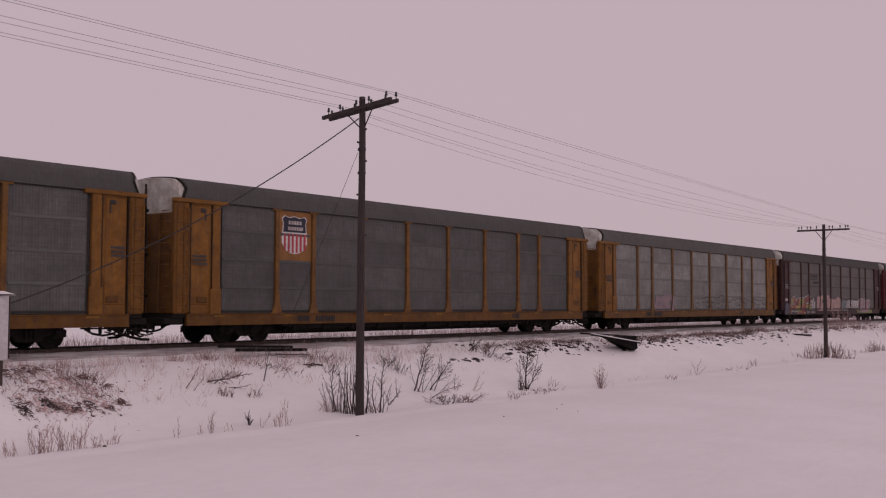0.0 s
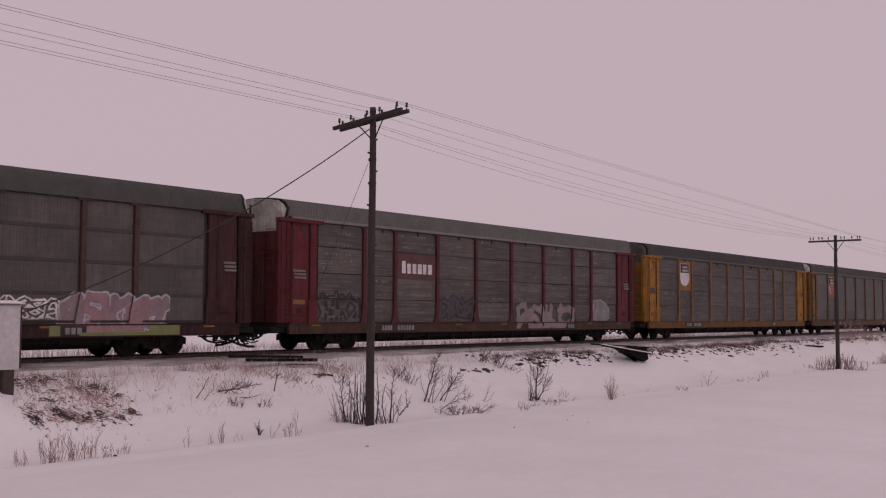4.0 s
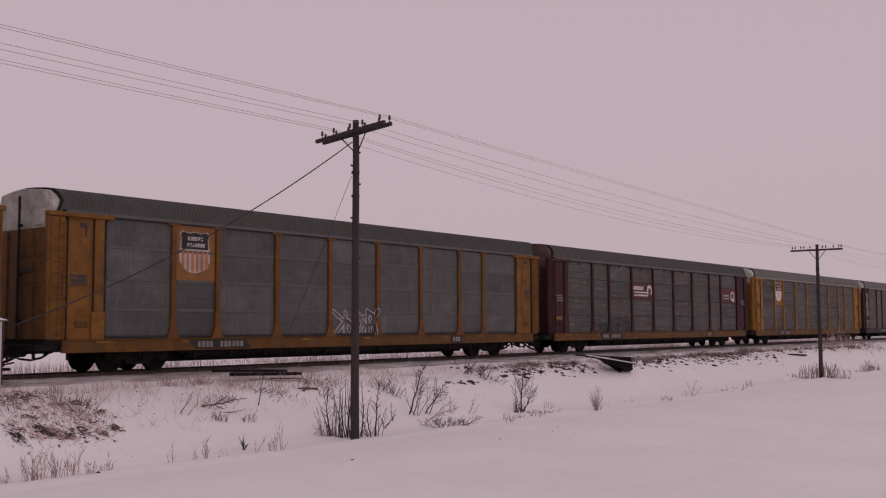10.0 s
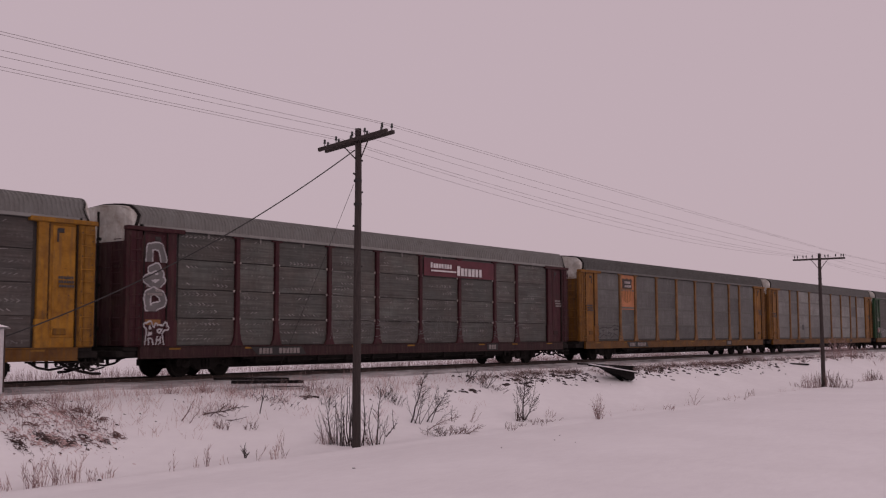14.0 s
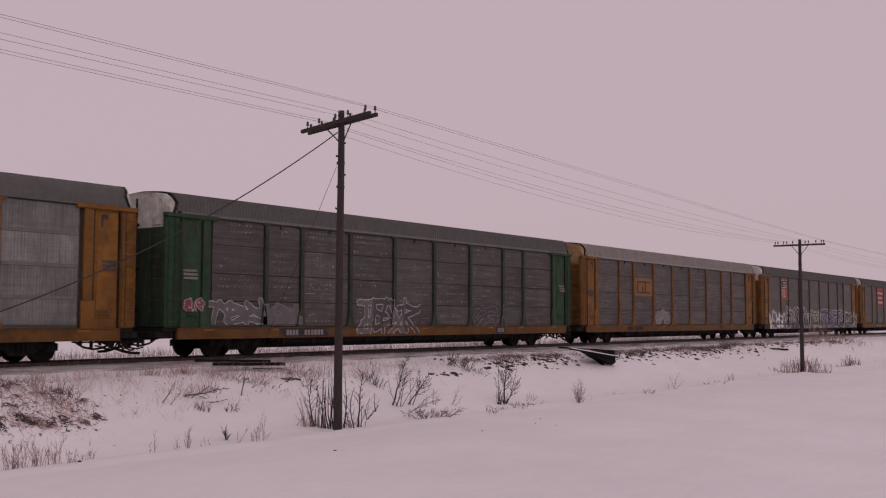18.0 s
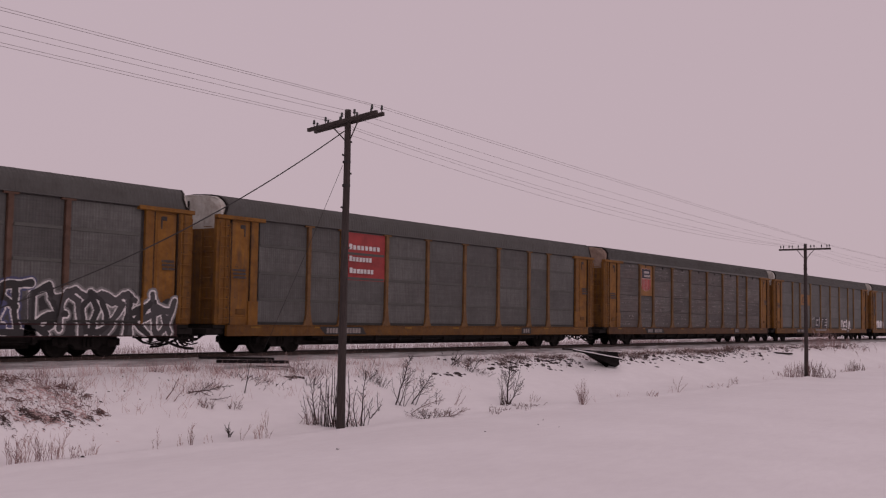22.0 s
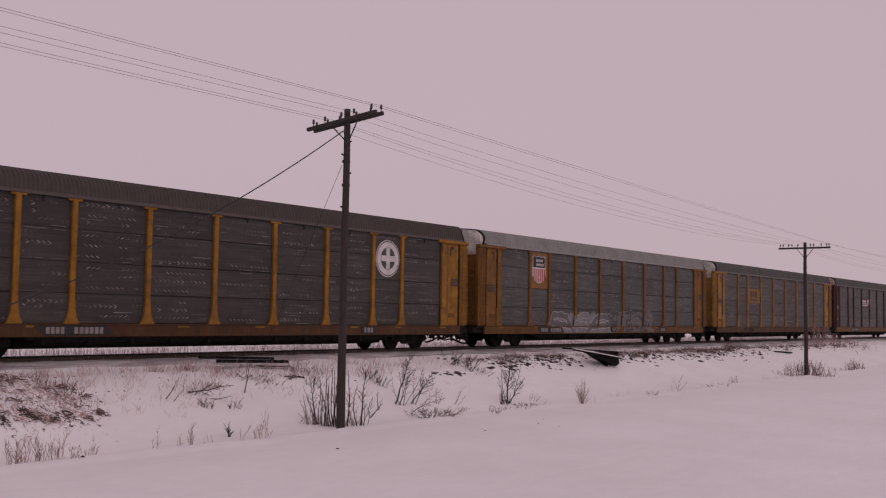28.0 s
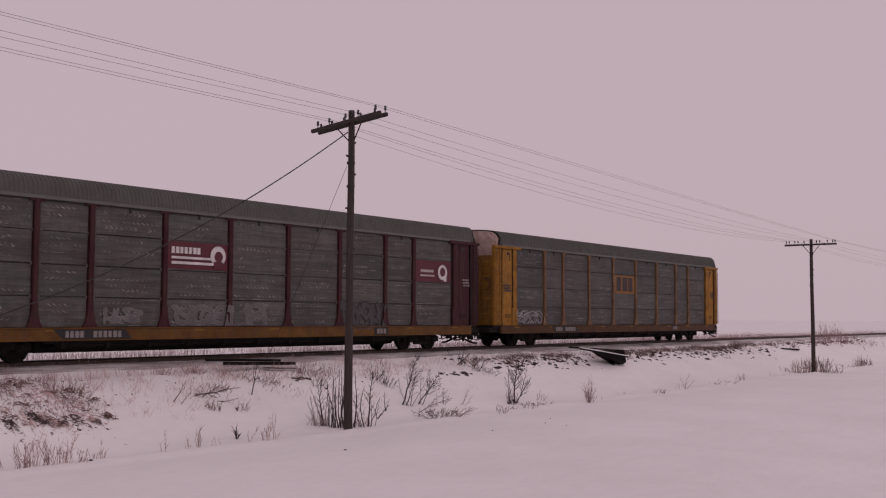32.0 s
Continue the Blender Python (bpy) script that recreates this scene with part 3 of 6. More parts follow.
def coupler_mesh():
    """Coupler head, shank, air hose and lifting bar, at +x."""
    bm = bmesh.new()
    box(bm, 13.9, 14.22, -0.09, 0.09, 0.70, 0.88, 0.02)
    box(bm, 14.15, 14.42, -0.17, 0.15, 0.66, 0.94, 0.04)
    tube(bm, [(13.95, -0.45, 0.78), (14.0, -0.5, 0.5), (14.15, -0.45, 0.33), (14.32, -0.25, 0.36)], 0.035, 6)
    tube(bm, [(13.9, -1.45, 0.72), (14.02, -1.2, 0.62), (14.05, -0.5, 0.66), (14.12, -0.1, 0.95)], 0.022, 5)
    tube(bm, [(11.6, -1.32, 0.62), (13.0, -1.32, 0.60), (14.3, -1.30, 0.57)], 0.028, 5)
    tube(bm, [(11.7, -1.35, 0.62), (12.0, -1.33, 0.46), (12.4, -1.30, 0.39), (12.8, -1.30, 0.44), (13.05, -1.32, 0.60)], 0.036, 6)
    tube(bm, [(12.7, -1.25, 0.64), (13.1, -1.22, 0.45), (13.5, -1.20, 0.32), (13.95, -1.16, 0.235), (14.3, -1.10, 0.22)], 0.045, 6)
    tube(bm, [(13.3, -1.38, 0.62), (13.65, -1.36, 0.43), (14.0, -1.33, 0.37), (14.3, -1.30, 0.42)], 0.026, 5)
    tube(bm, [(13.75, -0.9, 0.62), (13.95, -0.85, 0.40), (14.15, -0.8, 0.31), (14.3, -0.78, 0.33)], 0.034, 5)
    for x, drop in ((11.9, 0.10), (12.3, 0.16), (12.62, 0.08)):
        box(bm, x - 0.04, x + 0.04, -1.36, -1.26, 0.60 - drop, 0.70, 0.01)
    for x, drop in ((13.35, 0.16), (13.62, 0.22), (13.86, 0.12), (14.08, 0.18)):
        box(bm, x - 0.03, x + 0.03, -1.34, -1.26, 0.60 - drop, 0.70, 0.01)
    box(bm, 13.76, 13.98, -0.62, 0.62, 0.55, 0.74, 0.03)
    box(bm, 13.8, 13.9, -1.2, -0.9, 0.40, 0.74, 0.02)
    return mesh_of("coupler", bm)


def truck_meshes():
    """Bolster, cast side frame, spring nest and bearing cap of a two-axle truck; the frame, springs and cap for the -y side."""
    bolster = box(bmesh.new(), -0.18, 0.18, -1.1, 1.1, 0.50, 0.66, 0.03)
    bm = bmesh.new()
    f = [(-1.22, 0.36), (-1.22, 0.58), (-0.95, 0.68), (-0.45, 0.80), (0.45, 0.80), (0.95, 0.68), (1.22, 0.58), (1.22, 0.36), (0.55, 0.42), (0.38, 0.24), (-0.38, 0.24), (-0.55, 0.42)]
    a = [bm.verts.new((x, -1.10, z)) for x, z in f]
    b = [bm.verts.new((x, -0.94, z)) for x, z in f]
    bm.faces.new(a)
    bm.faces.new(b[::-1])
    for k in range(12):
        bm.faces.new((a[k], a[(k + 1) % 12], b[(k + 1) % 12], b[k]))
    spring = bmesh.new()
    for x in (-0.14, 0.0, 0.14):
        tube(spring, [(x, -1.14, 0.33), (x, -1.14, 0.62)], 0.055, 8)
    cap = box(bmesh.new(), -0.15, 0.15, -1.18, -1.0, 0.32, 0.60, 0.04)
    tube(cap, [(0, -1.21, 0.457), (0, -1.17, 0.457)], 0.085, 10)
    return dict(bolster=mesh_of("truck", bolster), side_frame=mesh_of("side_frame", bm), spring_nest=mesh_of("spring_nest", spring), bearing_cap=mesh_of("bearing_cap", cap))


def wheelset_mesh():
    """Two dished wheels on an axle, about the axle's middle."""
    bm = bmesh.new()
    tube(bm, [(0, -1.12, 0), (0, 1.12, 0)], 0.075, 10)
    for s in (-1, 1):
        prof = [(0.0, 0.80), (0.10, 0.82), (0.34, 0.78), (0.40, 0.83), (0.457, 0.83), (0.462, 0.72), (0.485, 0.70), (0.485, 0.675), (0.34, 0.69), (0.10, 0.70)]
        n = 24
        rings = [[bm.verts.new((r * math.cos(2 * math.pi * i / n), s * y, r * math.sin(2 * math.pi * i / n))) for i in range(n)] for r, y in prof[1:]]
        for a, b in zip(rings, rings[1:]):
            for i in range(n):
                bm.faces.new((a[i], a[(i + 1) % n], b[(i + 1) % n], b[i]))
        bm.faces.new(rings[0])
        bm.faces.new(rings[-1])
        for q in range(3):
            c, d = math.cos(q * 2.094), math.sin(q * 2.094)
            tube(bm, [(c * 0.05, s * 1.12, d * 0.05), (c * 0.05, s * 1.15, d * 0.05)], 0.018, 5)
    return mesh_of("wheelset", bm)


def far_side_mesh():
    return mesh_of("far_side_sheet", box(bmesh.new(), -11.8, 11.8, 1.48, 1.515, 1.06, 4.86))


def liner_mesh():
    bm = bmesh.new()
    box(bm, -12.2, 12.2, -1.47, 1.47, 1.045, 4.87)
    return mesh_of("rack", bm)


def seam_mesh(w):
    return shared(("seam", round(w, 2)), lambda: mesh_of("seam_strip", box(bmesh.new(), -w / 2 + 0.15, w / 2 - 0.15, -1.535, -1.50, -0.055, 0.055, 0.01)))


CAR_MESH = dict(post=post_mesh(), roof=roof_mesh(False), ribbed=roof_mesh(True), rim=roof_rim_mesh(), cap=cap_mesh(), rod=lock_rod_mesh(), eave=eave_mesh(4.905), high_eave=eave_mesh(4.975), slots=[slot_mesh(k) for k in range(4)], hinge=mesh_of("hinge", box(bmesh.new(), -0.03, 0.03, -1.545, -1.51, -0.045, 0.045, 0.008)), end=end_mesh(), corner=[(n, mesh_of(n, bm), f) for n, bm, f in corner_parts()],
                ladder=ladder_mesh(), frame=frame_mesh(), sill=sill_mesh(), coupler=coupler_mesh(), truck=truck_meshes(), wheelset=wheelset_mesh(),
                far=far_side_mesh(), liner=liner_mesh(), bolts=bolt_mesh(), mark=mesh_of("end_mark", box(bmesh.new(), -13.675, -13.655, -0.75, -0.15, 3.10, 3.26, 0.005)), clip=mesh_of("eave_clip", box(bmesh.new(), -0.035, 0.035, -1.56, -1.51, 4.70, 4.86, 0.008)), eave_shade=mesh_of("eave_gap", box(bmesh.new(), -11.85, 11.85, -1.533, -1.47, 4.825, 4.90)), kick={w: mesh_of("kick_strip", box(bmesh.new(), -w / 2 + 0.12, w / 2 - 0.12, -1.55, -1.50, 1.10, 1.17, 0.01)) for w in sorted({round(b - a, 2) for a, b in zip(EDGES, EDGES[1:])})}, reflector=mesh_of("reflector", box(bmesh.new(), 0, 0.46, -1.607, -1.59, 0.94, 1.0)))


def plate_mesh(name, polys, y=-1.53):
    """Flat coloured shapes a few millimetres apart: (points, material) from back to front."""
    bm = bmesh.new()
    mats = []
    for layer, (pts, mat) in enumerate(polys):
        if mat not in mats:
            mats.append(mat)
        yy = y - 0.004 * layer
        a = [bm.verts.new((x, yy, z)) for x, z in pts]
        f = bm.faces.new(a)
        f.material_index = mats.index(mat)
        b = [bm.verts.new((x, yy + 0.012, z)) for x, z in pts]
        for k in range(len(pts)):
            g = bm.faces.new((a[k], a[(k + 1) % len(pts)], b[(k + 1) % len(pts)], b[k]))
            g.material_index = mats.index(mat)
    me = mesh_of(name, bm)
    for m in mats:
        me.materials.append(m)
    return me


def rect(x0, x1, z0, z1):
    return [(x0, z0), (x1, z0), (x1, z1), (x0, z1)]


def disc(x, z, r, n=28):
    return [(x + r * math.cos(2 * math.pi * k / n), z + r * math.sin(2 * math.pi * k / n)) for k in range(n)]


def blocks(x0, x1, z0, z1, n, mat, rng, big_first=False):
    """A line of lettering as plain upright bars, one to a character."""
    out_ = []
    w = (x1 - x0) / n
    for i in range(n):
        a = x0 + i * w + w * 0.10
        b = a + w * rng.uniform(0.66, 0.80)
        out_.append((rect(a, b, z0, z1 if (i == 0 or not big_first) else z0 + (z1 - z0) * 0.80), mat))
    return out_


def logo_paint(name, color):
    return shared(("logo", name), lambda: flat_paint("livery_" + name, color))


L_WHITE = logo_paint("white", (0.55, 0.53, 0.53))
L_DULL = logo_paint("dull_white", (0.40, 0.36, 0.35))
L_MARK = logo_paint("worn_stencil", (0.21, 0.185, 0.175))
L_PINK = logo_paint("faded_pink", (0.34, 0.20, 0.17))
L_NAVY = logo_paint("navy", (0.014, 0.016, 0.030))
L_RED = logo_paint("signal_red", (0.27, 0.028, 0.026))
L_STRIPE = logo_paint("stripe_red", (0.36, 0.045, 0.05))
L_FADE = logo_paint("faded_orange", (0.40, 0.15, 0.06))
L_BROWN = logo_paint("dark_brown", (0.03, 0.02, 0.018))
L_MAROON = logo_paint("maroon", (0.085, 0.012, 0.02))
L_WINE = logo_paint("wine", (0.080, 0.028, 0.030))
L_BLACK = logo_paint("stencil_black", (0.012, 0.011, 0.011))
L_YEL = logo_paint("plate_yellow", (0.205, 0.088, 0.017))
L_DGREY = logo_paint("dark_grey", (0.045, 0.043, 0.045))


def shield(cx, z1, w, h, crest, stripe, base):
    """A scalloped shield: crest above, upright stripes below."""
    z0 = z1 - h
    zm = z1 - h * 0.43
    outline = [(-.40, 1.0), (-.2, .955), (0, 1.0), (.2, .955), (.40, 1.0), (.5, .93), (.45, .80), (.47, .68), (.5, .5), (.5, .28), (.36, .10), (.15, .02), (0, 0), (-.15, .02), (-.36, .10), (-.5, .28), (-.5, .5), (-.47, .68), (-.45, .80), (-.5, .93)]
    full = [(cx + a * w, z0 + b * h) for a, b in outline]
    top = [(cx + a * w * 0.94, z1 - h * 0.02 - (1 - b) * h * 0.97) for a, b in outline if b > 0.6]
    top += [(cx - 0.45 * w, zm), (cx + 0.45 * w, zm)]
    polys = [(full[::-1], base), (sorted_ring(top, cx), crest)]
    for i in range(6):
        a = -0.42 + i * 0.155
        low = 0.03 + 0.30 * abs(a + 0.04) ** 1.5
        if stripe:
            polys.append((rect(cx + a * w, cx + (a + 0.075) * w, z0 + low * h, zm - 0.05 * h), stripe))
    return polys


def sorted_ring(pts, cx):
    zc = sum(p[1] for p in pts) / len(pts)
    return sorted(pts, key=lambda p: math.atan2(p[1] - zc, p[0] - cx))


# ---- sprayed lettering: strokes rasterised onto the sheets, posts and sill ----


def on_post(x, z):
    for p in (*POSTS,):
        d = abs(x - p)
        if d < 0.09 or (z < 1.95 and d < 0.095 + 0.175 * max(0, (1.95 - z)) / 0.91):
            return True
    return abs(x) > 11.74


FORMS = [
    [[(.85, .85), (.5, 1), (.15, .8), (.3, .55), (.7, .45), (.88, .2), (.5, 0), (.1, .15)]],
    [[(.5, 1), (.15, .8), (.05, .45), (.2, .1), (.55, 0), (.85, .2), (.95, .6), (.8, .9), (.5, 1)]],
    [[(.9, .95), (.15, 1), (.1, .5), (.15, 0), (.9, .05)], [(.1, .5), (.7, .52)]],
    [[(.05, 0), (.25, .85), (.5, 1), (.75, .85), (.95, 0)], [(.22, .38), (.8, .38)]],
    [[(.12, 0), (.1, 1), (.6, 1), (.88, .76), (.6, .5), (.12, .48)], [(.5, .5), (.95, 0)]],
    [[(.1, 1), (.2, .15), (.5, 0), (.8, .2), (.9, 1)]],
    [[(.15, 1), (.12, 0)], [(.9, 1), (.2, .45), (.95, 0)]],
]
ARROWS = [[[(-.1, .3), (.4, .5), (.9, .95)]], [[(.0, .9), (.5, .55), (1.1, .7)]], [[(.5, -.05), (.45, .5), (.7, 1.05)]], [[(-.1, .1), (.3, .0), (.8, .15), (1.1, .05)]]]
GLYPHS = dict(D=[[(.1, 0), (.1, 1), (.55, 1), (.92, .7), (.92, .3), (.55, 0), (.1, 0)]], E=[[(.9, 1), (.1, 1), (.1, 0), (.9, 0)], [(.1, .5), (.75, .5)]],
              A=[[(.05, 0), (.4, 1), (.6, 1), (.95, 0)], [(.22, .35), (.78, .35)]], M=[[(.05, 0), (.1, 1), (.5, .35), (.9, 1), (.95, 0)]])


def spray(car, x0, x1, z0, z1, fill, line, seed, letters=6, base=None, cell=0.024, fat=0.17, edge=0.055, label="", halo=None, word="", plain=False, one=None, patchy=False):
    """A sprayed piece of interlocking rounded strokes with an outline; no words."""
    rng = random.Random(seed)
    w = (x1 - x0) / letters
    fat = fat * (0.62 if letters > 1 else 1)
    segs = []
    for i in range(letters):
        cx = x0 + (i + 0.5) * w
        top = z1 - rng.uniform(0.0, 0.22) * (z1 - z0) - fat
        bot = z0 + fat + rng.uniform(-0.15, 0.05)
        hgt = top - bot
        flip_x, flip_z = (False, False) if word else (rng.random() < 0.6, rng.random() < 0.5)
        forms = [GLYPHS[word[i]]] if word else [FORMS[rng.randrange(len(FORMS)) if one is None else one]] + ([] if plain else [ARROWS[rng.randrange(len(ARROWS))]])
        tilt, size = rng.uniform(-.12, .18), rng.uniform(1.1, 1.45) if not word else 0.95
        for form in forms:
            for line_ in form:
                jit = 0.02 if word else 0.09
                line_ = [(1 - a if flip_x else a, 1 - b if flip_z else b) for a, b in line_]
                pts = [(cx + w * size * (0.92 * (a - 0.5) + tilt * (b - 0.5)) + rng.gauss(0, jit) * w, bot + hgt * min(1.05, max(-0.1, b + rng.gauss(0, jit)))) for a, b in line_]
                segs += [(p, q, i) for p, q in zip(pts, pts[1:])]
    nx, nz = int((x1 - x0 + 0.5) / cell), int((z1 - z0 + 0.45) / cell)
    X = (x0 - 0.25) + (np.arange(nx) + 0.5) * cell
    Z = (z0 - 0.0) + (np.arange(nz) + 0.5) * cell
    gx, gz_ = np.meshgrid(X, Z, indexing="ij")
    wob = 0.025 * np.sin(gx * 9 + seed) * np.sin(gz_ * 7 + seed * 2)
    best = np.full(gx.shape, 9.0)
    who = np.zeros(gx.shape, int)
    for (ax, az), (bx, bz), i in segs:
        dx, dz = bx - ax, bz - az
        t = np.clip(((gx - ax) * dx + (gz_ - az) * dz) / (dx * dx + dz * dz + 1e-9), 0, 1)
        d = np.hypot(gx - ax - t * dx, gz_ - az - t * dz) + wob
        m = d < best
        best[m], who[m] = d[m], i
    cls = np.full(gx.shape, -1)
    mats = []

    def slot(name):
        if name not in mats:
            mats.append(name)
        return mats.index(name)
    if base:
        inside = (gz_ < z0 + (z1 - z0) * (0.72 + 0.16 * np.sin(gx * 2.3 + seed) + 0.1 * np.sin(gx * 5.1))) & (gx > x0 - 0.05) & (gx < x1 + 0.1)
        cls[inside] = slot(base)
    if halo:
        cls[best < fat + edge + 0.06] = slot(halo)
    cls[best < fat + edge] = slot(line)
    for i in range(letters):
        f = fill[i % len(fill)] if fill else None
        if f:
            cls[(best < fat) & (who == i)] = slot(f)
        elif not base:
            cls[(best < fat) & (who == i)] = -1
        else:
            cls[(best < fat) & (who == i)] = slot(base)
    if patchy:
        mixed = ((gx * 1.1 - gz_ * 1.5 + 0.35 * np.sin(gx * 4.7 + gz_ * 3.0 + seed) + 40) * 1.9).astype(int) % len(fill)
        for n_, f in enumerate(fill):
            cls[(best < fat) & (mixed == n_)] = slot(f)
    verts, faces, idx = [], [], []
    for j in range(nz):
        i = 0
        while i < nx:
            k = cls[i, j]
            if k < 0 or Z[j] > 4.6 or Z[j] < 0.67:
                i += 1
                continue
            zc = Z[j]
            deep = -1.54 if (zc > 1.06 and not on_post(X[i], zc)) else (-1.609 if abs(X[i]) < 11.6 else -1.617)
            e = i
            while e < nx and cls[e, j] == k and (-1.54 if (zc > 1.06 and not on_post(X[e], zc)) else (-1.609 if abs(X[e]) < 11.6 else -1.617)) == deep:
                e += 1
            n = len(verts)
            xa, xb, za, zb = X[i] - cell / 2, X[e - 1] + cell / 2, zc - cell / 2, zc + cell / 2
            verts += [(xa, deep, za), (xb, deep, za), (xb, deep, zb), (xa, deep, zb)]
            faces.append((n, n + 1, n + 2, n + 3))
            idx.append(int(k))
            i = e
    me = bpy.data.meshes.new("graffiti")
    me.from_pydata(verts, [], faces)
    for mname in mats:
        me.materials.append(INKS[mname])
    me.polygons.foreach_set("material_index", idx)
    return tagged(part("graffiti", me, None, car, label or "sprayed graffiti lettering"), kind="stuff")


def bay(i):
    return EDGES[i] + 0.16, EDGES[i + 1] - 0.16


def logo_plate(car, i, z0, z1, mat, polys, label):
    a, b = bay(i)
    return part("logo_panel", plate_mesh("logo_panel", [(rect(a - 0.04, b + 0.04, z0, z1), mat)] + polys), None, car, label)


YEL = (0.207, 0.092, 0.0155)
GOLD = (0.31, 0.145, 0.016)
PALE = (0.31, 0.162, 0.036)
RUST = (0.125, 0.054, 0.016)
MAROON = (0.046, 0.0085, 0.014)
OXIDE = (0.045, 0.013, 0.016)
RED = (0.110, 0.013, 0.020)
GREEN = (0.014, 0.060, 0.027)


def g(v):
    v = v * 0.72
    return (v * 0.965, v * 0.975, v * 0.945)


# paint, sheets, punched, roof, ribbed roof, hood, sill, sheet-seam shade
CARS = []


def livery(*spec):
    CARS.append(spec)


livery(YEL, g(.125), 0, g(.115), 0, g(.42), YEL, 1.5, "yellow auto rack car with grey ribbed sides")
livery(YEL, g(.115), 0, g(.115), 0, g(.45), YEL, 1.15, "yellow auto rack car with dark grey sides and a striped shield")
livery(YEL, g(.295), 0, g(.135), 0, g(.45), YEL, 0.8, "yellow auto rack car with pale grey sides and outlined graffiti")
livery(OXIDE, (.092, .082, .077), 0, g(.10), 0, g(.48), OXIDE, 0.75, "oxide-brown auto rack car covered in coloured graffiti")
livery(RED, (.135, .122, .120), 1, g(.19), 1, g(.33), (.085, .042, .022), 0, "red auto rack car with grimy punched sides")
livery(GOLD, (.105, .096, .092), 1, g(.09), 1, g(.08), YEL, 0, "bright yellow auto rack car with dark punched sides")
livery((.152, .072, .018), g(.115), 0, g(.11), 1, g(.36), RUST, 1.35, "rusty orange auto rack car with a striped shield")
livery(YEL, g(.105), 0, g(.115), 0, g(.42), YEL, 1.7, "yellow auto rack car with a large red name panel")
livery(YEL, g(.120), 0, g(.11), 1, g(.36), YEL, 1.3, "yellow auto rack car with a worn shield and white scrawl")
livery(MAROON, g(.155), 1, g(.125), 1, (.06, .034, .032), YEL, 0, "dark maroon auto rack car with two white wheel emblems")
livery(GOLD, (.105, .098, .092), 1, g(.24), 1, g(.45), YEL, 0, "bright yellow auto rack car with a slogan and white shield")
livery(MAROON, (.118, .122, .112), 1, g(.25), 1, g(.45), OXIDE, 0, "maroon auto rack car with a white name board and graffiti")
livery(YEL, g(.150), 0, g(.13), 1, g(.45), YEL, 1.15, "yellow auto rack car with a faded orange shield")
livery(YEL, g(.270), 0, g(.15), 0, g(.45), YEL, 0.85, "yellow auto rack car with pale unpainted sides")
livery(GREEN, (.115, .105, .10), 1, g(.15), 1, g(.45), YEL, 0, "dark green auto rack car with scrawled graffiti")
livery(YEL, (.135, .122, .116), 1, (.26, .24, .23), 1, (.22, .14, .07), YEL, 0, "yellow auto rack car with a pale roof and framed emblem")
livery(YEL, g(.135), 0, g(.12), 0, g(.48), OXIDE, 1.15, "yellow auto rack car with a full-length graffiti mural")
livery(YEL, g(.120), 0, g(.12), 0, g(.42), YEL, 1.05, "yellow auto rack car with a red name panel")
livery(YEL, (.130, .118, .115), 1, g(.115), 1, (.16, .12, .10), RUST, 0, "yellow auto rack car with punched sides and a shield")
livery(YEL, g(.130), 0, g(.12), 0, g(.40), YEL, 1.1, "yellow auto rack car with a yellow emblem panel and graffiti")
livery(YEL, g(.150), 0, g(.11), 1, g(.45), YEL, 1.05, "yellow auto rack car with dark lettering and painted-over graffiti")
livery(GOLD, (.062, .052, .048), 1, (.075, .062, .058), 1, g(.45), RUST, 0, "yellow-posted auto rack car with nearly black sides")
livery(YEL, (.110, .116, .110), 1, g(.38), 1, g(.50), YEL, 0, "yellow auto rack car with a white roof and silver graffiti")
livery(PALE, (.125, .116, .112), 1, g(.14), 1, g(.38), RUST, 0, "pale yellow auto rack car with a framed emblem panel")
livery(MAROON, g(.175), 1, g(.14), 1, (.24, .19, .17), YEL, 0, "maroon auto rack car with two white wheel emblems")
livery(GOLD, g(.150), 1, g(.13), 1, (.25, .19, .18), RUST, 0, "last auto rack car, yellow with a lettered panel")


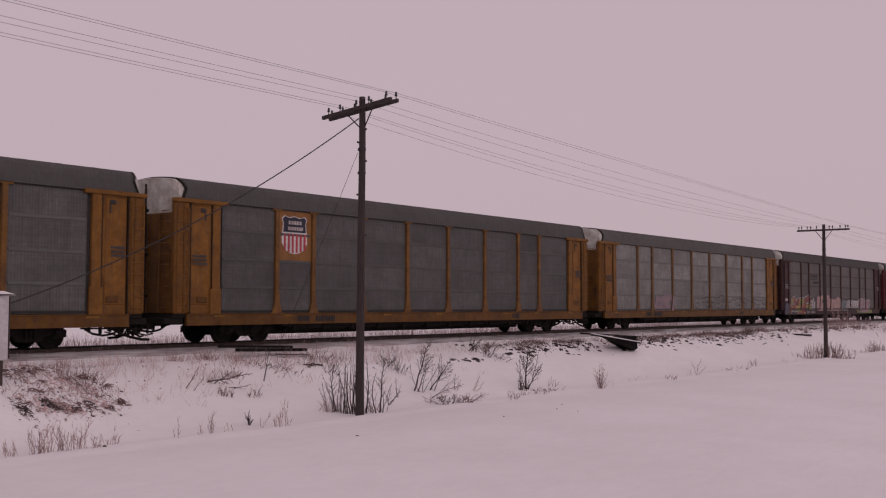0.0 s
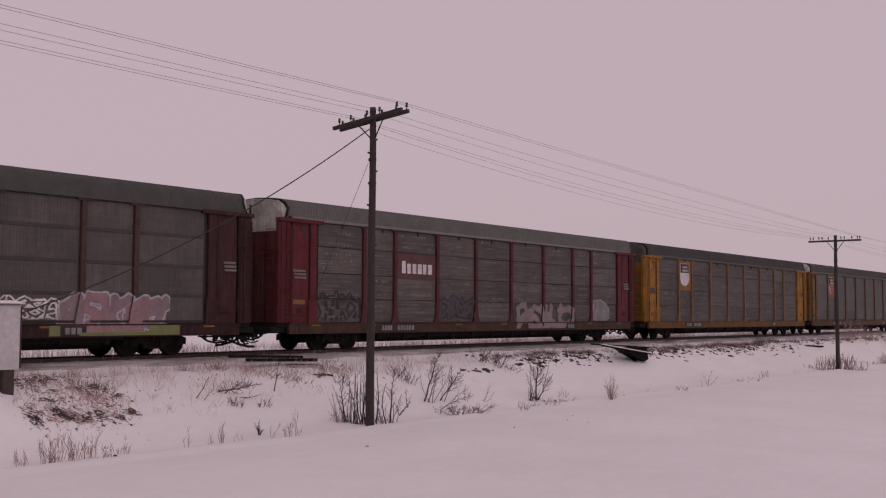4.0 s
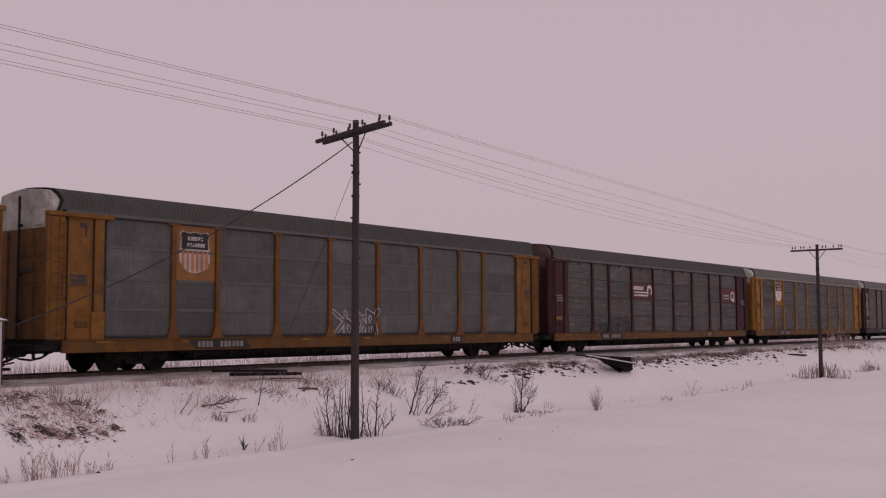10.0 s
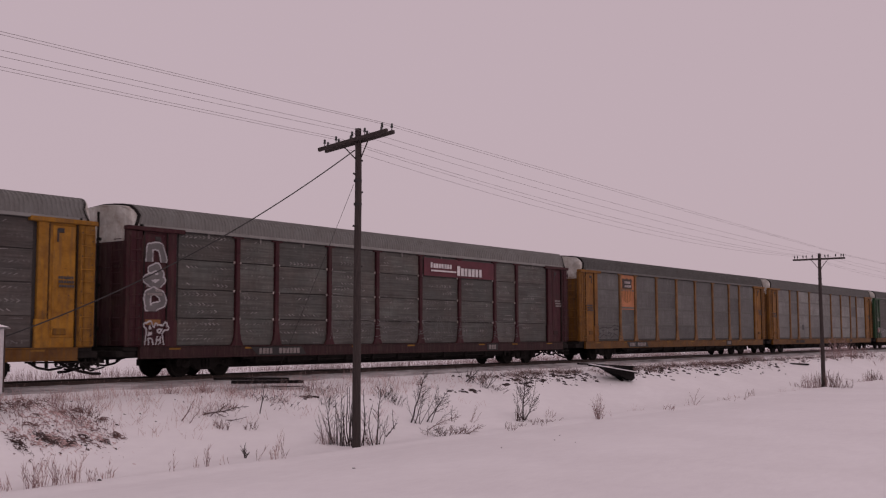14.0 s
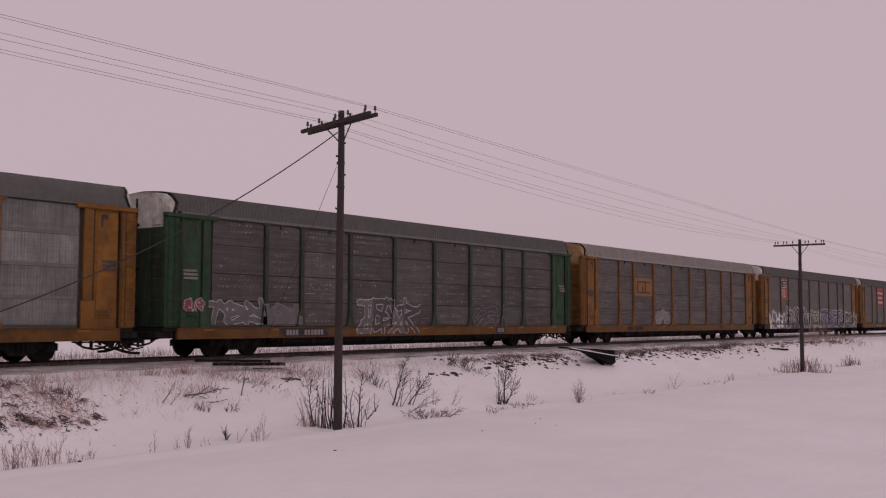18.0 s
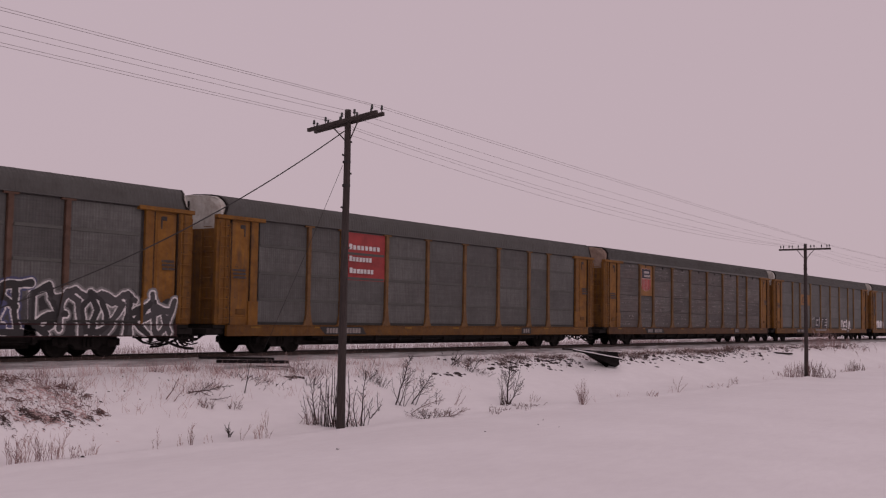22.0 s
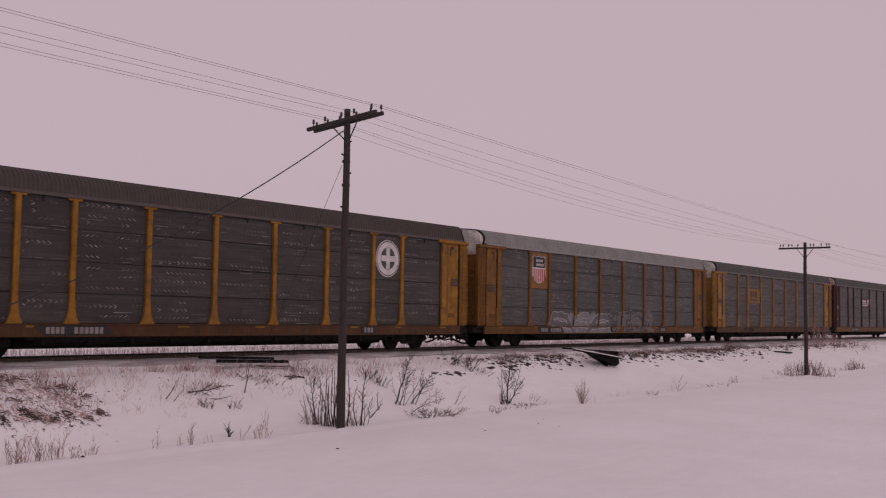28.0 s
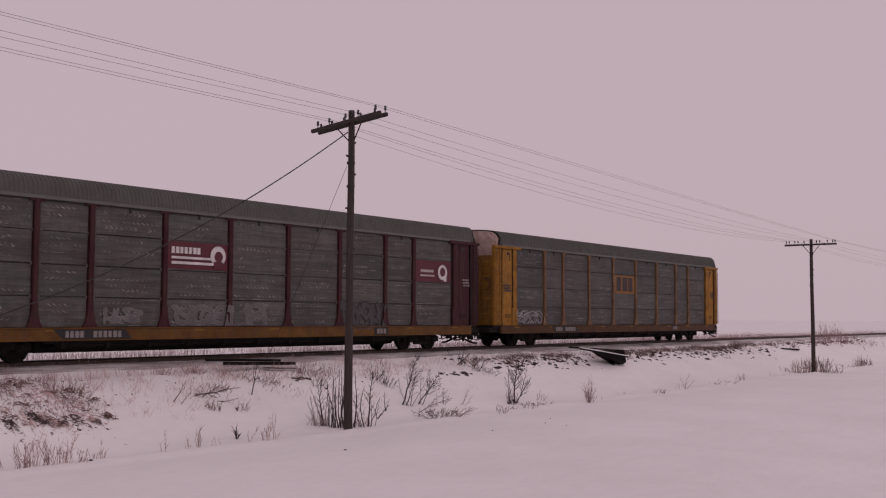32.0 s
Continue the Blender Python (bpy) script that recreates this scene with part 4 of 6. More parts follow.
def build_car(k):
    col, sheet, punched, roofc, ribbed, hood, sillc, seam, label = CARS[k]
    f = 0.60 if punched else 0.91
    sheet = (sheet[0] * f * 0.985, sheet[1] * f * 1.005, sheet[2] * f * 0.985)
    sillc = tuple(v * 0.66 for v in sillc)
    rng = random.Random(100 + k)
    car = thing("auto_rack_car", label, "railway car", "cars of the train")
    C = CAR_MESH
    part("underframe", C["frame"], M_UNDER, car)
    part("side_sill", C["sill"], M_PAINT, car, color=sillc)
    part("side_sill", C["sill"], M_PAINT, car, color=sillc).matrix_basis = pose(0, 0, 0, 0, 0, 180)
    for x in (-12.0, -8.7, -3.1, 0.4, 5.6, 8.4, 11.6):
        part("reflector", C["reflector"], M_CLEAN, car, at=(x, 0, 0), color=(0.25, 0.13, 0.02))
    part("rack", C["liner"], M_BACK, car)
    part("roof", C["ribbed" if ribbed else "roof"], M_ROOF, car, color=roofc)
    for turn in (0, 180):
        part("eave_rail", C["high_eave" if ribbed else "eave"], M_ROOF, car, color=tuple(min(0.26, v * (1.35 if ribbed else 1.15)) for v in roofc)).matrix_basis = pose(0, 0, 0, 0, 0, turn)
    # Solid near-black strip that paints the shade below the eave.
    part("eave_gap", C["eave_shade"], M_BACK, car)
    part("far_side", C["far"], M_SHEET, car, color=sheet)
    postc = {4: (0.085, 0.020, 0.027), 5: (0.20, 0.115, 0.045), 8: (0.165, 0.070, 0.016), 6: (0.125, 0.058, 0.024), 2: (0.165, 0.092, 0.038), 25: (0.185, 0.105, 0.055), 18: (0.15, 0.082, 0.032), 16: (0.115, 0.066, 0.048), 17: (0.165, 0.088, 0.034), 19: (0.19, 0.115, 0.047)}.get(k, (tuple(v * 0.84 + 0.010 for v in col) if col in (YEL, PALE) else col) if punched or k in (0, 1, 7) else tuple(v * 0.80 + e for v, e in zip(col, (0.042, 0.034, 0.030))))
    if k in (14,):
        postc = (0.030, 0.050, 0.034)
    for x in POSTS:
        part("post", C["post"], M_PAINT, car, at=(x, 0, 0), color=postc)
        part("post", C["post"], M_PAINT, car, color=postc).matrix_basis = pose(x, 0, 0, 0, 0, 180)
    mat = M_PUNCH if punched else M_SHEET
    for i, (a, b) in enumerate(zip(EDGES, EDGES[1:])):
        for z0, z1 in zip(SHEETS, SHEETS[1:]):
            me = sheet_mesh(b - a - 0.235, z1 - z0 - (rng.choice((0.040, 0.030, 0.012, 0.006)) if punched else 0.008))
            key = ("kind", me.name, punched)
            me = shared(key, lambda: me.copy())
            f = rng.uniform(0.80, 1.16) if punched else rng.uniform(0.90, 1.08) * (0.80 if (i in (3, 7, 1) and rng.random() < 0.3) else 1)
            if k == 13 and i in (1, 7):
                f *= {1.06: 0.95, 1.98: 0.88, 2.95: 0.70, 3.95: 0.72}[z0]
            part("side_sheet", me, mat, car, at=((a + b) / 2, -1.497 + (rng.uniform(-0.006, 0.006) if punched else 0), (z0 + z1) / 2), color=tuple(v * f for v in sheet))
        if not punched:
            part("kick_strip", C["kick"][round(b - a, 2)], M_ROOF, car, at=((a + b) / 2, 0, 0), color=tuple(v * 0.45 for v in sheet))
    if punched:
        tagged(part("slot_pattern", C["slots"][k % 4], M_SLOT, car), kind="stuff")
    if k in (9, 11, 24):
        for x in POSTS:
            for z in SHEETS[1:4]:
                for dx in (-0.14, 0.14):
                    part("hinge", C["hinge"], M_CLEAN, car, at=(x + dx, 0, z), color=(0.42, 0.39, 0.38) if k == 11 else (0.12, 0.11, 0.11))
    if punched:
        for a, b in zip(EDGES, EDGES[1:]):
            if rng.random() < 0.7:
                part("eave_clip", C["clip"], M_ROOF, car, at=((a + b) / 2 + rng.uniform(-0.2, 0.2), 0, 0), color=(0.20, 0.19, 0.185) if k in (10, 11, 22) else (0.03, 0.028, 0.027))
    if seam:
        for z in SHEETS[1:4]:
            for a, b in zip(EDGES, EDGES[1:]):
                part("seam_strip", seam_mesh(b - a), M_ROOF, car, at=((a + b) / 2, 0, z), color=tuple(v * seam for v in sheet))
    for turn in (0, 180):
        rot = Matrix.Rotation(radians(turn), 4, "Z")
        # The end doors' darker colour holds soot and the shade between cars.
        for nm, me, m, c in (("roof_seal", C["rim"], M_UNDER, None), ("end_door", C["end"], M_SOOT_SHADE, tuple(v * 0.8 for v in col)), ("lock_rod", C["rod"], M_UNDER, None), ("end_hood", C["cap"], M_CAP, tuple(v * 1.85 for v in hood)), ("coupler", C["coupler"], M_UNDER, None)):
            part(nm, me, m, car, color=c).matrix_basis = rot
        tagged(part("bolt_strip", C["bolts"], M_BACK, car), kind="stuff").matrix_basis = rot if turn == 0 else Matrix.Diagonal((-1, 1, 1, 1))
        for nm, me, f in C["corner"]:
            c = tuple(v * f for v in col)
            part(nm, me, M_PAINT, car, color=c).matrix_basis = rot
            if nm != "bay_box":
                part(nm, me, M_PAINT, car, color=c).matrix_basis = rot @ Matrix.Diagonal((1, -1, 1, 1))
        truck = part("truck", C["truck"]["bolster"], M_UNDER, car, at=((1 if turn == 0 else -1) * 10.05, 0, 0))
        for half in (0, 180):
            part("side_frame", C["truck"]["side_frame"], M_UNDER, truck).matrix_basis = pose(0, 0, 0, 0, 0, half)
            part("spring_nest", C["truck"]["spring_nest"], M_UNDER, truck).matrix_basis = pose(0, 0, 0, 0, 0, half)
            for d in (-0.875, 0.875):
                part("bearing_cap", C["truck"]["bearing_cap"], M_UNDER, truck).matrix_basis = pose(d, 0, 0, 0, 0, half)
        for d in (-0.875, 0.875):
            part("wheelset", C["wheelset"], M_STEEL, truck, at=(d, 0, 0.457))
    if k in (8, 9, 22, 23):
        part("end_mark", C["mark"], M_BACK, car)
    lad = part("ladder", C["ladder"], M_PAINT, car, color=col)
    lad2 = part("ladder", C["ladder"], M_PAINT, car, color=col)
    lad2.matrix_basis = Matrix.Diagonal((-1, 1, 1, 1))
    # reporting marks as plain character blocks on black patches of the sill
    dark_marks = k in (0, 1, 2, 13, 15, 23)
    mk = L_BLACK if dark_marks else L_MARK
    for x0, n, w in ((-8.05, 4, 0.66), (-7.08, 6, 1.06), (6.4, 3, 0.6)) if k != 16 else ():
        polys = [] if dark_marks else ([([(-8.45, 1.0), (-8.1, 0.70), (-5.65, 0.70), (-5.9, 1.0)], L_BLACK)] if x0 < -8 else [(rect(x0 - 0.14, x0 + w + 0.14, 0.70, 1.0), L_BLACK)] if x0 > 0 else [])
        part("marking", plate_mesh("marking", polys + blocks(x0, x0 + w, 0.75, 0.95, n, mk, rng), -1.615 if x0 > 0 or x0 < -8 else -1.622), None, car, "stencilled marks as bars")
    return car


train = [build_car(k) for k in range(len(CARS))]


def small_print(car, x0, z, n, rows_, mat, rng, h=0.08):
    polys = []
    for r in range(rows_):
        polys += blocks(x0, x0 + n * 0.085, z - r * h * 1.6, z - r * h * 1.6 + h, n, mat, rng)
    tagged(part("stencil", plate_mesh("stencil", polys, -1.576), None, car), kind="stuff")


def striped_shield(k, crest, stripe, base, plate_z0=2.98, mat=L_YEL):
    a, b = bay(1)
    cx = (a + b) / 2 - 0.05
    r = random.Random(k)
    polys = shield(cx, 4.66, 1.30, 1.42, crest, stripe, base)
    polys += blocks(cx - 0.34, cx + 0.34, 4.335, 4.47, 5, L_DULL, r) + blocks(cx - 0.38, cx + 0.38, 4.12, 4.25, 7, L_DULL, r)
    logo_plate(train[k], 1, plate_z0, 4.85, mat, polys, "yellow panel with a shield of blue, white and red")


for k_, base_ in ((1, L_WHITE), (6, L_DULL), (16, L_WHITE), (18, L_PINK), (22, L_WHITE)):
    striped_shield(k_, L_NAVY, L_STRIPE, base_)
striped_shield(8, L_BLACK, L_FADE, L_DULL)
striped_shield(12, L_BROWN, L_FADE, L_YEL, 2.85, L_FADE)
striped_shield(5, L_NAVY, None, L_WHITE, 2.95)
striped_shield(10, L_NAVY, None, L_WHITE, 2.95)

rng_ = random.Random(5)
for k_ in (7, 17):
    a_, b_ = bay(2)
    polys_ = []
    for z_, n_, w_ in ((4.06, 8, 1.95), (3.58, 7, 1.40), (3.10, 7, 1.50)):
        polys_ += blocks(a_ + 0.25, a_ + 0.25 + w_, z_ + 0.06, z_ + 0.28, n_, L_WHITE, rng_, True)
    logo_plate(train[k_], 2, 2.88, 4.80, L_RED, polys_, "red panel with three lines of white lettering blocks")
a_, b_ = bay(2)
logo_plate(train[4], 2, 2.86, 3.94, L_WINE, blocks(a_ + 0.25, a_ + 2.3, 3.10, 3.62, 6, L_WHITE, rng_, True), "maroon sheet with white lettering blocks")
for k_, i2 in ((9, 8), (24, 8)):
    a_, b_ = bay(3)
    polys_ = blocks(a_ + 0.1, a_ + 1.35, 3.52, 3.74, 7, L_WHITE, rng_) + [(rect(a_ + 0.1, a_ + 2.0, 3.34, 3.42), L_WHITE), (rect(a_ + 0.1, a_ + 2.1, 3.16, 3.25), L_WHITE)]
    polys_ += [(disc(b_ - 0.42, 3.50, 0.34), L_WHITE), (disc(b_ - 0.40, 3.47, 0.19), L_MAROON), (rect(b_ - 0.62, b_ - 0.20, 3.05, 3.30), L_MAROON)]
    logo_plate(train[k_], 3, 3.0, 3.92, L_MAROON, polys_, "maroon panel with a white wheel emblem")
    a_, b_ = bay(i2)
    polys_ = blocks(a_ + 0.35, a_ + 1.25, 3.40, 3.52, 7, L_DULL, rng_) + [(rect(a_ + 0.3, a_ + 1.3, 3.22, 3.29), L_DULL), (disc(b_ - 0.62, 3.42, 0.34), L_WHITE), (disc(b_ - 0.62, 3.44, 0.20), L_MAROON), (rect(b_ - 0.52, b_ - 0.34, 3.02, 3.30), L_WHITE)]
    logo_plate(train[k_], i2, 2.98, 3.92, L_MAROON, polys_, "maroon panel with a small white ring emblem")
# name board across two bays
a_, b_ = bay(5)[0], bay(6)[1]
polys_ = [(rect(a_, b_, 3.98, 4.76), L_MAROON)] + blocks(a_ + 0.45, a_ + 2.0, 4.34, 4.58, 8, L_WHITE, rng_, True) + [(rect(a_ + 0.45, a_ + 2.3, 4.18, 4.25), L_WHITE)] + blocks(a_ + 2.35, a_ + 4.3, 4.06, 4.50, 7, L_WHITE, rng_, True)
part("name_board", plate_mesh("name_board", polys_, -1.615), None, train[11], "maroon board with white lettering blocks")
# framed emblem
a_, b_ = bay(2)
polys_ = [(rect(a_ + 0.35, b_ - 0.35, 2.98, 3.08), L_BROWN), (rect(a_ + 0.35, b_ - 0.35, 3.62, 3.72), L_BROWN), (rect(a_ + 0.35, a_ + 0.47, 2.98, 3.72), L_BROWN), (rect(a_ + 1.1, a_ + 1.22, 2.98, 3.40), L_BROWN), (rect(a_ + 1.45, a_ + 1.57, 2.98, 3.62), L_BROWN)]
logo_plate(train[15], 2, 2.82, 3.92, L_YEL, polys_, "yellow sheet with a brown framed emblem")
polys_ = [(rect(a_ + 0.55, a_ + 1.36, 3.20, 3.28), L_BROWN), (rect(a_ + 0.55, a_ + 0.63, 3.20, 3.66), L_BROWN), (rect(a_ + 0.55, a_ + 1.15, 3.58, 3.66), L_BROWN), (rect(a_ + 1.28, a_ + 1.36, 3.20, 3.66), L_BROWN), (rect(a_ + 1.72, a_ + 1.80, 3.20, 3.66), L_BROWN), (rect(a_ + 1.36, a_ + 1.80, 3.58, 3.66), L_BROWN)]
logo_plate(train[19], 2, 2.98, 3.90, L_YEL, polys_, "yellow sheet with a thin brown ribbon emblem")
logo_plate(train[23], 2, 2.86, 3.90, L_YEL, blocks(a_ + 0.4, a_ + 2.05, 3.26, 3.74, 3, L_BROWN, rng_) + [(rect(a_ + 0.4, a_ + 2.1, 3.03, 3.13), L_BROWN)], "yellow sheet with brown underlined blocks")
a_, b_ = bay(4)
logo_plate(train[25], 4, 2.86, 3.92, L_YEL, blocks(a_ + 0.2, b_ - 0.1, 3.0, 3.80, 3, L_BROWN, rng_), "yellow sheet with three tall brown blocks")
a_, b_ = bay(2)
part("lettering", plate_mesh("lettering", [(rect(a_ + 0.1, a_ + 1.9, 3.86, 3.95), L_DGREY), (rect(a_ + 0.3, a_ + 1.9, 3.70, 3.79), L_DGREY)] + blocks(a_ + 1.0, a_ + 1.9, 3.70, 3.98, 2, L_DGREY, rng_) + blocks(a_ + 0.9, a_ + 2.1, 3.42, 3.55, 8, L_DGREY, rng_) + blocks(a_ + 0.9, a_ + 2.3, 3.20, 3.33, 9, L_DGREY, rng_), -1.525), None, train[20], "dark grey lettering blocks")
part("lettering", plate_mesh("lettering", [(rect(a_ + 0.2, a_ + 2.0, 3.5, 3.58), L_BLACK)] + blocks(a_ + 0.3, a_ + 2.0, 3.66, 3.95, 4, L_BLACK, rng_) + blocks(a_ + 0.8, a_ + 2.2, 3.2, 3.34, 8, L_BLACK, rng_), -1.525), None, train[3], "black lettering blocks")
# round cross emblem
a_, b_ = bay(7)
cx_, cz_ = (a_ + b_) / 2, 3.85
polys_ = [(disc(cx_, cz_, 0.78), L_WHITE), (disc(cx_, cz_, 0.74), L_DGREY), (disc(cx_, cz_, 0.70), L_WHITE), (disc(cx_, cz_, 0.47), L_DGREY), (rect(cx_ - 0.12, cx_ + 0.12, cz_ - 0.44, cz_ + 0.44), L_WHITE), (rect(cx_ - 0.44, cx_ + 0.44, cz_ - 0.12, cz_ + 0.12), L_WHITE)]
part("emblem", plate_mesh("emblem", polys_, -1.535), None, train[21], "round white emblem with a cross")


def slogan(car, x, z, size, words):
    cu = bpy.data.curves.new("slogan", "FONT")
    cu.body, cu.size = words, size
    tmp = bpy.data.objects.new("slogan", cu)
    scene.collection.objects.link(tmp)
    bpy.context.view_layer.update()
    me = bpy.data.meshes.new_from_object(tmp.evaluated_get(bpy.context.evaluated_depsgraph_get()))
    bpy.data.objects.remove(tmp)
    me.materials.clear()
    ob = part("slogan", me, L_BLACK, car, "black painted slogan")
    ob.matrix_basis = pose(x, -1.522, z, 90, 0, 0)


slogan(train[10], EDGES[0] + 0.25, 4.08, 0.78, "We will")
slogan(train[10], EDGES[0] + 0.25, 3.08, 0.78, "deliver")

for k_, car_ in enumerate(train):
    r_ = random.Random(40 + k_)
    dark_ = L_MARK if k_ in (3, 4, 9, 11, 14, 24) else L_DGREY
    small_print(car_, -12.95, 2.95, 7, 3, dark_, r_)
    small_print(car_, 12.45, 3.1, 6, 3, dark_, r_)
    if k_ in (3, 4, 9, 11, 14, 24):
        part("placard", plate_mesh("placard", [(rect(-12.95, -12.35, 1.75, 1.92), L_YEL if k_ != 3 else L_DULL)], -1.576), None, car_)

# graffiti, car by car
spray(train[2], -6.7, -4.35, 1.05, 2.05, ["mauve"], "violet", 21, 4, fat=0.19, edge=0.035, plain=True)
spray(train[2], -1.1, 3.9, 1.08, 2.0, None, "black", 22, 6, fat=0.19, edge=0.035, plain=True, label="black outlined graffiti")
spray(train[2], 4.4, 11.5, 1.08, 2.0, None, "black", 23, 8, fat=0.19, edge=0.035, plain=True, label="black outlined graffiti")
spray(train[3], -11.6, -6.9, 0.72, 2.15, ["red", "yellow", "green", "orange", "red"], "charcoal", 34, 3, base="charcoal", fat=0.30, edge=0.06, halo="silver", plain=True, patchy=True)
spray(train[3], -12.95, -12.2, 0.75, 1.6, ["blue", "charcoal"], "ash", 36, 2, fat=0.14, edge=0.02, base="charcoal")
spray(train[3], -6.8, -5.8, 1.05, 1.95, ["silver"], "ash2", 35, 3, fat=0.07, edge=0.03)
spray(train[3], -5.2, 1.1, 0.95, 2.2, ["pink", "peach"], "rose", 32, 6, base="pink", fat=0.20, edge=0.03)
spray(train[3], 1.2, 3.0, 0.95, 1.9, ["ash", "teal"], "silver", 37, 3, fat=0.14, edge=0.03)
spray(train[3], 3.1, 6.2, 1.2, 1.9, None, "white", 33, 7, fat=0.05, edge=0.05)
spray(train[3], 6.3, 10.0, 0.80, 2.05, ["mauve", "rose"], "violet", 34, 5, base="mauve", fat=0.18, edge=0.03, halo="silver")
part("paint_patch", plate_mesh("paint_patch", [(rect(5.9, 6.9, 0.70, 1.03), INKS["green"]), (rect(9.4, 10.6, 0.70, 1.03), INKS["green"]), (rect(6.9, 9.4, 0.70, 0.80), INKS["green"])], -1.612), None, train[3], "yellow-green overspray on the sill")
spray(train[4], -11.6, -9.3, 1.15, 2.2, None, "black", 41, 4, fat=0.10, edge=0.08)
spray(train[4], -4.2, -1.7, 1.2, 2.2, ["charcoal"], "black", 42, 4, fat=0.10, edge=0.07)
spray(train[4], 1.8, 6.8, 0.75, 2.0, ["mauve"], "ash2", 43, 5, fat=0.14)
spray(train[4], 9.2, 10.6, 1.1, 2.3, ["ash2"], "silver", 44, 1, fat=0.22, edge=0.03)
spray(train[8], -1.2, 1.25, 1.1, 2.2, ["ash", "charcoal"], "silver", 81, 4, fat=0.10, edge=0.04)
spray(train[9], -8.9, -4.8, 1.0, 1.9, None, "black", 91, 7, fat=0.07, edge=0.05)
spray(train[10], -11.6, -7.4, 1.1, 1.75, None, "ash", 101, 8, fat=0.06, edge=0.03)
for n_, z_ in enumerate((4.60, 3.78, 3.0)):
    spray(train[11], -12.90, -12.32, z_ - 0.82, z_, ["ash"], "silver", 111 + 10 * n_, 1, fat=0.10, edge=0.045, plain=True, one=(5, 0, 1)[n_])
spray(train[11], -12.95, -12.25, 1.1, 1.9, None, "silver", 112, 2, fat=0.06, edge=0.05)
spray(train[11], -4.2, 9.0, 1.25, 2.2, None, "ash", 113, 12, fat=0.07, edge=0.025)
spray(train[12], -11.6, -9.3, 1.15, 1.9, None, "black", 121, 2, fat=0.12, edge=0.035)
part("paint_patch", plate_mesh("paint_patch", [([(-6.24, 1.80), (-5.78, 1.76), (-5.74, 2.16), (-6.05, 2.22), (-6.22, 2.14)], INKS["charcoal"])], -1.536), None, train[13], "dark square patch on the sheet")
spray(train[14], -11.6, -9.25, 1.15, 2.1, ["ash"], "silver", 141, 3, fat=0.15, edge=0.03)
spray(train[14], -9.0, -7.4, 1.15, 2.0, ["ash"], "ash2", 144, 2, fat=0.2, edge=0.03, base="ash")
spray(train[14], -12.9, -12.15, 1.6, 2.1, ["red"], "silver", 145, 3, fat=0.05, edge=0.03)
spray(train[14], -3.9, 0.1, 0.75, 2.3, ["ash", "charcoal"], "silver", 142, 4, fat=0.17, edge=0.035)
spray(train[14], 4.6, 7.2, 1.0, 2.2, ["charcoal"], "ash2", 143, 3, fat=0.12, edge=0.03)
spray(train[15], -3.95, -2.1, 1.1, 2.0, ["ash2"], "silver", 151, 3, fat=0.14, edge=0.03)
spray(train[16], -12.0, -7.9, 0.68, 2.15, ["white", "silver", "white"], "black", 161, 5, base="green", fat=0.20, edge=0.075, halo="ash2", plain=True)
spray(train[16], -7.8, -2.9, 0.68, 2.45, ["charcoal"], "white", 162, 6, base="black", fat=0.16, edge=0.046, halo="ash2")
spray(train[16], -2.8, 1.4, 0.68, 2.25, ["black", "green"], "white", 163, 6, base="charcoal", fat=0.13, edge=0.045, halo="ash")
spray(train[16], 1.6, 7.7, 0.68, 2.40, ["charcoal", "blue", "black"], "white", 164, 6, base="charcoal", fat=0.18, edge=0.038, halo="blue")
spray(train[16], 7.8, 12.9, 0.68, 2.35, ["black", "charcoal"], "white", 165, 6, base="black", fat=0.17, edge=0.045, halo="ash2")


def slab(x0, x1, z0, z1):
    """A leaning parallelogram of sprayed paint."""
    return [(x0 + 0.17 * (z0 - 1.06), z0), (x1 + 0.17 * (z0 - 1.06), z0), (x1 + 0.17 * (z1 - 1.06), z1), (x0 + 0.17 * (z1 - 1.06), z1)]


# four block letters: black faces with white edges, and their white shadow on the sill
BLOCK_EDGES = ((-2.98, -2.86, 1.30, 1.80), (-2.86, -2.30, 1.30, 1.40), (-2.90, -2.30, 1.74, 1.84), (-2.12, -1.98, 1.22, 2.04), (-1.62, -1.54, 1.14, 2.04), (-1.34, -1.24, 1.34, 1.86), (-1.24, -0.92, 1.80, 1.88), (-0.50, 0.02, 1.30, 1.40), (-0.50, 0.06, 1.56, 1.64), (-0.42, 0.02, 1.82, 1.90), (0.02, 0.10, 1.10, 2.02))
tagged(part("graffiti", plate_mesh("graffiti", [(slab(*q), INKS["black"]) for q in ((-3.14, -2.20, 1.08, 2.05), (-2.16, -1.66, 1.08, 2.05), (-1.56, -0.88, 1.08, 2.02), (-0.80, 0.08, 1.08, 2.02))], -1.545), None, train[19], "black block graffiti letters with white edges"), kind="stuff")
tagged(part("graffiti", plate_mesh("graffiti", [(slab(*q), INKS["silver"]) for q in BLOCK_EDGES], -1.550), None, train[19], "white edges of the block letters"), kind="stuff")
part("paint_patch", plate_mesh("paint_patch", [([(-3.25, 1.01), (-3.10, 0.86), (-0.10, 0.86), (0.05, 1.01)], INKS["ash2"])], -1.614), None, train[19], "white sprayed shadow on the sill")
spray(train[19], -3.95, -3.2, 1.80, 2.02, None, "silver", 193, 5, fat=0.03, edge=0.025)
spray(train[19], 4.7, 7.7, 0.92, 1.9, ["white"], "charcoal", 192, 4, fat=0.15, edge=0.05, word="DEAM")
spray(train[20], -11.7, -9.3, 1.1, 1.85, ["white", "silver"], "white", 201, 6, base="silver", fat=0.18)
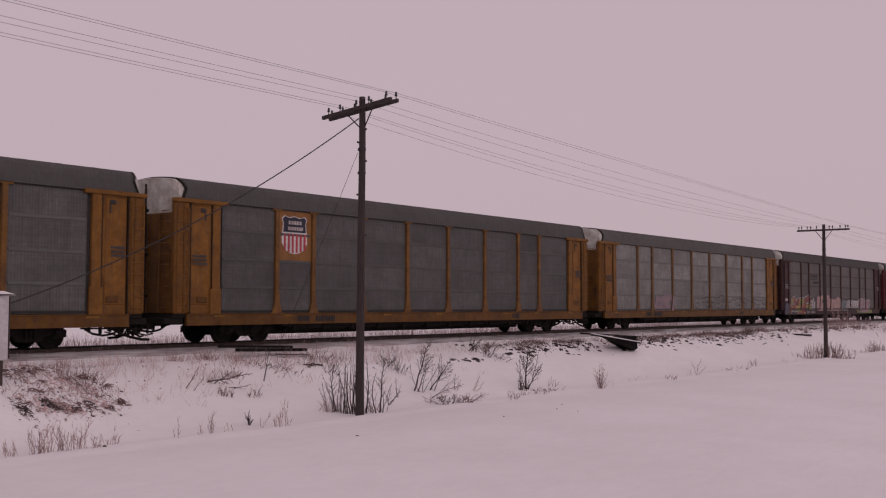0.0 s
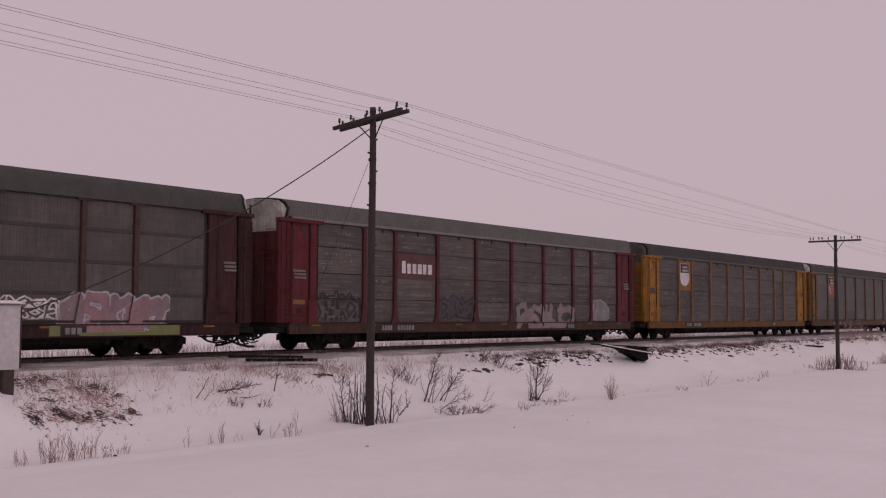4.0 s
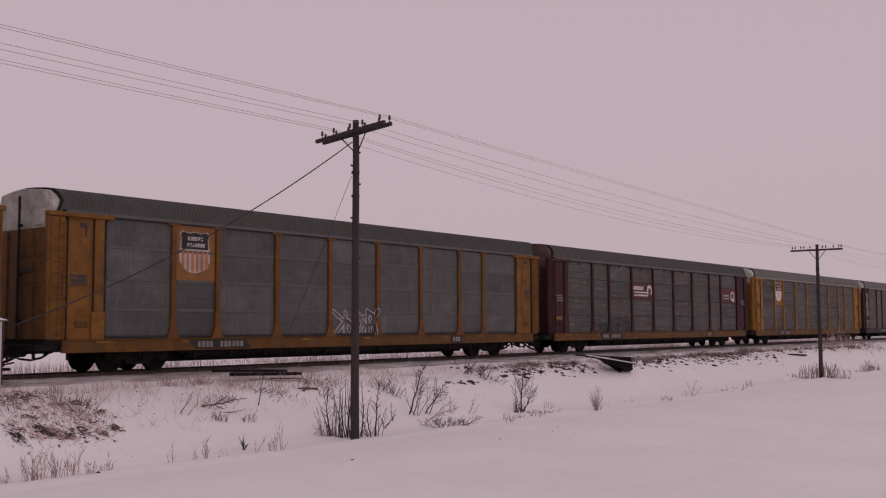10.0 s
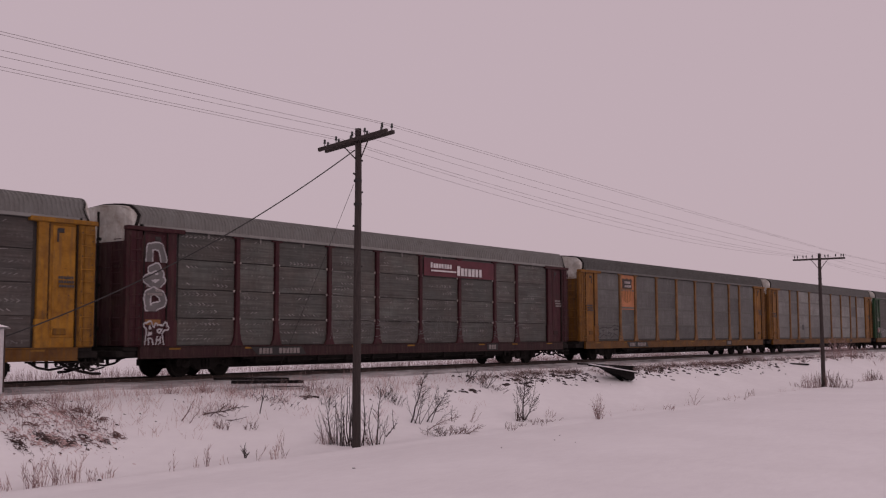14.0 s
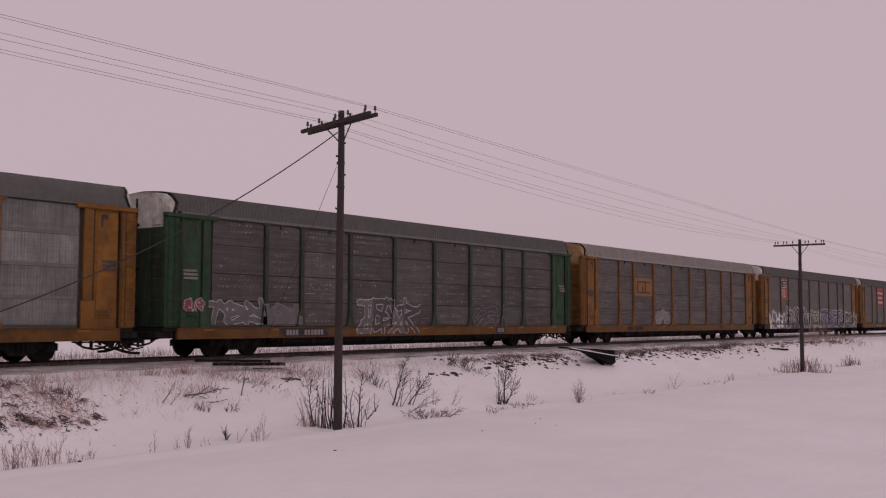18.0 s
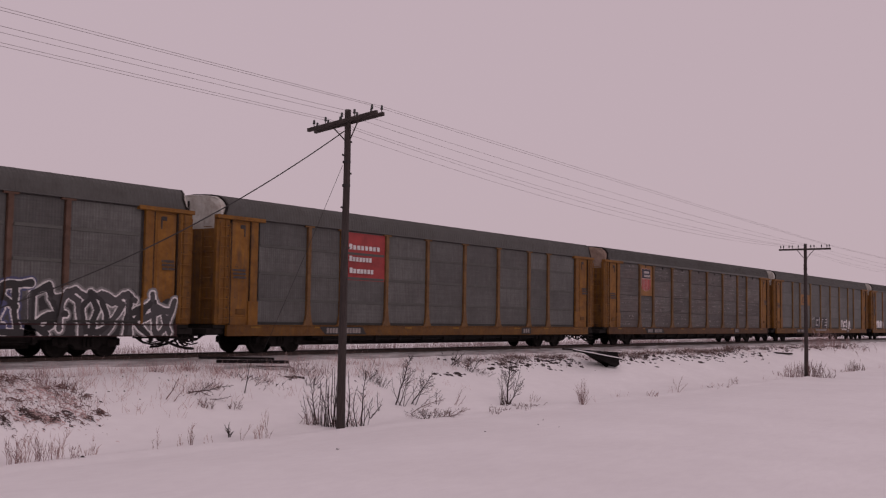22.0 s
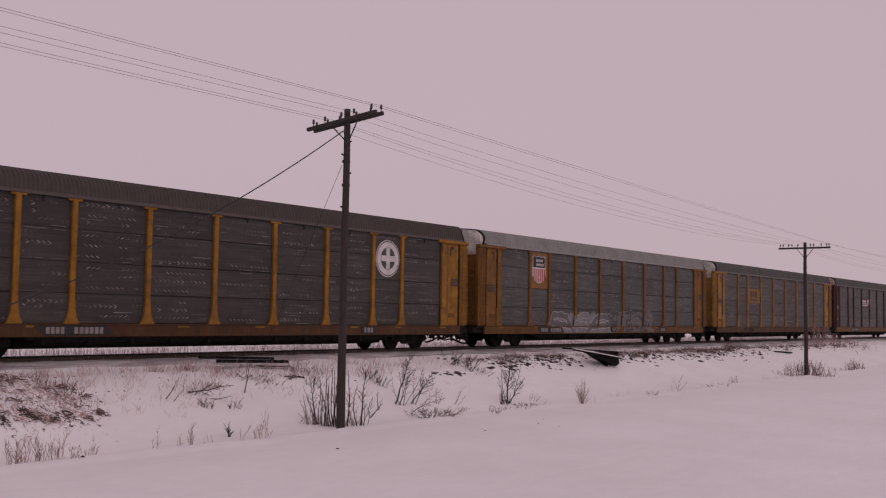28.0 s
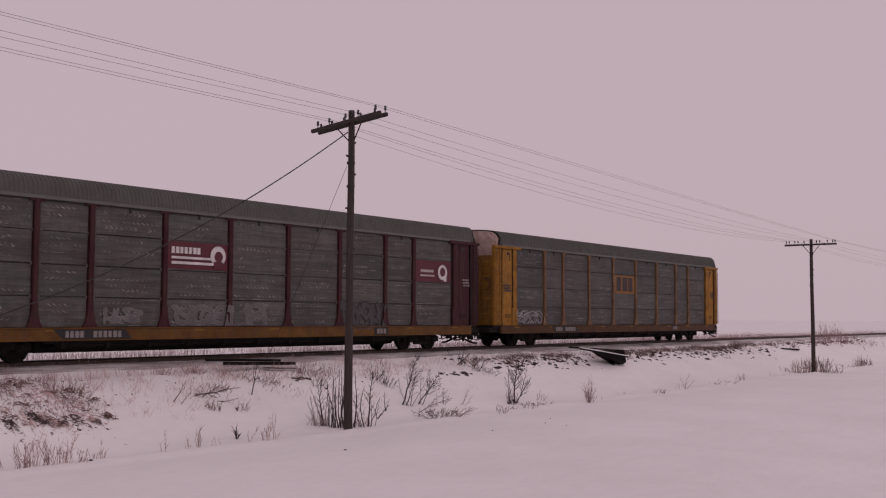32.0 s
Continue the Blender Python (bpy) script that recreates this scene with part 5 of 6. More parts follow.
spray(train[20], -7.2, -3.3, 1.05, 2.1, ["charcoal", "teal"], "black", 202, 5, fat=0.17)
spray(train[20], -12.9, -12.3, 2.4, 4.3, None, "black", 203, 2, fat=0.03, edge=0.06)
spray(train[22], -7.0, -0.4, 0.68, 1.95, ["ash", "ash2"], "silver", 221, 3, base="ash2", fat=0.24, edge=0.035, plain=True, one=3)
spray(train[22], -0.3, 5.4, 0.72, 2.15, ["charcoal", "ash"], "ash2", 222, 6, fat=0.15, edge=0.04)
spray(train[24], -6.7, -5.2, 1.15, 1.75, ["ash"], "ash2", 240, 2, fat=0.07, edge=0.02)
spray(train[24], -3.95, 0.15, 1.1, 1.95, ["ash"], "ash2", 241, 5, fat=0.11, edge=0.02)
spray(train[24], 4.4, 7.0, 0.95, 2.1, ["charcoal"], "black", 242, 3, fat=0.13)
spray(train[25], -11.6, -9.3, 1.15, 1.8, None, "silver", 251, 4, fat=0.06, edge=0.04)

# ---- line poles, wires ----
POLE_Y, BASE_Z = 20.6, -1.9
PINS = (-1.29, -1.17, -0.89, -0.50, -0.33, 0.0, 0.33, 0.65, 0.82, 1.12, 1.27)


def pin_at(x, dbl, tilt, shift, reach, j):
    """Foot of a pin on the cross-arm, in the pole's space."""
    py = PINS[j] * reach
    return (-0.15 if not dbl or j % 2 else 0.15, shift + py * math.cos(radians(tilt)), py * math.sin(radians(tilt)))


def wood_pole(x, top, double, tilt, shift, reach):
    pole = thing("telegraph_pole", "weathered wooden telegraph pole with a pin cross-arm", "utility pole", "poles along the line", at=(x, POLE_Y, BASE_Z))
    h = top - BASE_Z
    bm = bmesh.new()
    pts, rad = [], []
    for i in range(15):
        u = i / 14
        pts.append((0.05 * noise.noise((u * 2, x, 0)), 0.05 * noise.noise((u * 2, x, 5)), -0.4 + (h + 0.4) * u))
        rad.append(0.132 - 0.040 * u + 0.008 * noise.noise((u * 14, x, 2)))
    part("shaft", tube(bm, pts, rad, 12), M_POLE, pole)
    az = h - 0.36
    arms = ((-0.15, 0.15) if double else (-0.15,))
    for ax in arms:
        bm = box(bmesh.new(), ax - 0.05, ax + 0.05, -1.37 * reach, 1.37 * reach, -0.055, 0.055, 0.012)
        part("cross_arm", bm, M_ARM, pole).matrix_basis = pose(0, shift, az, tilt)
    for s in (-1, 1):
        bm = tube(bmesh.new(), [(0.02, s * 0.50 + shift, az - 0.05 + s * 0.50 * math.sin(radians(tilt))), (0.02, s * 0.09, az - 0.55)], 0.020, 5)
        part("brace", bm, M_ARM, pole)
    pin = shared("pin", lambda: mesh_of("insulator", tube(bmesh.new(), [(0, 0, 0), (0, 0, 0.07), (0, 0, 0.075), (0, 0, 0.11), (0, 0, 0.115), (0, 0, 0.185), (0, 0, 0.205)], [0.014, 0.014, 0.040, 0.044, 0.034, 0.037, 0.020], 8)))
    for j, py in enumerate(PINS):
        px, qy, qz = pin_at(x, double, tilt, shift, reach, j)
        part("insulator", pin, M_GLASS, pole, at=(px, qy, az + 0.06 + qz))
    for i, (z, turn) in enumerate(((h - 0.95, 0.4), (h - 1.35, 3.6), (h - 1.9, 0.2), (h - 2.9, 3.3), (h - 4.1, 0.5))):
        c, d = math.cos(turn - 0.92), math.sin(turn - 0.92)
        part("pole_step", tube(bmesh.new(), [(c * 0.08, d * 0.08, z - 0.02), (c * 0.15, d * 0.15, z)], 0.030, 5), M_CABLE, pole)
    for z in (h - 1.6, h - 2.3):
        part("pole_band", tube(bmesh.new(), [(0, 0, z), (0, 0, z + 0.07)], 0.122, 10), M_CABLE, pole)
    return az + BASE_Z


ARM_Z = {}
POLES = [(-19.2, 7.62, False, -2, 0, 1.0), (23.07, 7.52, True, -5.8, 0.10, 1.0), (66.1, 6.42, False, 0, 0, 1.17), (108.5, 6.3, False, 0, 0, 1.17), (151, 6.3, False, 0, 0, 1.17)]
for px, top, dbl, tl, sh, rc in POLES:
    ARM_Z[px] = wood_pole(px, top, dbl, tl, sh, rc)


def span(a, b, sag, r, name, label, mat, group="line wires", n=18, sides=4):
    pts = []
    for i in range(n + 1):
        u = i / n
        p = Vector(a).lerp(Vector(b), u)
        p.z -= sag * 4 * u * (1 - u)
        pts.append(p)
    return thing(name, label, "wire", group, data=tube(bmesh.new(), pts, r, sides), material=mat)


for j, py in enumerate(PINS):
    if j not in (0, 1, 4, 5, 7, 8, 10):
        continue
    ends = []
    for px, _, dbl, tl, sh, rc in POLES:
        ox, oy, oz = pin_at(px, dbl, tl, sh, rc, j)
        ends.append((px + ox, POLE_Y + oy, ARM_Z[px] + oz + 0.23))
    for n_, (a_, b_) in enumerate(zip(ends, ends[1:])):
        if j == 10 and n_ != 1:
            continue
        span(a_, b_, 0.10 + 0.02 * (j % 3) if n_ == 0 else {0: 0.02, 1: 0.05, 4: 0.22, 5: 0.36, 7: 0.46, 8: 0.56, 10: 0.62}[j], 0.0048, "line_wire", "thin grey telegraph wire strung between poles", M_WIRE)
span((22.95, 20.62, 6.86), (14.1, 24.75, 1.26), 0.50, 0.017, "service_cable", "black service cable from pole to relay cabinet", M_CABLE, "pole cables", 26, 6)
span((23.0, 20.7, 5.85), (26.3, 27.45, -0.25), 0.05, 0.007, "guy_wire", "thin dark guy wire from pole to bank", M_CABLE, "pole cables", 8, 5)

# ---- relay cabinet ----


def relay_cabinet():
    cx, cy = 13.36, 24.72
    z = ground_z(cx, cy) + 0.05
    cab = thing("relay_cabinet", "grey metal signal relay cabinet on dark footings with snow on top", "cabinet", at=(cx, cy, 0))
    bm = bmesh.new()
    part("case", box(bm, -0.85, 0.83, -0.42, 0.42, -0.02, 1.58, 0.02), M_BOX, cab)
    bm = bmesh.new()
    a = [bm.verts.new(p) for p in ((-0.95, -0.52, 1.58), (0.95, -0.52, 1.58), (0.95, 0.52, 1.58), (-0.95, 0.52, 1.58), (-0.9, -0.0, 1.66), (0.9, 0.0, 1.66))]
    for q in ((0, 1, 5, 4), (2, 3, 4, 5), (1, 2, 5), (3, 0, 4), (3, 2, 1, 0)):
        bm.faces.new([a[i] for i in q])
    part("lid", bm, M_BOX, cab)
    bm = bmesh.new()
    a = [bm.verts.new(p) for p in ((-0.92, -0.5, 1.61), (0.92, -0.5, 1.61), (0.92, 0.5, 1.61), (-0.92, 0.5, 1.61), (-0.86, -0.1, 1.69), (0.86, -0.1, 1.69), (0.86, 0.1, 1.69), (-0.86, 0.1, 1.69))]
    for q in ((0, 1, 5, 4), (1, 2, 6, 5), (2, 3, 7, 6), (3, 0, 4, 7), (4, 5, 6, 7)):
        bm.faces.new([a[i] for i in q])
    part("snow_cap", bm, M_SNOW, cab, "thin snow on the lid")
    for x in (-0.84, 0.0, 0.84):
        part("door_seam", box(bmesh.new(), x - 0.012, x + 0.012, -0.432, -0.40, 0.02, 1.54), M_CONC, cab)
    part("handle", box(bmesh.new(), 0.10, 0.14, -0.47, -0.42, 0.6, 0.85, 0.01), M_CABLE, cab)
    for x in (-0.58, 0.58):
        part("footing", box(bmesh.new(), x - 0.15, x + 0.15, -0.38, 0.38, z - 0.5, -0.02, 0.02), M_CONC, cab)
    part("conduit", tube(bmesh.new(), [(0.2, -0.1, -0.1), (0.22, -0.12, z - 0.2)], 0.04, 6), M_CABLE, cab)


relay_cabinet()

# ---- old ties left on the bank ----


def timber(name, label, a, b, w, hgt, roll=0):
    a, b = Vector(a), Vector(b)
    d = b - a
    bm = box(bmesh.new(), 0, d.length, -w / 2, w / 2, 0, hgt, 0.015)
    for v in bm.verts:
        v.co.z += 0.012 * noise.noise(v.co * 1.7)
    ob = thing(name, label, "timber", "old timbers on the bank", data=bm, material=M_OLD)
    ob.rotation_euler = (radians(roll), -math.atan2(d.z, math.hypot(d.x, d.y)), math.atan2(d.y, d.x))
    ob.location = a
    return ob


def gz(x, y):
    return ground_z(x, y) + drift(x, y)


timber("discarded_tie", "dark discarded railway tie lying in snow", (23.2, 26.98, -0.06), (26.5, 26.95, -0.17), 0.18, 0.08)
timber("discarded_tie", "dark discarded railway tie lying in snow", (23.75, 26.72, -0.20), (26.97, 26.70, -0.30), 0.20, 0.11)
timber("discarded_tie", "half-buried discarded railway tie", (25.3, 26.5, -0.35), (26.7, 26.4, -0.42), 0.16, 0.03)
timber("discarded_tie", "dark plank propped on the snowy bank", (43.39, 24.86, 0.015), (48.12, 24.36, -0.239), 0.16, 0.07)
timber("discarded_tie", "dark plank propped on the snowy bank", (43.78, 24.52, -0.054), (48.02, 24.18, -0.551), 0.12, 0.06)
timber("discarded_tie", "dark plank lying down the snowy bank", (48.37, 26.12, gz(48.37, 26.12) + 0.03), (47.16, 24.52, gz(47.16, 24.52) + 0.03), 0.15, 0.09)
timber("discarded_tie", "short dark board on the far bank", (74.2, 25.3, -0.70), (76.4, 24.9, -0.80), 0.3, 0.10)


def broken_culvert():
    """A dark splintered timber wedge standing out of the bank under the planks."""
    bm = bmesh.new()
    f = [(45.73, 24.47, -0.258), (48.16, 24.42, -0.219), (48.16, 24.33, -0.785), (47.68, 24.28, -0.892)]
    a = [bm.verts.new(p) for p in f]
    b = [bm.verts.new((x + 0.3, y + 0.75, z + 0.05)) for x, y, z in f]
    bm.faces.new(a)
    bm.faces.new(b[::-1])
    for k in range(4):
        bm.faces.new((a[k], b[k], b[(k + 1) % 4], a[(k + 1) % 4]))
    thing("broken_timber", "dark splintered timber wedge in the snowy bank", "timber", "old timbers on the bank", data=bm, material=M_OLD)


broken_culvert()
snow_strip = box(bmesh.new(), 0, 4.2, -0.09, 0.09, 0, 0.035, 0.012)
strip = thing("plank_snow", "strip of snow lying on a propped plank", "snow", data=snow_strip, material=M_SNOW)
strip.location, strip.rotation_euler = (43.83, 24.51, 0.010), (0, math.atan2(0.51, 4.35), math.atan2(-0.35, 4.35))

# ---- shrubs and dead grass ----


def twigs(verts, faces, p, d, length, r, depth, rng, kinks=4, spread=0.6, droop=0.0):
    pts, rad = [Vector(p)], [r]
    d = Vector(d).normalized()
    for i in range(kinks):
        d = (d + Vector((rng.gauss(0, 0.10), rng.gauss(0, 0.10), rng.gauss(0.03, 0.06) - droop))).normalized()
        pts.append(pts[-1] + d * length / kinks)
        rad.append(r * (1 - 0.75 * (i + 1) / kinks))
    n0 = len(verts)
    for q, rr in zip(pts, rad):
        u = d.cross(Vector((0.31, 0.9, 0.2))).normalized()
        v = d.cross(u)
        for k in range(3):
            a = 2.094 * k
            verts.append(q + (u * math.cos(a) + v * math.sin(a)) * rr)
    for i in range(len(pts) - 1):
        for k in range(3):
            a, b = n0 + 3 * i + k, n0 + 3 * i + (k + 1) % 3
            faces.append((a, b, b + 3, a + 3))
    if depth > 0:
        for _ in range(rng.randrange(4, 8) if depth > 1 else rng.randrange(3, 6)):
            i = rng.randrange(1, len(pts))
            nd = d + Vector((rng.uniform(-1, 1), rng.uniform(-1, 1), rng.uniform(-0.1, 0.8))) * spread
            twigs(verts, faces, pts[i], nd, length * rng.uniform(0.3, 0.55), max(rad[i] * 0.72, 0.0062), depth - 1, rng, 3, spread, droop)


def shrub(name, label, x, y, stems, seed, mat=M_TWIG, category="shrub", kind="", group=""):
    """stems: (offset x, offset y, lean x, lean y, height, radius, branching)."""
    rng = random.Random(seed)
    verts, faces = [], []
    for ox, oy, lx, ly, hgt, r, depth in stems:
        twigs(verts, faces, (x + ox, y + oy, gz(x + ox, y + oy) - 0.05), (lx, ly, 1), hgt, r, depth, rng, 5 if depth > 2 else 4, 0.9 if depth > 2 else 0.6)
    me = bpy.data.meshes.new(name)
    me.from_pydata([tuple(v) for v in verts], [], faces)
    me.materials.append(mat)
    return tagged(new(name, me), label, category, group, kind)


def stems(n, w, d, h0, h1, r, depth, seed, lean=0.15, bias=(0, 0)):
    q = random.Random(seed)
    return [(q.gauss(0, w), q.gauss(0, d), bias[0] + q.gauss(0, lean), bias[1] + q.gauss(0, lean), q.uniform(h0, h1), r * q.uniform(0.7, 1.2), depth) for _ in range(n)]


# to fit the camera's view, sideways runs across it (+0.6, -0.8), away along it (+0.8, +0.6)
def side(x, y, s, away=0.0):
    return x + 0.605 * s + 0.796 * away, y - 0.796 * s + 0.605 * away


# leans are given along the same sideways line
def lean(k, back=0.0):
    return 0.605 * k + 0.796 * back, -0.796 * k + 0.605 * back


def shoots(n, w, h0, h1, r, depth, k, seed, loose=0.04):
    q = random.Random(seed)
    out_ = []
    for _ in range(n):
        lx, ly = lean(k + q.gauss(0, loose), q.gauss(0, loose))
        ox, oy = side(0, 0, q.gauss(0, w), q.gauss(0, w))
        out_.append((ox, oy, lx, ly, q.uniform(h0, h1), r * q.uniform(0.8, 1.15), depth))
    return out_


def limb(verts, faces, p, tip, r, rng, depth, reach, many, from_=0.3):
    """A woody shoot from p towards tip: slightly crooked, with side twigs that turn upwards and shorten towards the tip."""
    p, tip = Vector(p), Vector(tip)
    way = tip - p
    size = way.length
    across = way.cross(Vector((0.8, 0.6, 0.1))).normalized()
    deep = way.cross(across).normalized()
    bow, kinks = rng.gauss(0, 0.035) * size, 6 if depth > 1 else 4
    pts, rad = [], []
    for i in range(kinks + 1):
        u = i / kinks
        wob = 0.012 * size * (0 < u < 1)
        pts.append(p + way * u + across * (bow * 4 * u * (1 - u) + rng.gauss(0, wob)) + deep * rng.gauss(0, wob))
        rad.append(max(0.0052, 1.45 * r * (1 - 0.70 * u)))
    n0 = len(verts)
    for q, rr in zip(pts, rad):
        for k in range(3):
            verts.append(q + (across * math.cos(2.094 * k) + deep * math.sin(2.094 * k)) * rr)
    for i in range(kinks):
        for k in range(3):
            e, f = n0 + 3 * i + k, n0 + 3 * i + (k + 1) % 3
            faces.append((e, f, f + 3, e + 3))
    if depth < 1:
        return
    for j in range(many):
        u = from_ + (0.97 - from_) * (j + rng.random()) / many
        i = min(kinks - 1, int(u * kinks))
        at = pts[i].lerp(pts[i + 1], u * kinks - i)
        turn = (1 if j % 2 else -1) * rng.uniform(0.45, 0.95)
        d = way.normalized() + across * turn + deep * rng.uniform(-0.6, 0.6) + Vector((0, 0, 0.15))
        long_ = size * reach * (1.08 - u) * rng.uniform(0.6, 1.3)
        limb(verts, faces, at, at + d.normalized() * long_, max(rad[i] * 0.36, 0.004), rng, depth - 1, reach * 1.15, max(3, many // 2), 0.2)


def woody(name, label, x, y, shoots_, seed, mat=M_TWIG, category="shrub", group=""):
    """shoots_: sideways place of the foot, sideways run and rise to the tip, thickness, side twigs, their reach, branching."""
    rng = random.Random(seed)
    verts, faces = [], []
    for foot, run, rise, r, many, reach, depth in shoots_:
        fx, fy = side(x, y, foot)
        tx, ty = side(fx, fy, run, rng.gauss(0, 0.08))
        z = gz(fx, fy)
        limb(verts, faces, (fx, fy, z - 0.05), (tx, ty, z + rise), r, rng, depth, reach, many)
    me = bpy.data.meshes.new(name)
    me.from_pydata([tuple(v) for v in verts], [], faces)
    me.materials.append(mat)
    return tagged(new(name, me), label, category, group)


BRUSH = "bare upright brush shoots round the pole foot"
for i_, (x_, y_, sh_) in enumerate((
        (23.09, 21.63, ((0, -0.26, 1.62, 0.012, 6, 0.22, 1), (-0.03, -0.36, 1.15, 0.009, 4, 0.2, 1))),
        (23.28, 21.72, ((0, -0.15, 1.27, 0.020, 9, 0.30, 2), (0.05, 0.02, 0.9, 0.013, 6, 0.3, 1), (-0.06, -0.3, 0.8, 0.010, 5, 0.3, 1))),
        (23.31, 21.61, ((0, -0.06, 1.15, 0.013, 6, 0.25, 1), (0.1, 0.1, 1.35, 0.012, 5, 0.2, 1))),
        (23.24, 21.23, ((0, -0.06, 1.20, 0.017, 5, 0.2, 1), (-0.05, -0.15, 0.95, 0.012, 5, 0.25, 1))),
        (23.30, 21.17, ((0, -0.18, 1.52, 0.018, 6, 0.18, 1), (0.04, -0.05, 1.3, 0.015, 4, 0.18, 1))),
        (23.35, 21.12, ((0, -0.08, 1.73, 0.017, 6, 0.16, 1), (0.04, -0.02, 1.5, 0.013, 4, 0.16, 1))),
        (23.39, 21.07, ((0, -0.07, 1.75, 0.017, 5, 0.16, 1), (0.03, 0.05, 1.62, 0.012, 4, 0.15, 1))),
        (23.76, 20.96, ((0, 0.0, 1.65, 0.019, 8, 0.24, 1), (-0.06, 0.10, 1.1, 0.011, 5, 0.25, 1))),
        (23.36, 20.22, ((0, -0.02, 1.18, 0.017, 7, 0.30, 1), (-0.08, -0.22, 0.95, 0.010, 5, 0.3, 1))),
        (23.59, 20.27, ((0, 0.10, 1.62, 0.021, 10, 0.26, 2), (0.05, 0.28, 0.85, 0.011, 5, 0.3, 1))),
        (22.95, 21.85, ((0, -0.12, 0.85, 0.011, 6, 0.3, 1), (0.08, -0.3, 0.7, 0.008, 5, 0.3, 1))),
        (23.15, 21.42, ((0, -0.10, 1.45, 0.012, 6, 0.22, 1), (0.06, 0.06, 1.0, 0.010, 6, 0.3, 1))),
        (23.2, 21.3, ((0, -0.2, 1.25, 0.011, 6, 0.24, 1), (-0.05, 0.02, 1.4, 0.012, 5, 0.2, 1))),
        (24.1, 20.6, ((0, -0.06, 1.0, 0.009, 6, 0.3, 1), (0.1, 0.14, 0.8, 0.008, 5, 0.3, 1))),
        (25.84, 21.86, ((0, 0.38, 0.45, 0.019, 5, 0.3, 1), (0.05, -0.1, 0.35, 0.010, 5, 0.5, 1))),
        (26.81, 22.29, ((0, -0.06, 0.63, 0.013, 5, 0.3, 1), (0.0, 0.12, 0.4, 0.008, 4, 0.3, 1))))):
    woody("pole_brush", BRUSH, x_, y_, sh_, 300 + i_, group="brush by the poles")
for i_, (x_, y_, n_) in enumerate(((22.85, 21.75, 9), (23.15, 21.6, 10), (23.4, 21.25, 9), (24.0, 20.95, 9), (24.3, 21.1, 8))):
    q_ = random.Random(500 + i_)
    woody("low_brush", "low pale brush tangled round the pole foot", x_, y_, [(q_.gauss(0, 0.16), q_.gauss(0, 0.16), q_.uniform(0.15, 0.5), 0.007, 4, 0.4, 1) for _ in range(n_)], 90 + i_, M_STALK if i_ in (0, 3) else M_WEED, group="brush by the poles")
woody("bare_sapling", "bare leaning sapling with forked twigs", 28.29, 22.79, [(0, 0.56, 1.70, 0.026, 15, 0.50, 2), (0.12, 0.30, 0.95, 0.018, 8, 0.4, 1), (0.28, 0.03, 1.66, 0.011, 9, 0.30, 1), (0.25, -0.38, 1.0, 0.009, 7, 0.32, 1), (0.3, 0.62, 1.35, 0.009, 7, 0.3, 1)], 11, group="bare saplings")
woody("bare_sapling", "bare leaning sapling with forked twigs", 28.98, 22.65, [(0, 0.78, 1.10, 0.021, 13, 0.52, 2), (0.15, 0.26, 1.25, 0.014, 11, 0.40, 1), (0.1, 0.0, 0.8, 0.008, 6, 0.35, 1), (0.3, 0.75, 0.55, 0.008, 6, 0.35, 1)], 12, group="bare saplings")
woody("bare_sapling", "thin bare sapling on the bank foot", 30.12, 22.39, [(0, 0.02, 0.58, 0.011, 6, 0.35, 1), (0.05, 0.16, 0.4, 0.008, 4, 0.35, 1)], 18, group="bare saplings")
woody("bare_sapling", "thin bare sapling on the bank foot", 30.92, 22.22, [(0, 0.30, 0.55, 0.010, 6, 0.3, 1), (0.06, 0.12, 0.5, 0.008, 5, 0.3, 1), (0.12, 0.33, 0.36, 0.007, 4, 0.3, 1)], 23, M_STALK, group="bare saplings")
woody("fallen_branch", "fallen bare branch arched across the snow", 28.23, 22.03, [(0, 1.15, 0.46, 0.014, 10, 0.34, 2), (0.05, 0.55, 0.10, 0.009, 6, 0.4, 1)], 13, M_WEED, "branch")
q_ = random.Random(520)
for i_, (x_, y_) in enumerate(((27.55, 21.05), (27.65, 20.75), (27.75, 20.45), (27.88, 20.2))):
    woody("brush_heap", "low heap of dead twigs half under snow", x_, y_, [(q_.gauss(0, 0.14), q_.gauss(0, 0.28), q_.uniform(0.08, 0.36), 0.007, 5, 0.5, 1) for _ in range(9)], 190 + i_, M_TWIG if i_ == 1 else M_WEED, "brush", "brush heaps")
woody("bare_sapling", "forked bare shrub with a twiggy crown", 33.74, 21.72, [(0, 0.13, 1.68, 0.030, 18, 0.46, 2), (0.03, 0.60, 1.0, 0.017, 11, 0.42, 2), (0.06, 0.42, 1.45, 0.013, 8, 0.32, 1), (-0.03, -0.18, 1.42, 0.013, 8, 0.32, 1), (-0.12, -0.26, 1.0, 0.010, 6, 0.3, 1)], 14, group="bare saplings")
woody("weed_tuft", "brown weed tuft at the foot of a bare shrub", 33.38, 21.66, [(q_.gauss(0, 0.07), q_.gauss(-0.03, 0.12), q_.uniform(0.2, 0.62), 0.012, 4, 0.3, 1) for _ in range(12)], 24, M_DARKWEED, "weeds", "dry weed tufts")
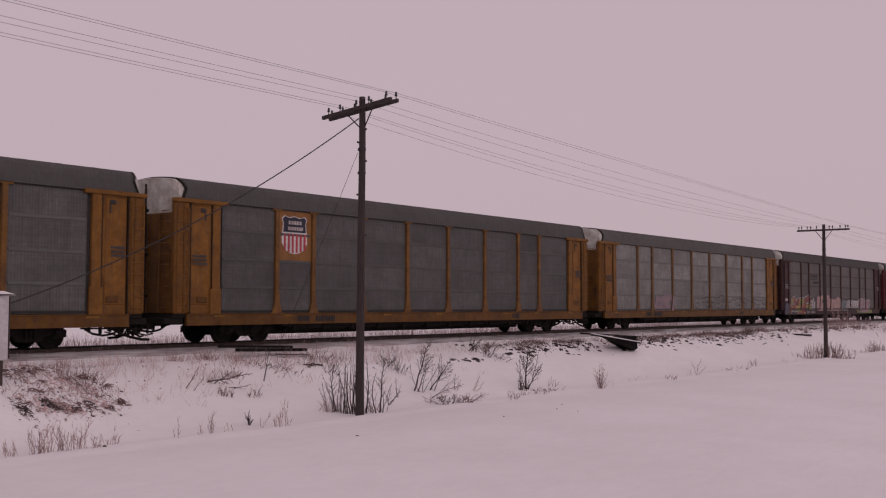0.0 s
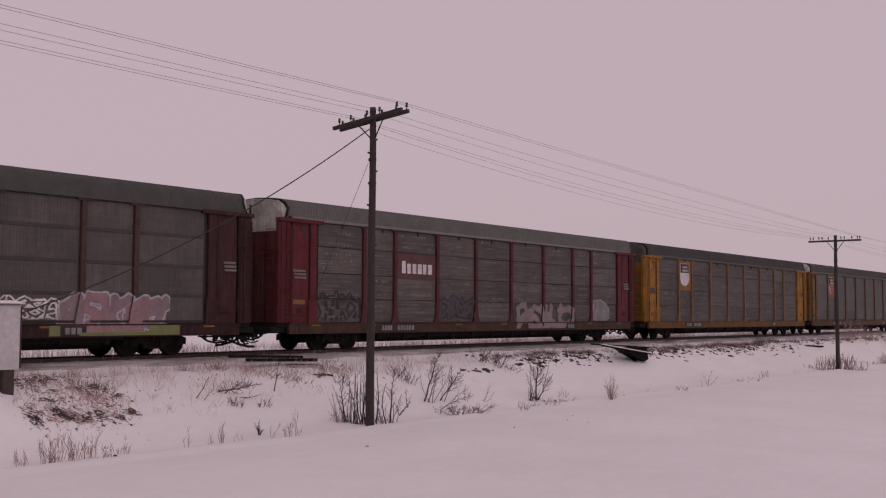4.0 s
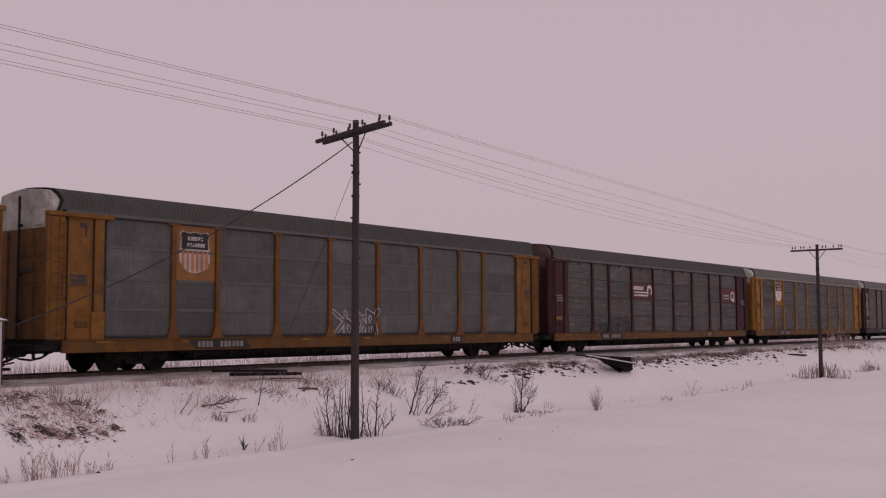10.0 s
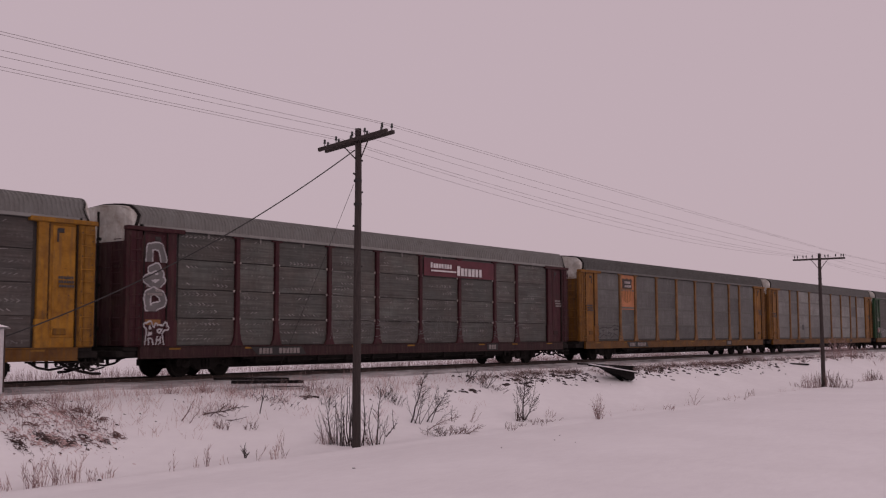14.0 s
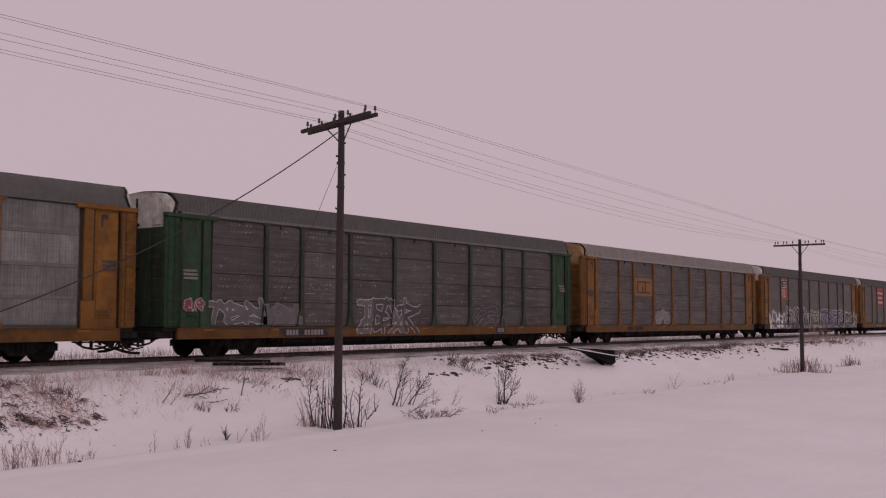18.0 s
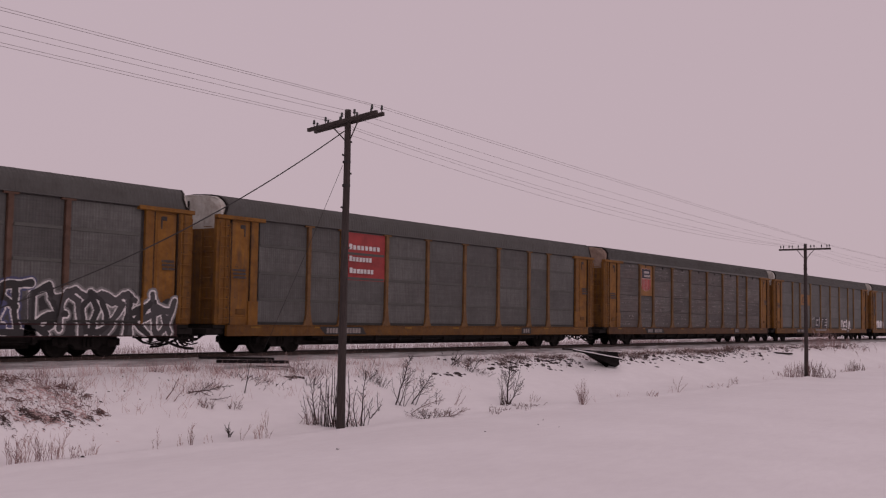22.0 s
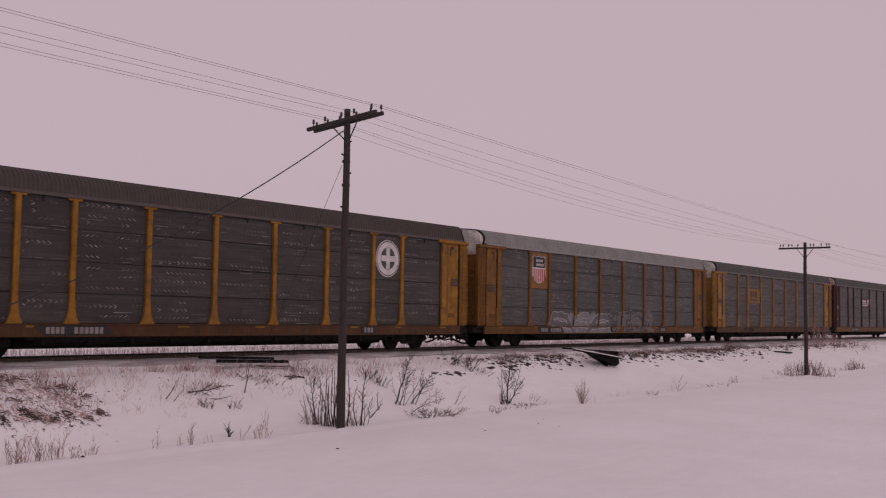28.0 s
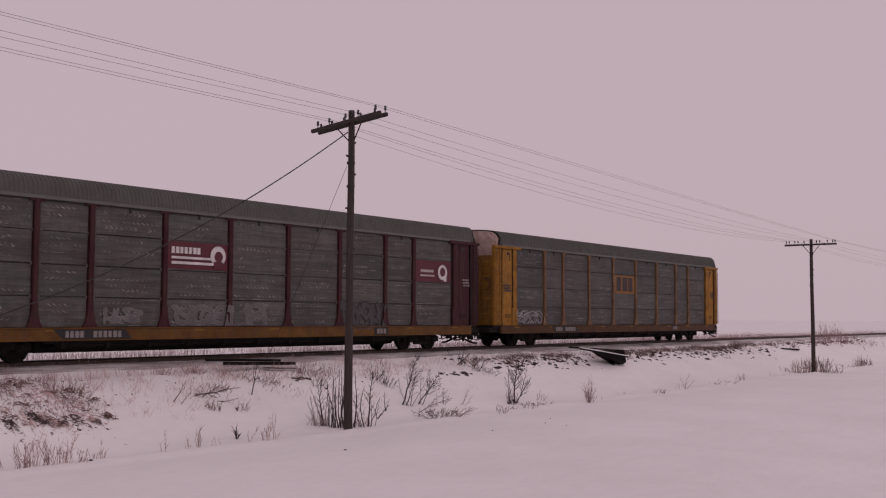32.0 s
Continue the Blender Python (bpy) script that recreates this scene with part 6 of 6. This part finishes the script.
for i_, (x_, y_, n_, h_) in enumerate(((33.9, 21.2, 10, 0.16), (34.6, 21.0, 8, 0.12), (32.3, 20.9, 8, 0.18), (35.6, 21.6, 5, 0.42), (42.4, 19.9, 6, 0.26), (42.8, 19.85, 5, 0.2), (49.8, 20.1, 6, 0.14), (51.5, 20.2, 6, 0.16), (54.0, 20.6, 8, 0.5))):
    woody("weed_tuft", "sparse dry weed stems at the field edge", x_, y_, [(q_.gauss(0, 0.16), q_.gauss(0, 0.14), h_ * q_.uniform(0.5, 1.0), 0.009, 3, 0.35, 1) for _ in range(n_)], 700 + i_, M_WEED if i_ < 3 else M_STALK, "weeds", "dry weed tufts")
woody("weed_tuft", "tall forked weed stems in snow", 45.31, 19.92, [(0, 0.20, 0.78, 0.011, 4, 0.3, 1), (0, -0.25, 0.6, 0.009, 3, 0.3, 1), (0.03, 0.42, 0.42, 0.010, 3, 0.3, 1), (-0.28, -0.02, 0.3, 0.008, 2, 0.3, 1)], 25, M_STALK, "weeds", "dry weed tufts")
woody("bare_stick", "thin dead stick leaning on the bank", 35.68, 25.85, [(0, 0.57, 0.50, 0.022, 5, 0.4, 1), (0.1, 0.62, 0.3, 0.010, 3, 0.3, 1)], 26, category="stick")
woody("bare_stick", "thin dead stick leaning on the bank", 36.14, 25.46, [(0, 0.52, 0.47, 0.018, 6, 0.4, 1), (0.12, 0.1, 0.4, 0.009, 4, 0.4, 1)], 27, M_STALK, "stick")
woody("fallen_branch", "dark fallen branch lying along the bank", 20.64, 24.61, [(0, 1.42, 0.22, 0.020, 12, 0.26, 2), (0.25, 0.6, 0.36, 0.012, 6, 0.4, 1), (0.6, 0.75, 0.05, 0.014, 6, 0.3, 1)], 28, M_DARKWEED, "branch")
woody("bare_stick", "pale dead stick leaning on the bank", 19.54, 24.14, [(0, 0.40, 0.60, 0.016, 5, 0.3, 1), (0.22, 0.3, 0.35, 0.010, 4, 0.3, 1)], 29, M_WEED, "stick")
for i_, (x_, y_) in enumerate(((20.4, 23.5), (20.6, 23.4), (21.2, 23.25), (21.45, 23.2))):
    woody("weed_tuft", "small fan of brown weed stems in snow", x_, y_, [(q_.gauss(0, 0.06), q_.gauss(0, 0.16), q_.uniform(0.12, 0.32), 0.0065, 3, 0.4, 1) for _ in range(6)], 720 + i_, M_WEED, "weeds", "dry weed tufts")
for i_, (x_, y_, n_, h_) in enumerate(((30.09, 19.98, 9, 0.35), (32.43, 20.15, 9, 0.25), (29.2, 24.3, 16, 0.5), (29.25, 24.85, 16, 0.6), (35.9, 25.7, 14, 0.8), (36.05, 25.2, 14, 0.7), (26.0, 24.6, 14, 0.5))):
    shrub("twiggy_weed", "small twiggy weed standing in snow", x_, y_, shoots(n_, 0.16, h_ * 0.5, h_, 0.009, 1, 0.2, 540 + i_, 0.5), 120 + i_, M_TWIG if i_ > 1 else M_WEED, "weeds", group="twiggy weeds")
for i_, (x_, y_, n_, h_) in enumerate(((21.7, 24.85, 8, 0.40), (23.68, 25.56, 16, 0.34), (23.9, 24.92, 14, 0.34), (24.35, 24.86, 12, 0.34), (25.7, 25.35, 10, 0.40), (26.1, 25.5, 10, 0.34), (26.92, 25.94, 12, 0.50), (36.45, 24.87, 22, 0.36))):
    shrub("twig_tangle", "dark tangle of fallen twigs lying in snow", x_, y_, shoots(n_, 0.22, h_ * 0.5, h_, 0.006, 1, 0.9, 560 + i_, 1.3), 140 + i_, M_WEED if i_ in (0, 2, 5) else M_DARKWEED, "twigs", group="fallen twigs on the bank")
shrub("weed_tuft", "tuft of dry pinkish weed stems in snow", 36.48, 20.04, stems(26, 0.06, 0.06, 0.4, 0.78, 0.008, 1, 15, 0.22), 15, M_STALK, "weeds", group="dry weed tufts")
shrub("fir_seedling", "tiny dark fir seedling in snow", 19.5, 21.4, [(0, 0, 0, 0, 0.40, 0.022, 2), (0, 0, 0.35, -0.35, 0.22, 0.02, 2), (0, 0, -0.35, 0.3, 0.22, 0.02, 2), (0, 0, 0.2, 0.3, 0.2, 0.02, 2)], 16, category="seedling")
shrub("broken_stick", "dark broken stick leaning out of the bank", 22.75, 24.35, [(0, 0, 1.1, 0.6, 1.25, 0.022, 1), (0.9, 0.5, 0.6, -0.5, 0.4, 0.012, 1)], 17, category="stick")
for i_, (x_, y_, n_, h_, m_) in enumerate(((65.4, 21.3, 16, 0.85, M_STALK), (65.9, 21.1, 18, 0.95, M_STALK), (66.3, 20.85, 16, 0.9, M_WEED), (65.9, 20.1, 22, 1.05, M_WEED), (66.2, 19.85, 18, 0.9, M_WEED), (66.5, 19.5, 9, 0.3, M_WEED), (64.9, 21.7, 8, 0.3, M_STALK), (77.6, 20.8, 18, 0.8, M_WEED), (77.8, 20.5, 14, 0.65, M_WEED), (77.3, 21.0, 9, 0.5, M_STALK), (75.8, 21.4, 6, 0.2, M_STALK))):
    woody("roadside_bush", "dry upright bush by the far pole", x_, y_, [(q_.gauss(0, 0.26), q_.gauss(0, 0.22), h_ * q_.uniform(0.45, 1.1), 0.011, 5, 0.3, 1) for _ in range(n_)], 60 + i_, m_, "bush", "bushes by the far pole")
for i_, (x_, y_, n_, w_, h_) in enumerate(((85.5, 26.0, 26, 1.3, 0.8), (88.0, 25.9, 30, 1.1, 1.2), (91.5, 25.6, 26, 1.6, 0.8), (96.0, 25.4, 26, 1.8, 0.6))):
    shrub("trackside_bush", "pale dry bush by the track", x_, y_, stems(n_, w_ * 0.5, w_ * 0.4, 0.6 * h_, h_, 0.012, 2, 70 + i_, 0.30), 80 + i_, M_STALK, "bush", group="bushes by the track")


def meadow(name, label, spots, mat, seed, depth=0, r=0.006, category="grass"):
    """Many thin stems in drifts: (x, y, count, spread along, spread across, low, high, lean)."""
    rng = random.Random(seed)
    verts, faces = [], []
    for x, y, n, sx, sy, h0, h1, lean in spots:
        for _ in range(n):
            px, py = x + rng.gauss(0, sx), y + rng.gauss(0, sy)
            twigs(verts, faces, (px, py, gz(px, py) - 0.03), (rng.gauss(0, lean), rng.gauss(0, lean), 1), rng.uniform(h0, h1), r, depth, rng, 3)
    me = bpy.data.meshes.new(name)
    me.from_pydata([tuple(v) for v in verts], [], faces)
    me.materials.append(mat)
    return tagged(new(name, me), label, category, kind="stuff")


def clump(name, label, x, y, n, h, w, mat, seed, droop=0.16, r=0.0085, depth=0, group="weed clumps", wild=1.3):
    """Blades arching out from one root, bent and broken by snow."""
    rng = random.Random(seed)
    verts, faces = [], []
    for _ in range(n):
        a = rng.uniform(0, 6.283)
        o = w * rng.random() ** 0.7
        px, py = x + o * math.cos(a) * 1.3, y + o * math.sin(a)
        a = rng.uniform(0, 6.283)
        k = rng.uniform(0.0, wild)
        twigs(verts, faces, (px, py, gz(px, py) - 0.03), (k * math.cos(a), k * math.sin(a), 1), h * rng.uniform(0.35, 1.1), r * rng.uniform(0.6, 1.5), depth, rng, 4, 0.6, droop * rng.uniform(0.2, 1.8))
    me = bpy.data.meshes.new(name)
    me.from_pydata([tuple(v) for v in verts], [], faces)
    me.materials.append(mat)
    return tagged(new(name, me), label, "weeds", group)


def leafy(name, label, spots, mat, seed):
    """Curled dead leaves and broken stalks lying through the snow, mostly slanting down to one side."""
    rng = random.Random(seed)
    verts, faces = [], []
    for x, y, size, w, d in [(x, y, size, w, d) for x, y, n, w, d, size in spots for _ in range(round(n * 1.9))]:
        gx, gy = rng.gauss(0, 1), rng.gauss(0, 1)
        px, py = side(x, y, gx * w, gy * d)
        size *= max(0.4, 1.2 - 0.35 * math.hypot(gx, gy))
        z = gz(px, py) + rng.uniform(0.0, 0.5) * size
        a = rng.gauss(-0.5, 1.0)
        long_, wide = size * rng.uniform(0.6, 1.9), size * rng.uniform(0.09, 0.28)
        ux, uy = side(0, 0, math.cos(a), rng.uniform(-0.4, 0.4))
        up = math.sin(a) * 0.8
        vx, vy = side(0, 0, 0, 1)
        n0 = len(verts)
        for k in range(4):
            t = k / 3
            bend = size * rng.uniform(0.05, 0.35) * 4 * t * (1 - t)
            c = (px + ux * long_ * (t - 0.5), py + uy * long_ * (t - 0.5), z + up * long_ * (t - 0.5) + bend)
            half = wide * (0.25 + math.sin(math.pi * min(0.95, t + 0.1)))  * 0.5
            for o, e in ((-1, 0.0), (0, -0.35), (1, 0.0)):
                verts.append((c[0] + vx * half * o * 0.7, c[1] + vy * half * o * 0.7, c[2] + half * o * 0.8 + half * e))
        for k in range(3):
            for m in range(2):
                q = n0 + 3 * k + m
                faces.append((q, q + 1, q + 4, q + 3))
    me = bpy.data.meshes.new(name)
    me.from_pydata(verts, [], faces)
    me.materials.append(mat)
    return tagged(new(name, me), label, "weeds", kind="stuff")


# broken weeds on the bank by the cabinet: dense dark hearts and looser red-brown leaves round them
leafy("weed_litter", "dark brown weeds bent under snow", ((14.84, 23.14, 26, 0.08, 0.10, 0.14), (15.27, 23.10, 26, 0.09, 0.10, 0.14), (16.50, 23.39, 18, 0.10, 0.08, 0.13), (15.99, 23.57, 16, 0.14, 0.10, 0.13), (14.76, 23.43, 30, 0.17, 0.16, 0.15), (13.83, 22.99, 24, 0.15, 0.12, 0.14), (13.82, 22.80, 12, 0.12, 0.08, 0.12)), M_DARKWEED, 600)
leafy("weed_litter", "red-brown weeds bent under snow", ((17.02, 23.64, 22, 0.15, 0.12, 0.15), (15.0, 23.3, 34, 0.35, 0.18, 0.14), (15.8, 23.35, 26, 0.35, 0.14, 0.13), (14.1, 23.1, 24, 0.35, 0.16, 0.13), (17.26, 24.62, 18, 0.14, 0.14, 0.14), (16.41, 25.03, 24, 0.22, 0.16, 0.15), (15.42, 25.55, 26, 0.22, 0.16, 0.16), (14.9, 25.5, 20, 0.25, 0.16, 0.16), (15.9, 25.9, 18, 0.3, 0.16, 0.15), (15.5, 24.5, 22, 0.6, 0.3, 0.12), (13.9, 22.3, 10, 0.5, 0.2, 0.09),
                                        (14.9, 24.2, 18, 0.3, 0.2, 0.15), (16.9, 25.1, 20, 0.25, 0.18, 0.15), (16.7, 24.2, 16, 0.3, 0.2, 0.14), (14.9, 25.0, 16, 0.3, 0.2, 0.14), (16.2, 26.2, 14, 0.4, 0.15, 0.13)), M_WEED, 660)
leafy("weed_litter", "pale snow-dusted weed leaves", ((15.1, 23.2, 40, 0.5, 0.2, 0.15), (14.3, 23.3, 36, 0.5, 0.2, 0.15), (16.3, 23.6, 30, 0.4, 0.2, 0.15), (16.2, 24.9, 40, 0.5, 0.3, 0.16), (15.3, 24.6, 44, 0.6, 0.3, 0.15), (16.6, 24.4, 30, 0.4, 0.3, 0.15)), M_DUSTED, 630)
for i_, (x_, y_, n_, h_, w_, m_) in enumerate(((15.3, 23.7, 26, 0.42, 0.5, M_STALK), (14.4, 23.8, 26, 0.45, 0.5, M_STALK), (16.0, 24.2, 24, 0.5, 0.5, M_STALK), (16.6, 24.6, 22, 0.55, 0.35, M_WEED), (17.0, 25.0, 18, 0.5, 0.3, M_WEED), (14.9, 24.9, 26, 0.45, 0.6, M_STALK), (15.9, 25.4, 30, 0.5, 0.5, M_STALK), (16.9, 24.2, 16, 0.5, 0.3, M_STALK))):
    clump("dry_weed", "thin dry weed stalks poking through snow", x_, y_, n_ // 2, h_ * 0.8, w_, m_, 640 + i_, 0.06, 0.006, 1, wild=0.9)
for i_, (x_, y_, n_, h_, w_) in enumerate(((16.55, 25.5, 40, 0.5, 0.3), (17.09, 25.3, 40, 0.5, 0.3), (16.85, 26.5, 50, 0.35, 0.4), (22.4, 26.6, 60, 0.55, 0.35), (21.12, 26.6, 40, 0.45, 0.3), (21.0, 24.6, 40, 0.4, 0.35), (21.8, 24.9, 40, 0.4, 0.35), (20.5, 23.6, 14, 0.4, 0.15), (23.5, 26.2, 40, 0.4, 0.4), (25.0, 26.0, 40, 0.4, 0.4), (26.6, 25.9, 50, 0.5, 0.4), (27.6, 25.6, 40, 0.5, 0.35))):
    clump("weed_clump", "dry pinkish weed clump on the snowy bank", x_, y_, n_, h_, w_, M_STALK, 680 + i_, 0.10, 0.007, 0, wild=1.1)
for i_, (x_, y_, n_, h_, w_) in enumerate(((12.5, 21.18, 12, 0.4, 0.2), (12.94, 20.93, 16, 0.6, 0.15), (13.07, 20.75, 18, 0.75, 0.15), (13.31, 20.48, 18, 0.6, 0.14), (13.7, 20.48, 18, 0.65, 0.14), (14.0, 20.34, 10, 0.35, 0.15), (14.81, 20.85, 14, 0.45, 0.18),
                                        (16.13, 20.28, 3, 0.5, 0.08), (16.9, 20.3, 4, 0.35, 0.06), (17.4, 20.5, 9, 0.5, 0.12), (17.95, 20.5, 3, 0.3, 0.12), (18.85, 20.2, 3, 0.5, 0.05), (19.35, 20.1, 12, 0.75, 0.12), (19.6, 20.0, 4, 0.6, 0.1))):
    clump("grass_tuft", "grey-brown dead stalks standing at the field edge", x_, y_, n_, h_ * 0.78, w_, M_STALK if i_ % 2 else M_REED, 720 + i_, 0.0, 0.0052, 1, "tufts at the field edge", 0.35)
bank_ = []
q_ = random.Random(3)
for _ in range(170):
    bx = q_.uniform(13, 33)
    bank_.append((bx, q_.uniform(25.0, 27.6), q_.randrange(4, 16), 0.22, 0.14, 0.15, 0.5, 0.5))
for _ in range(150):
    bx = q_.uniform(33, 95)
    bank_.append((bx, q_.uniform(25.4, 27.6), q_.randrange(4, 14), 0.4, 0.2, 0.12, 0.42, 0.5))
for _ in range(50):
    bx = q_.uniform(17, 34)
    bank_.append((bx, q_.uniform(23.2, 25.4), q_.randrange(3, 9), 0.2, 0.14, 0.15, 0.4, 0.6))
for _ in range(26):
    bx = q_.uniform(38, 90)
    bank_.append((bx, q_.uniform(20.2, 21.4), q_.randrange(2, 8), 0.2, 0.14, 0.12, 0.4, 0.35))
meadow("bank_grass", "sparse dead grass on the snowy railway bank", bank_, M_DUSTED, 2)
rusty_ = [(x_ + q_.gauss(0, 1.0), y_ + q_.gauss(0, 0.30), 26, 0.24, 0.12, 0.10, 0.42, 0.9) for x_, y_ in 5 * ((44.5, 26.5), (46, 26.3), (62, 26.6), (63.5, 26.5), (68.5, 27.0), (71, 27.0), (73, 26.9), (41, 26.2), (57, 26.4), (86, 26), (92, 26), (39, 25.9), (42.5, 26.2), (51, 26.2), (53, 26.2), (55, 26.3), (59.5, 26.4), (61, 25.9), (63, 25.8), (65.5, 26.2), (67.5, 26.3), (52, 25.6), (49.5, 25.8), (75.5, 26.6), (79, 26.6), (82.5, 26.5))]
meadow("rusty_weeds", "low rust-brown weeds along the bank shoulder", rusty_, M_RUSTY, 4, 0, 0.009)
meadow("rusty_weeds", "dark low weeds along the bank shoulder", [(a_ + q_.gauss(0, 0.4), b_ - 0.25, int(c_ * 0.7), d_ * 0.5, e_, f_, g_ * 0.8, h_) for a_, b_, c_, d_, e_, f_, g_, h_ in rusty_], M_DARKWEED, 9, 0, 0.009)
meadow("far_grass", "dead grass along the far side of the track", [(q_.uniform(14, 130), 32 + 16 * q_.random() ** 2, 24, 0.9, 0.5, 0.15, 0.62, 0.18) for _ in range(900)], M_STALK, 6)


def clods():
    """Dirt clods and curled leaves showing through the snow."""
    rng = random.Random(8)
    verts, faces = [], []

    def lump(x, y, s):
        z = gz(x, y)
        n0 = len(verts)
        ax, st = rng.gauss(-0.9, 0.35), rng.uniform(2.0, 5.0)
        for ring, (k_, up) in enumerate(((1.0, -0.02), (0.5, s * rng.uniform(0.9, 1.9)))):
            for k in range(6):
                a = 2 * math.pi * k / 6
                u, v = math.cos(a) * s * st * k_ * rng.uniform(.6, 1.3), math.sin(a) * s * k_ * rng.uniform(.6, 1.3)
                verts.append((x + u * math.cos(ax) - v * math.sin(ax), y + u * math.sin(ax) + v * math.cos(ax), z + up + rng.uniform(-.2, .2) * s))
        for k in range(6):
            q = (k + 1) % 6
            faces.append((n0 + k, n0 + q, n0 + 6 + q, n0 + 6 + k))
        faces.append(tuple(n0 + 6 + k for k in range(6)))
    for _ in range(40):
        lump(rng.gauss(15.2, 0.7), rng.gauss(23.3, 0.25), rng.uniform(0.008, 0.022))
    for _ in range(70):
        lump(rng.uniform(14, 30), rng.uniform(24.2, 26.6), rng.uniform(0.006, 0.017))
    for x, y in ((33.8, 24.57), (34.55, 24.64), (34.75, 24.75), (25.61, 25.29), (25.98, 25.26), (37.74, 25.17), (39.6, 25.26), (33.2, 24.8)):
        for _ in range(5):
            lump(x + rng.gauss(0, 0.18), y + rng.gauss(0, 0.10), rng.uniform(0.018, 0.042))
    for _ in range(190):
        x = rng.uniform(38.5, 46)
        lump(x, 25.35 + 0.35 * noise.noise((x * 0.5, 0, 0)) + rng.gauss(0, 0.34), 0.010 + 0.034 * rng.random() ** 2.2)
    for _ in range(260):
        x = rng.uniform(48, 72)
        lump(x, 25.3 + 0.35 * noise.noise((x * 0.3, 0, 0)) + rng.gauss(0, 0.44), 0.012 + 0.036 * rng.random() ** 2.2)
    for _ in range(160):
        lump(rng.uniform(36, 100), rng.uniform(25.4, 26.9), rng.uniform(0.015, 0.05))
    for _ in range(6):
        lump(rng.uniform(11, 30), rng.uniform(16, 20.5), rng.uniform(0.006, 0.015))
    me = bpy.data.meshes.new("dirt_clods")
    me.from_pydata(verts, [], faces)
    me.materials.append(M_CLOD)
    tagged(new("dirt_clods", me), "dark dirt clods and leaves poking through the snow", "debris", kind="stuff")


clods()

# ---- movement of the train ----
LENGTH = 28.6
OFFSET = (0.0, 0.0, 0.16, 0.09, 0.18, 0.19, -0.27, -0.11, 0.12, -0.04, -0.13, -0.17, -0.05, -0.2, -0.19, -0.14, 0.08, -0.01, 0.15, -0.02, 0.25, 0.04, -0.18, 0.05, -0.13, 0.09)


def travelled(t):
    u = t / 32.0
    return 4.588 + 32 * (20.537 * u - 1.187 * u ** 2 + 4.469 * u ** 3 - 4.771 * u ** 4 + 1.7926 * u ** 5)


def motions():
    # every wheelset turns alike, so those with the same place in their truck share one set of keys
    first = {}
    for car in train:
        for ob in car.children_recursive:
            if ob.name.startswith("wheelset"):
                d = round(ob.location.x, 3)
                if d not in first:
                    walk(ob, [(n / FPS, pose(d, 0, 0.457, 0, -math.degrees((travelled(n / FPS) - travelled(0)) / 0.457), 0)) for n in range(0, 32 * FPS + 1)])
                    first[d] = ob
                else:
                    ob.rotation_mode = "QUATERNION"
                    keys = ob.animation_data_create()
                    keys.action = first[d].animation_data.action
                    keys.action_slot = first[d].animation_data.action_slot
    for k, car in enumerate(train):
        walk(car, [(t, pose(k * LENGTH + 11.82 + OFFSET[k] - travelled(t), TRACK_Y, 0)) for t in range(0, 33)])


motions()
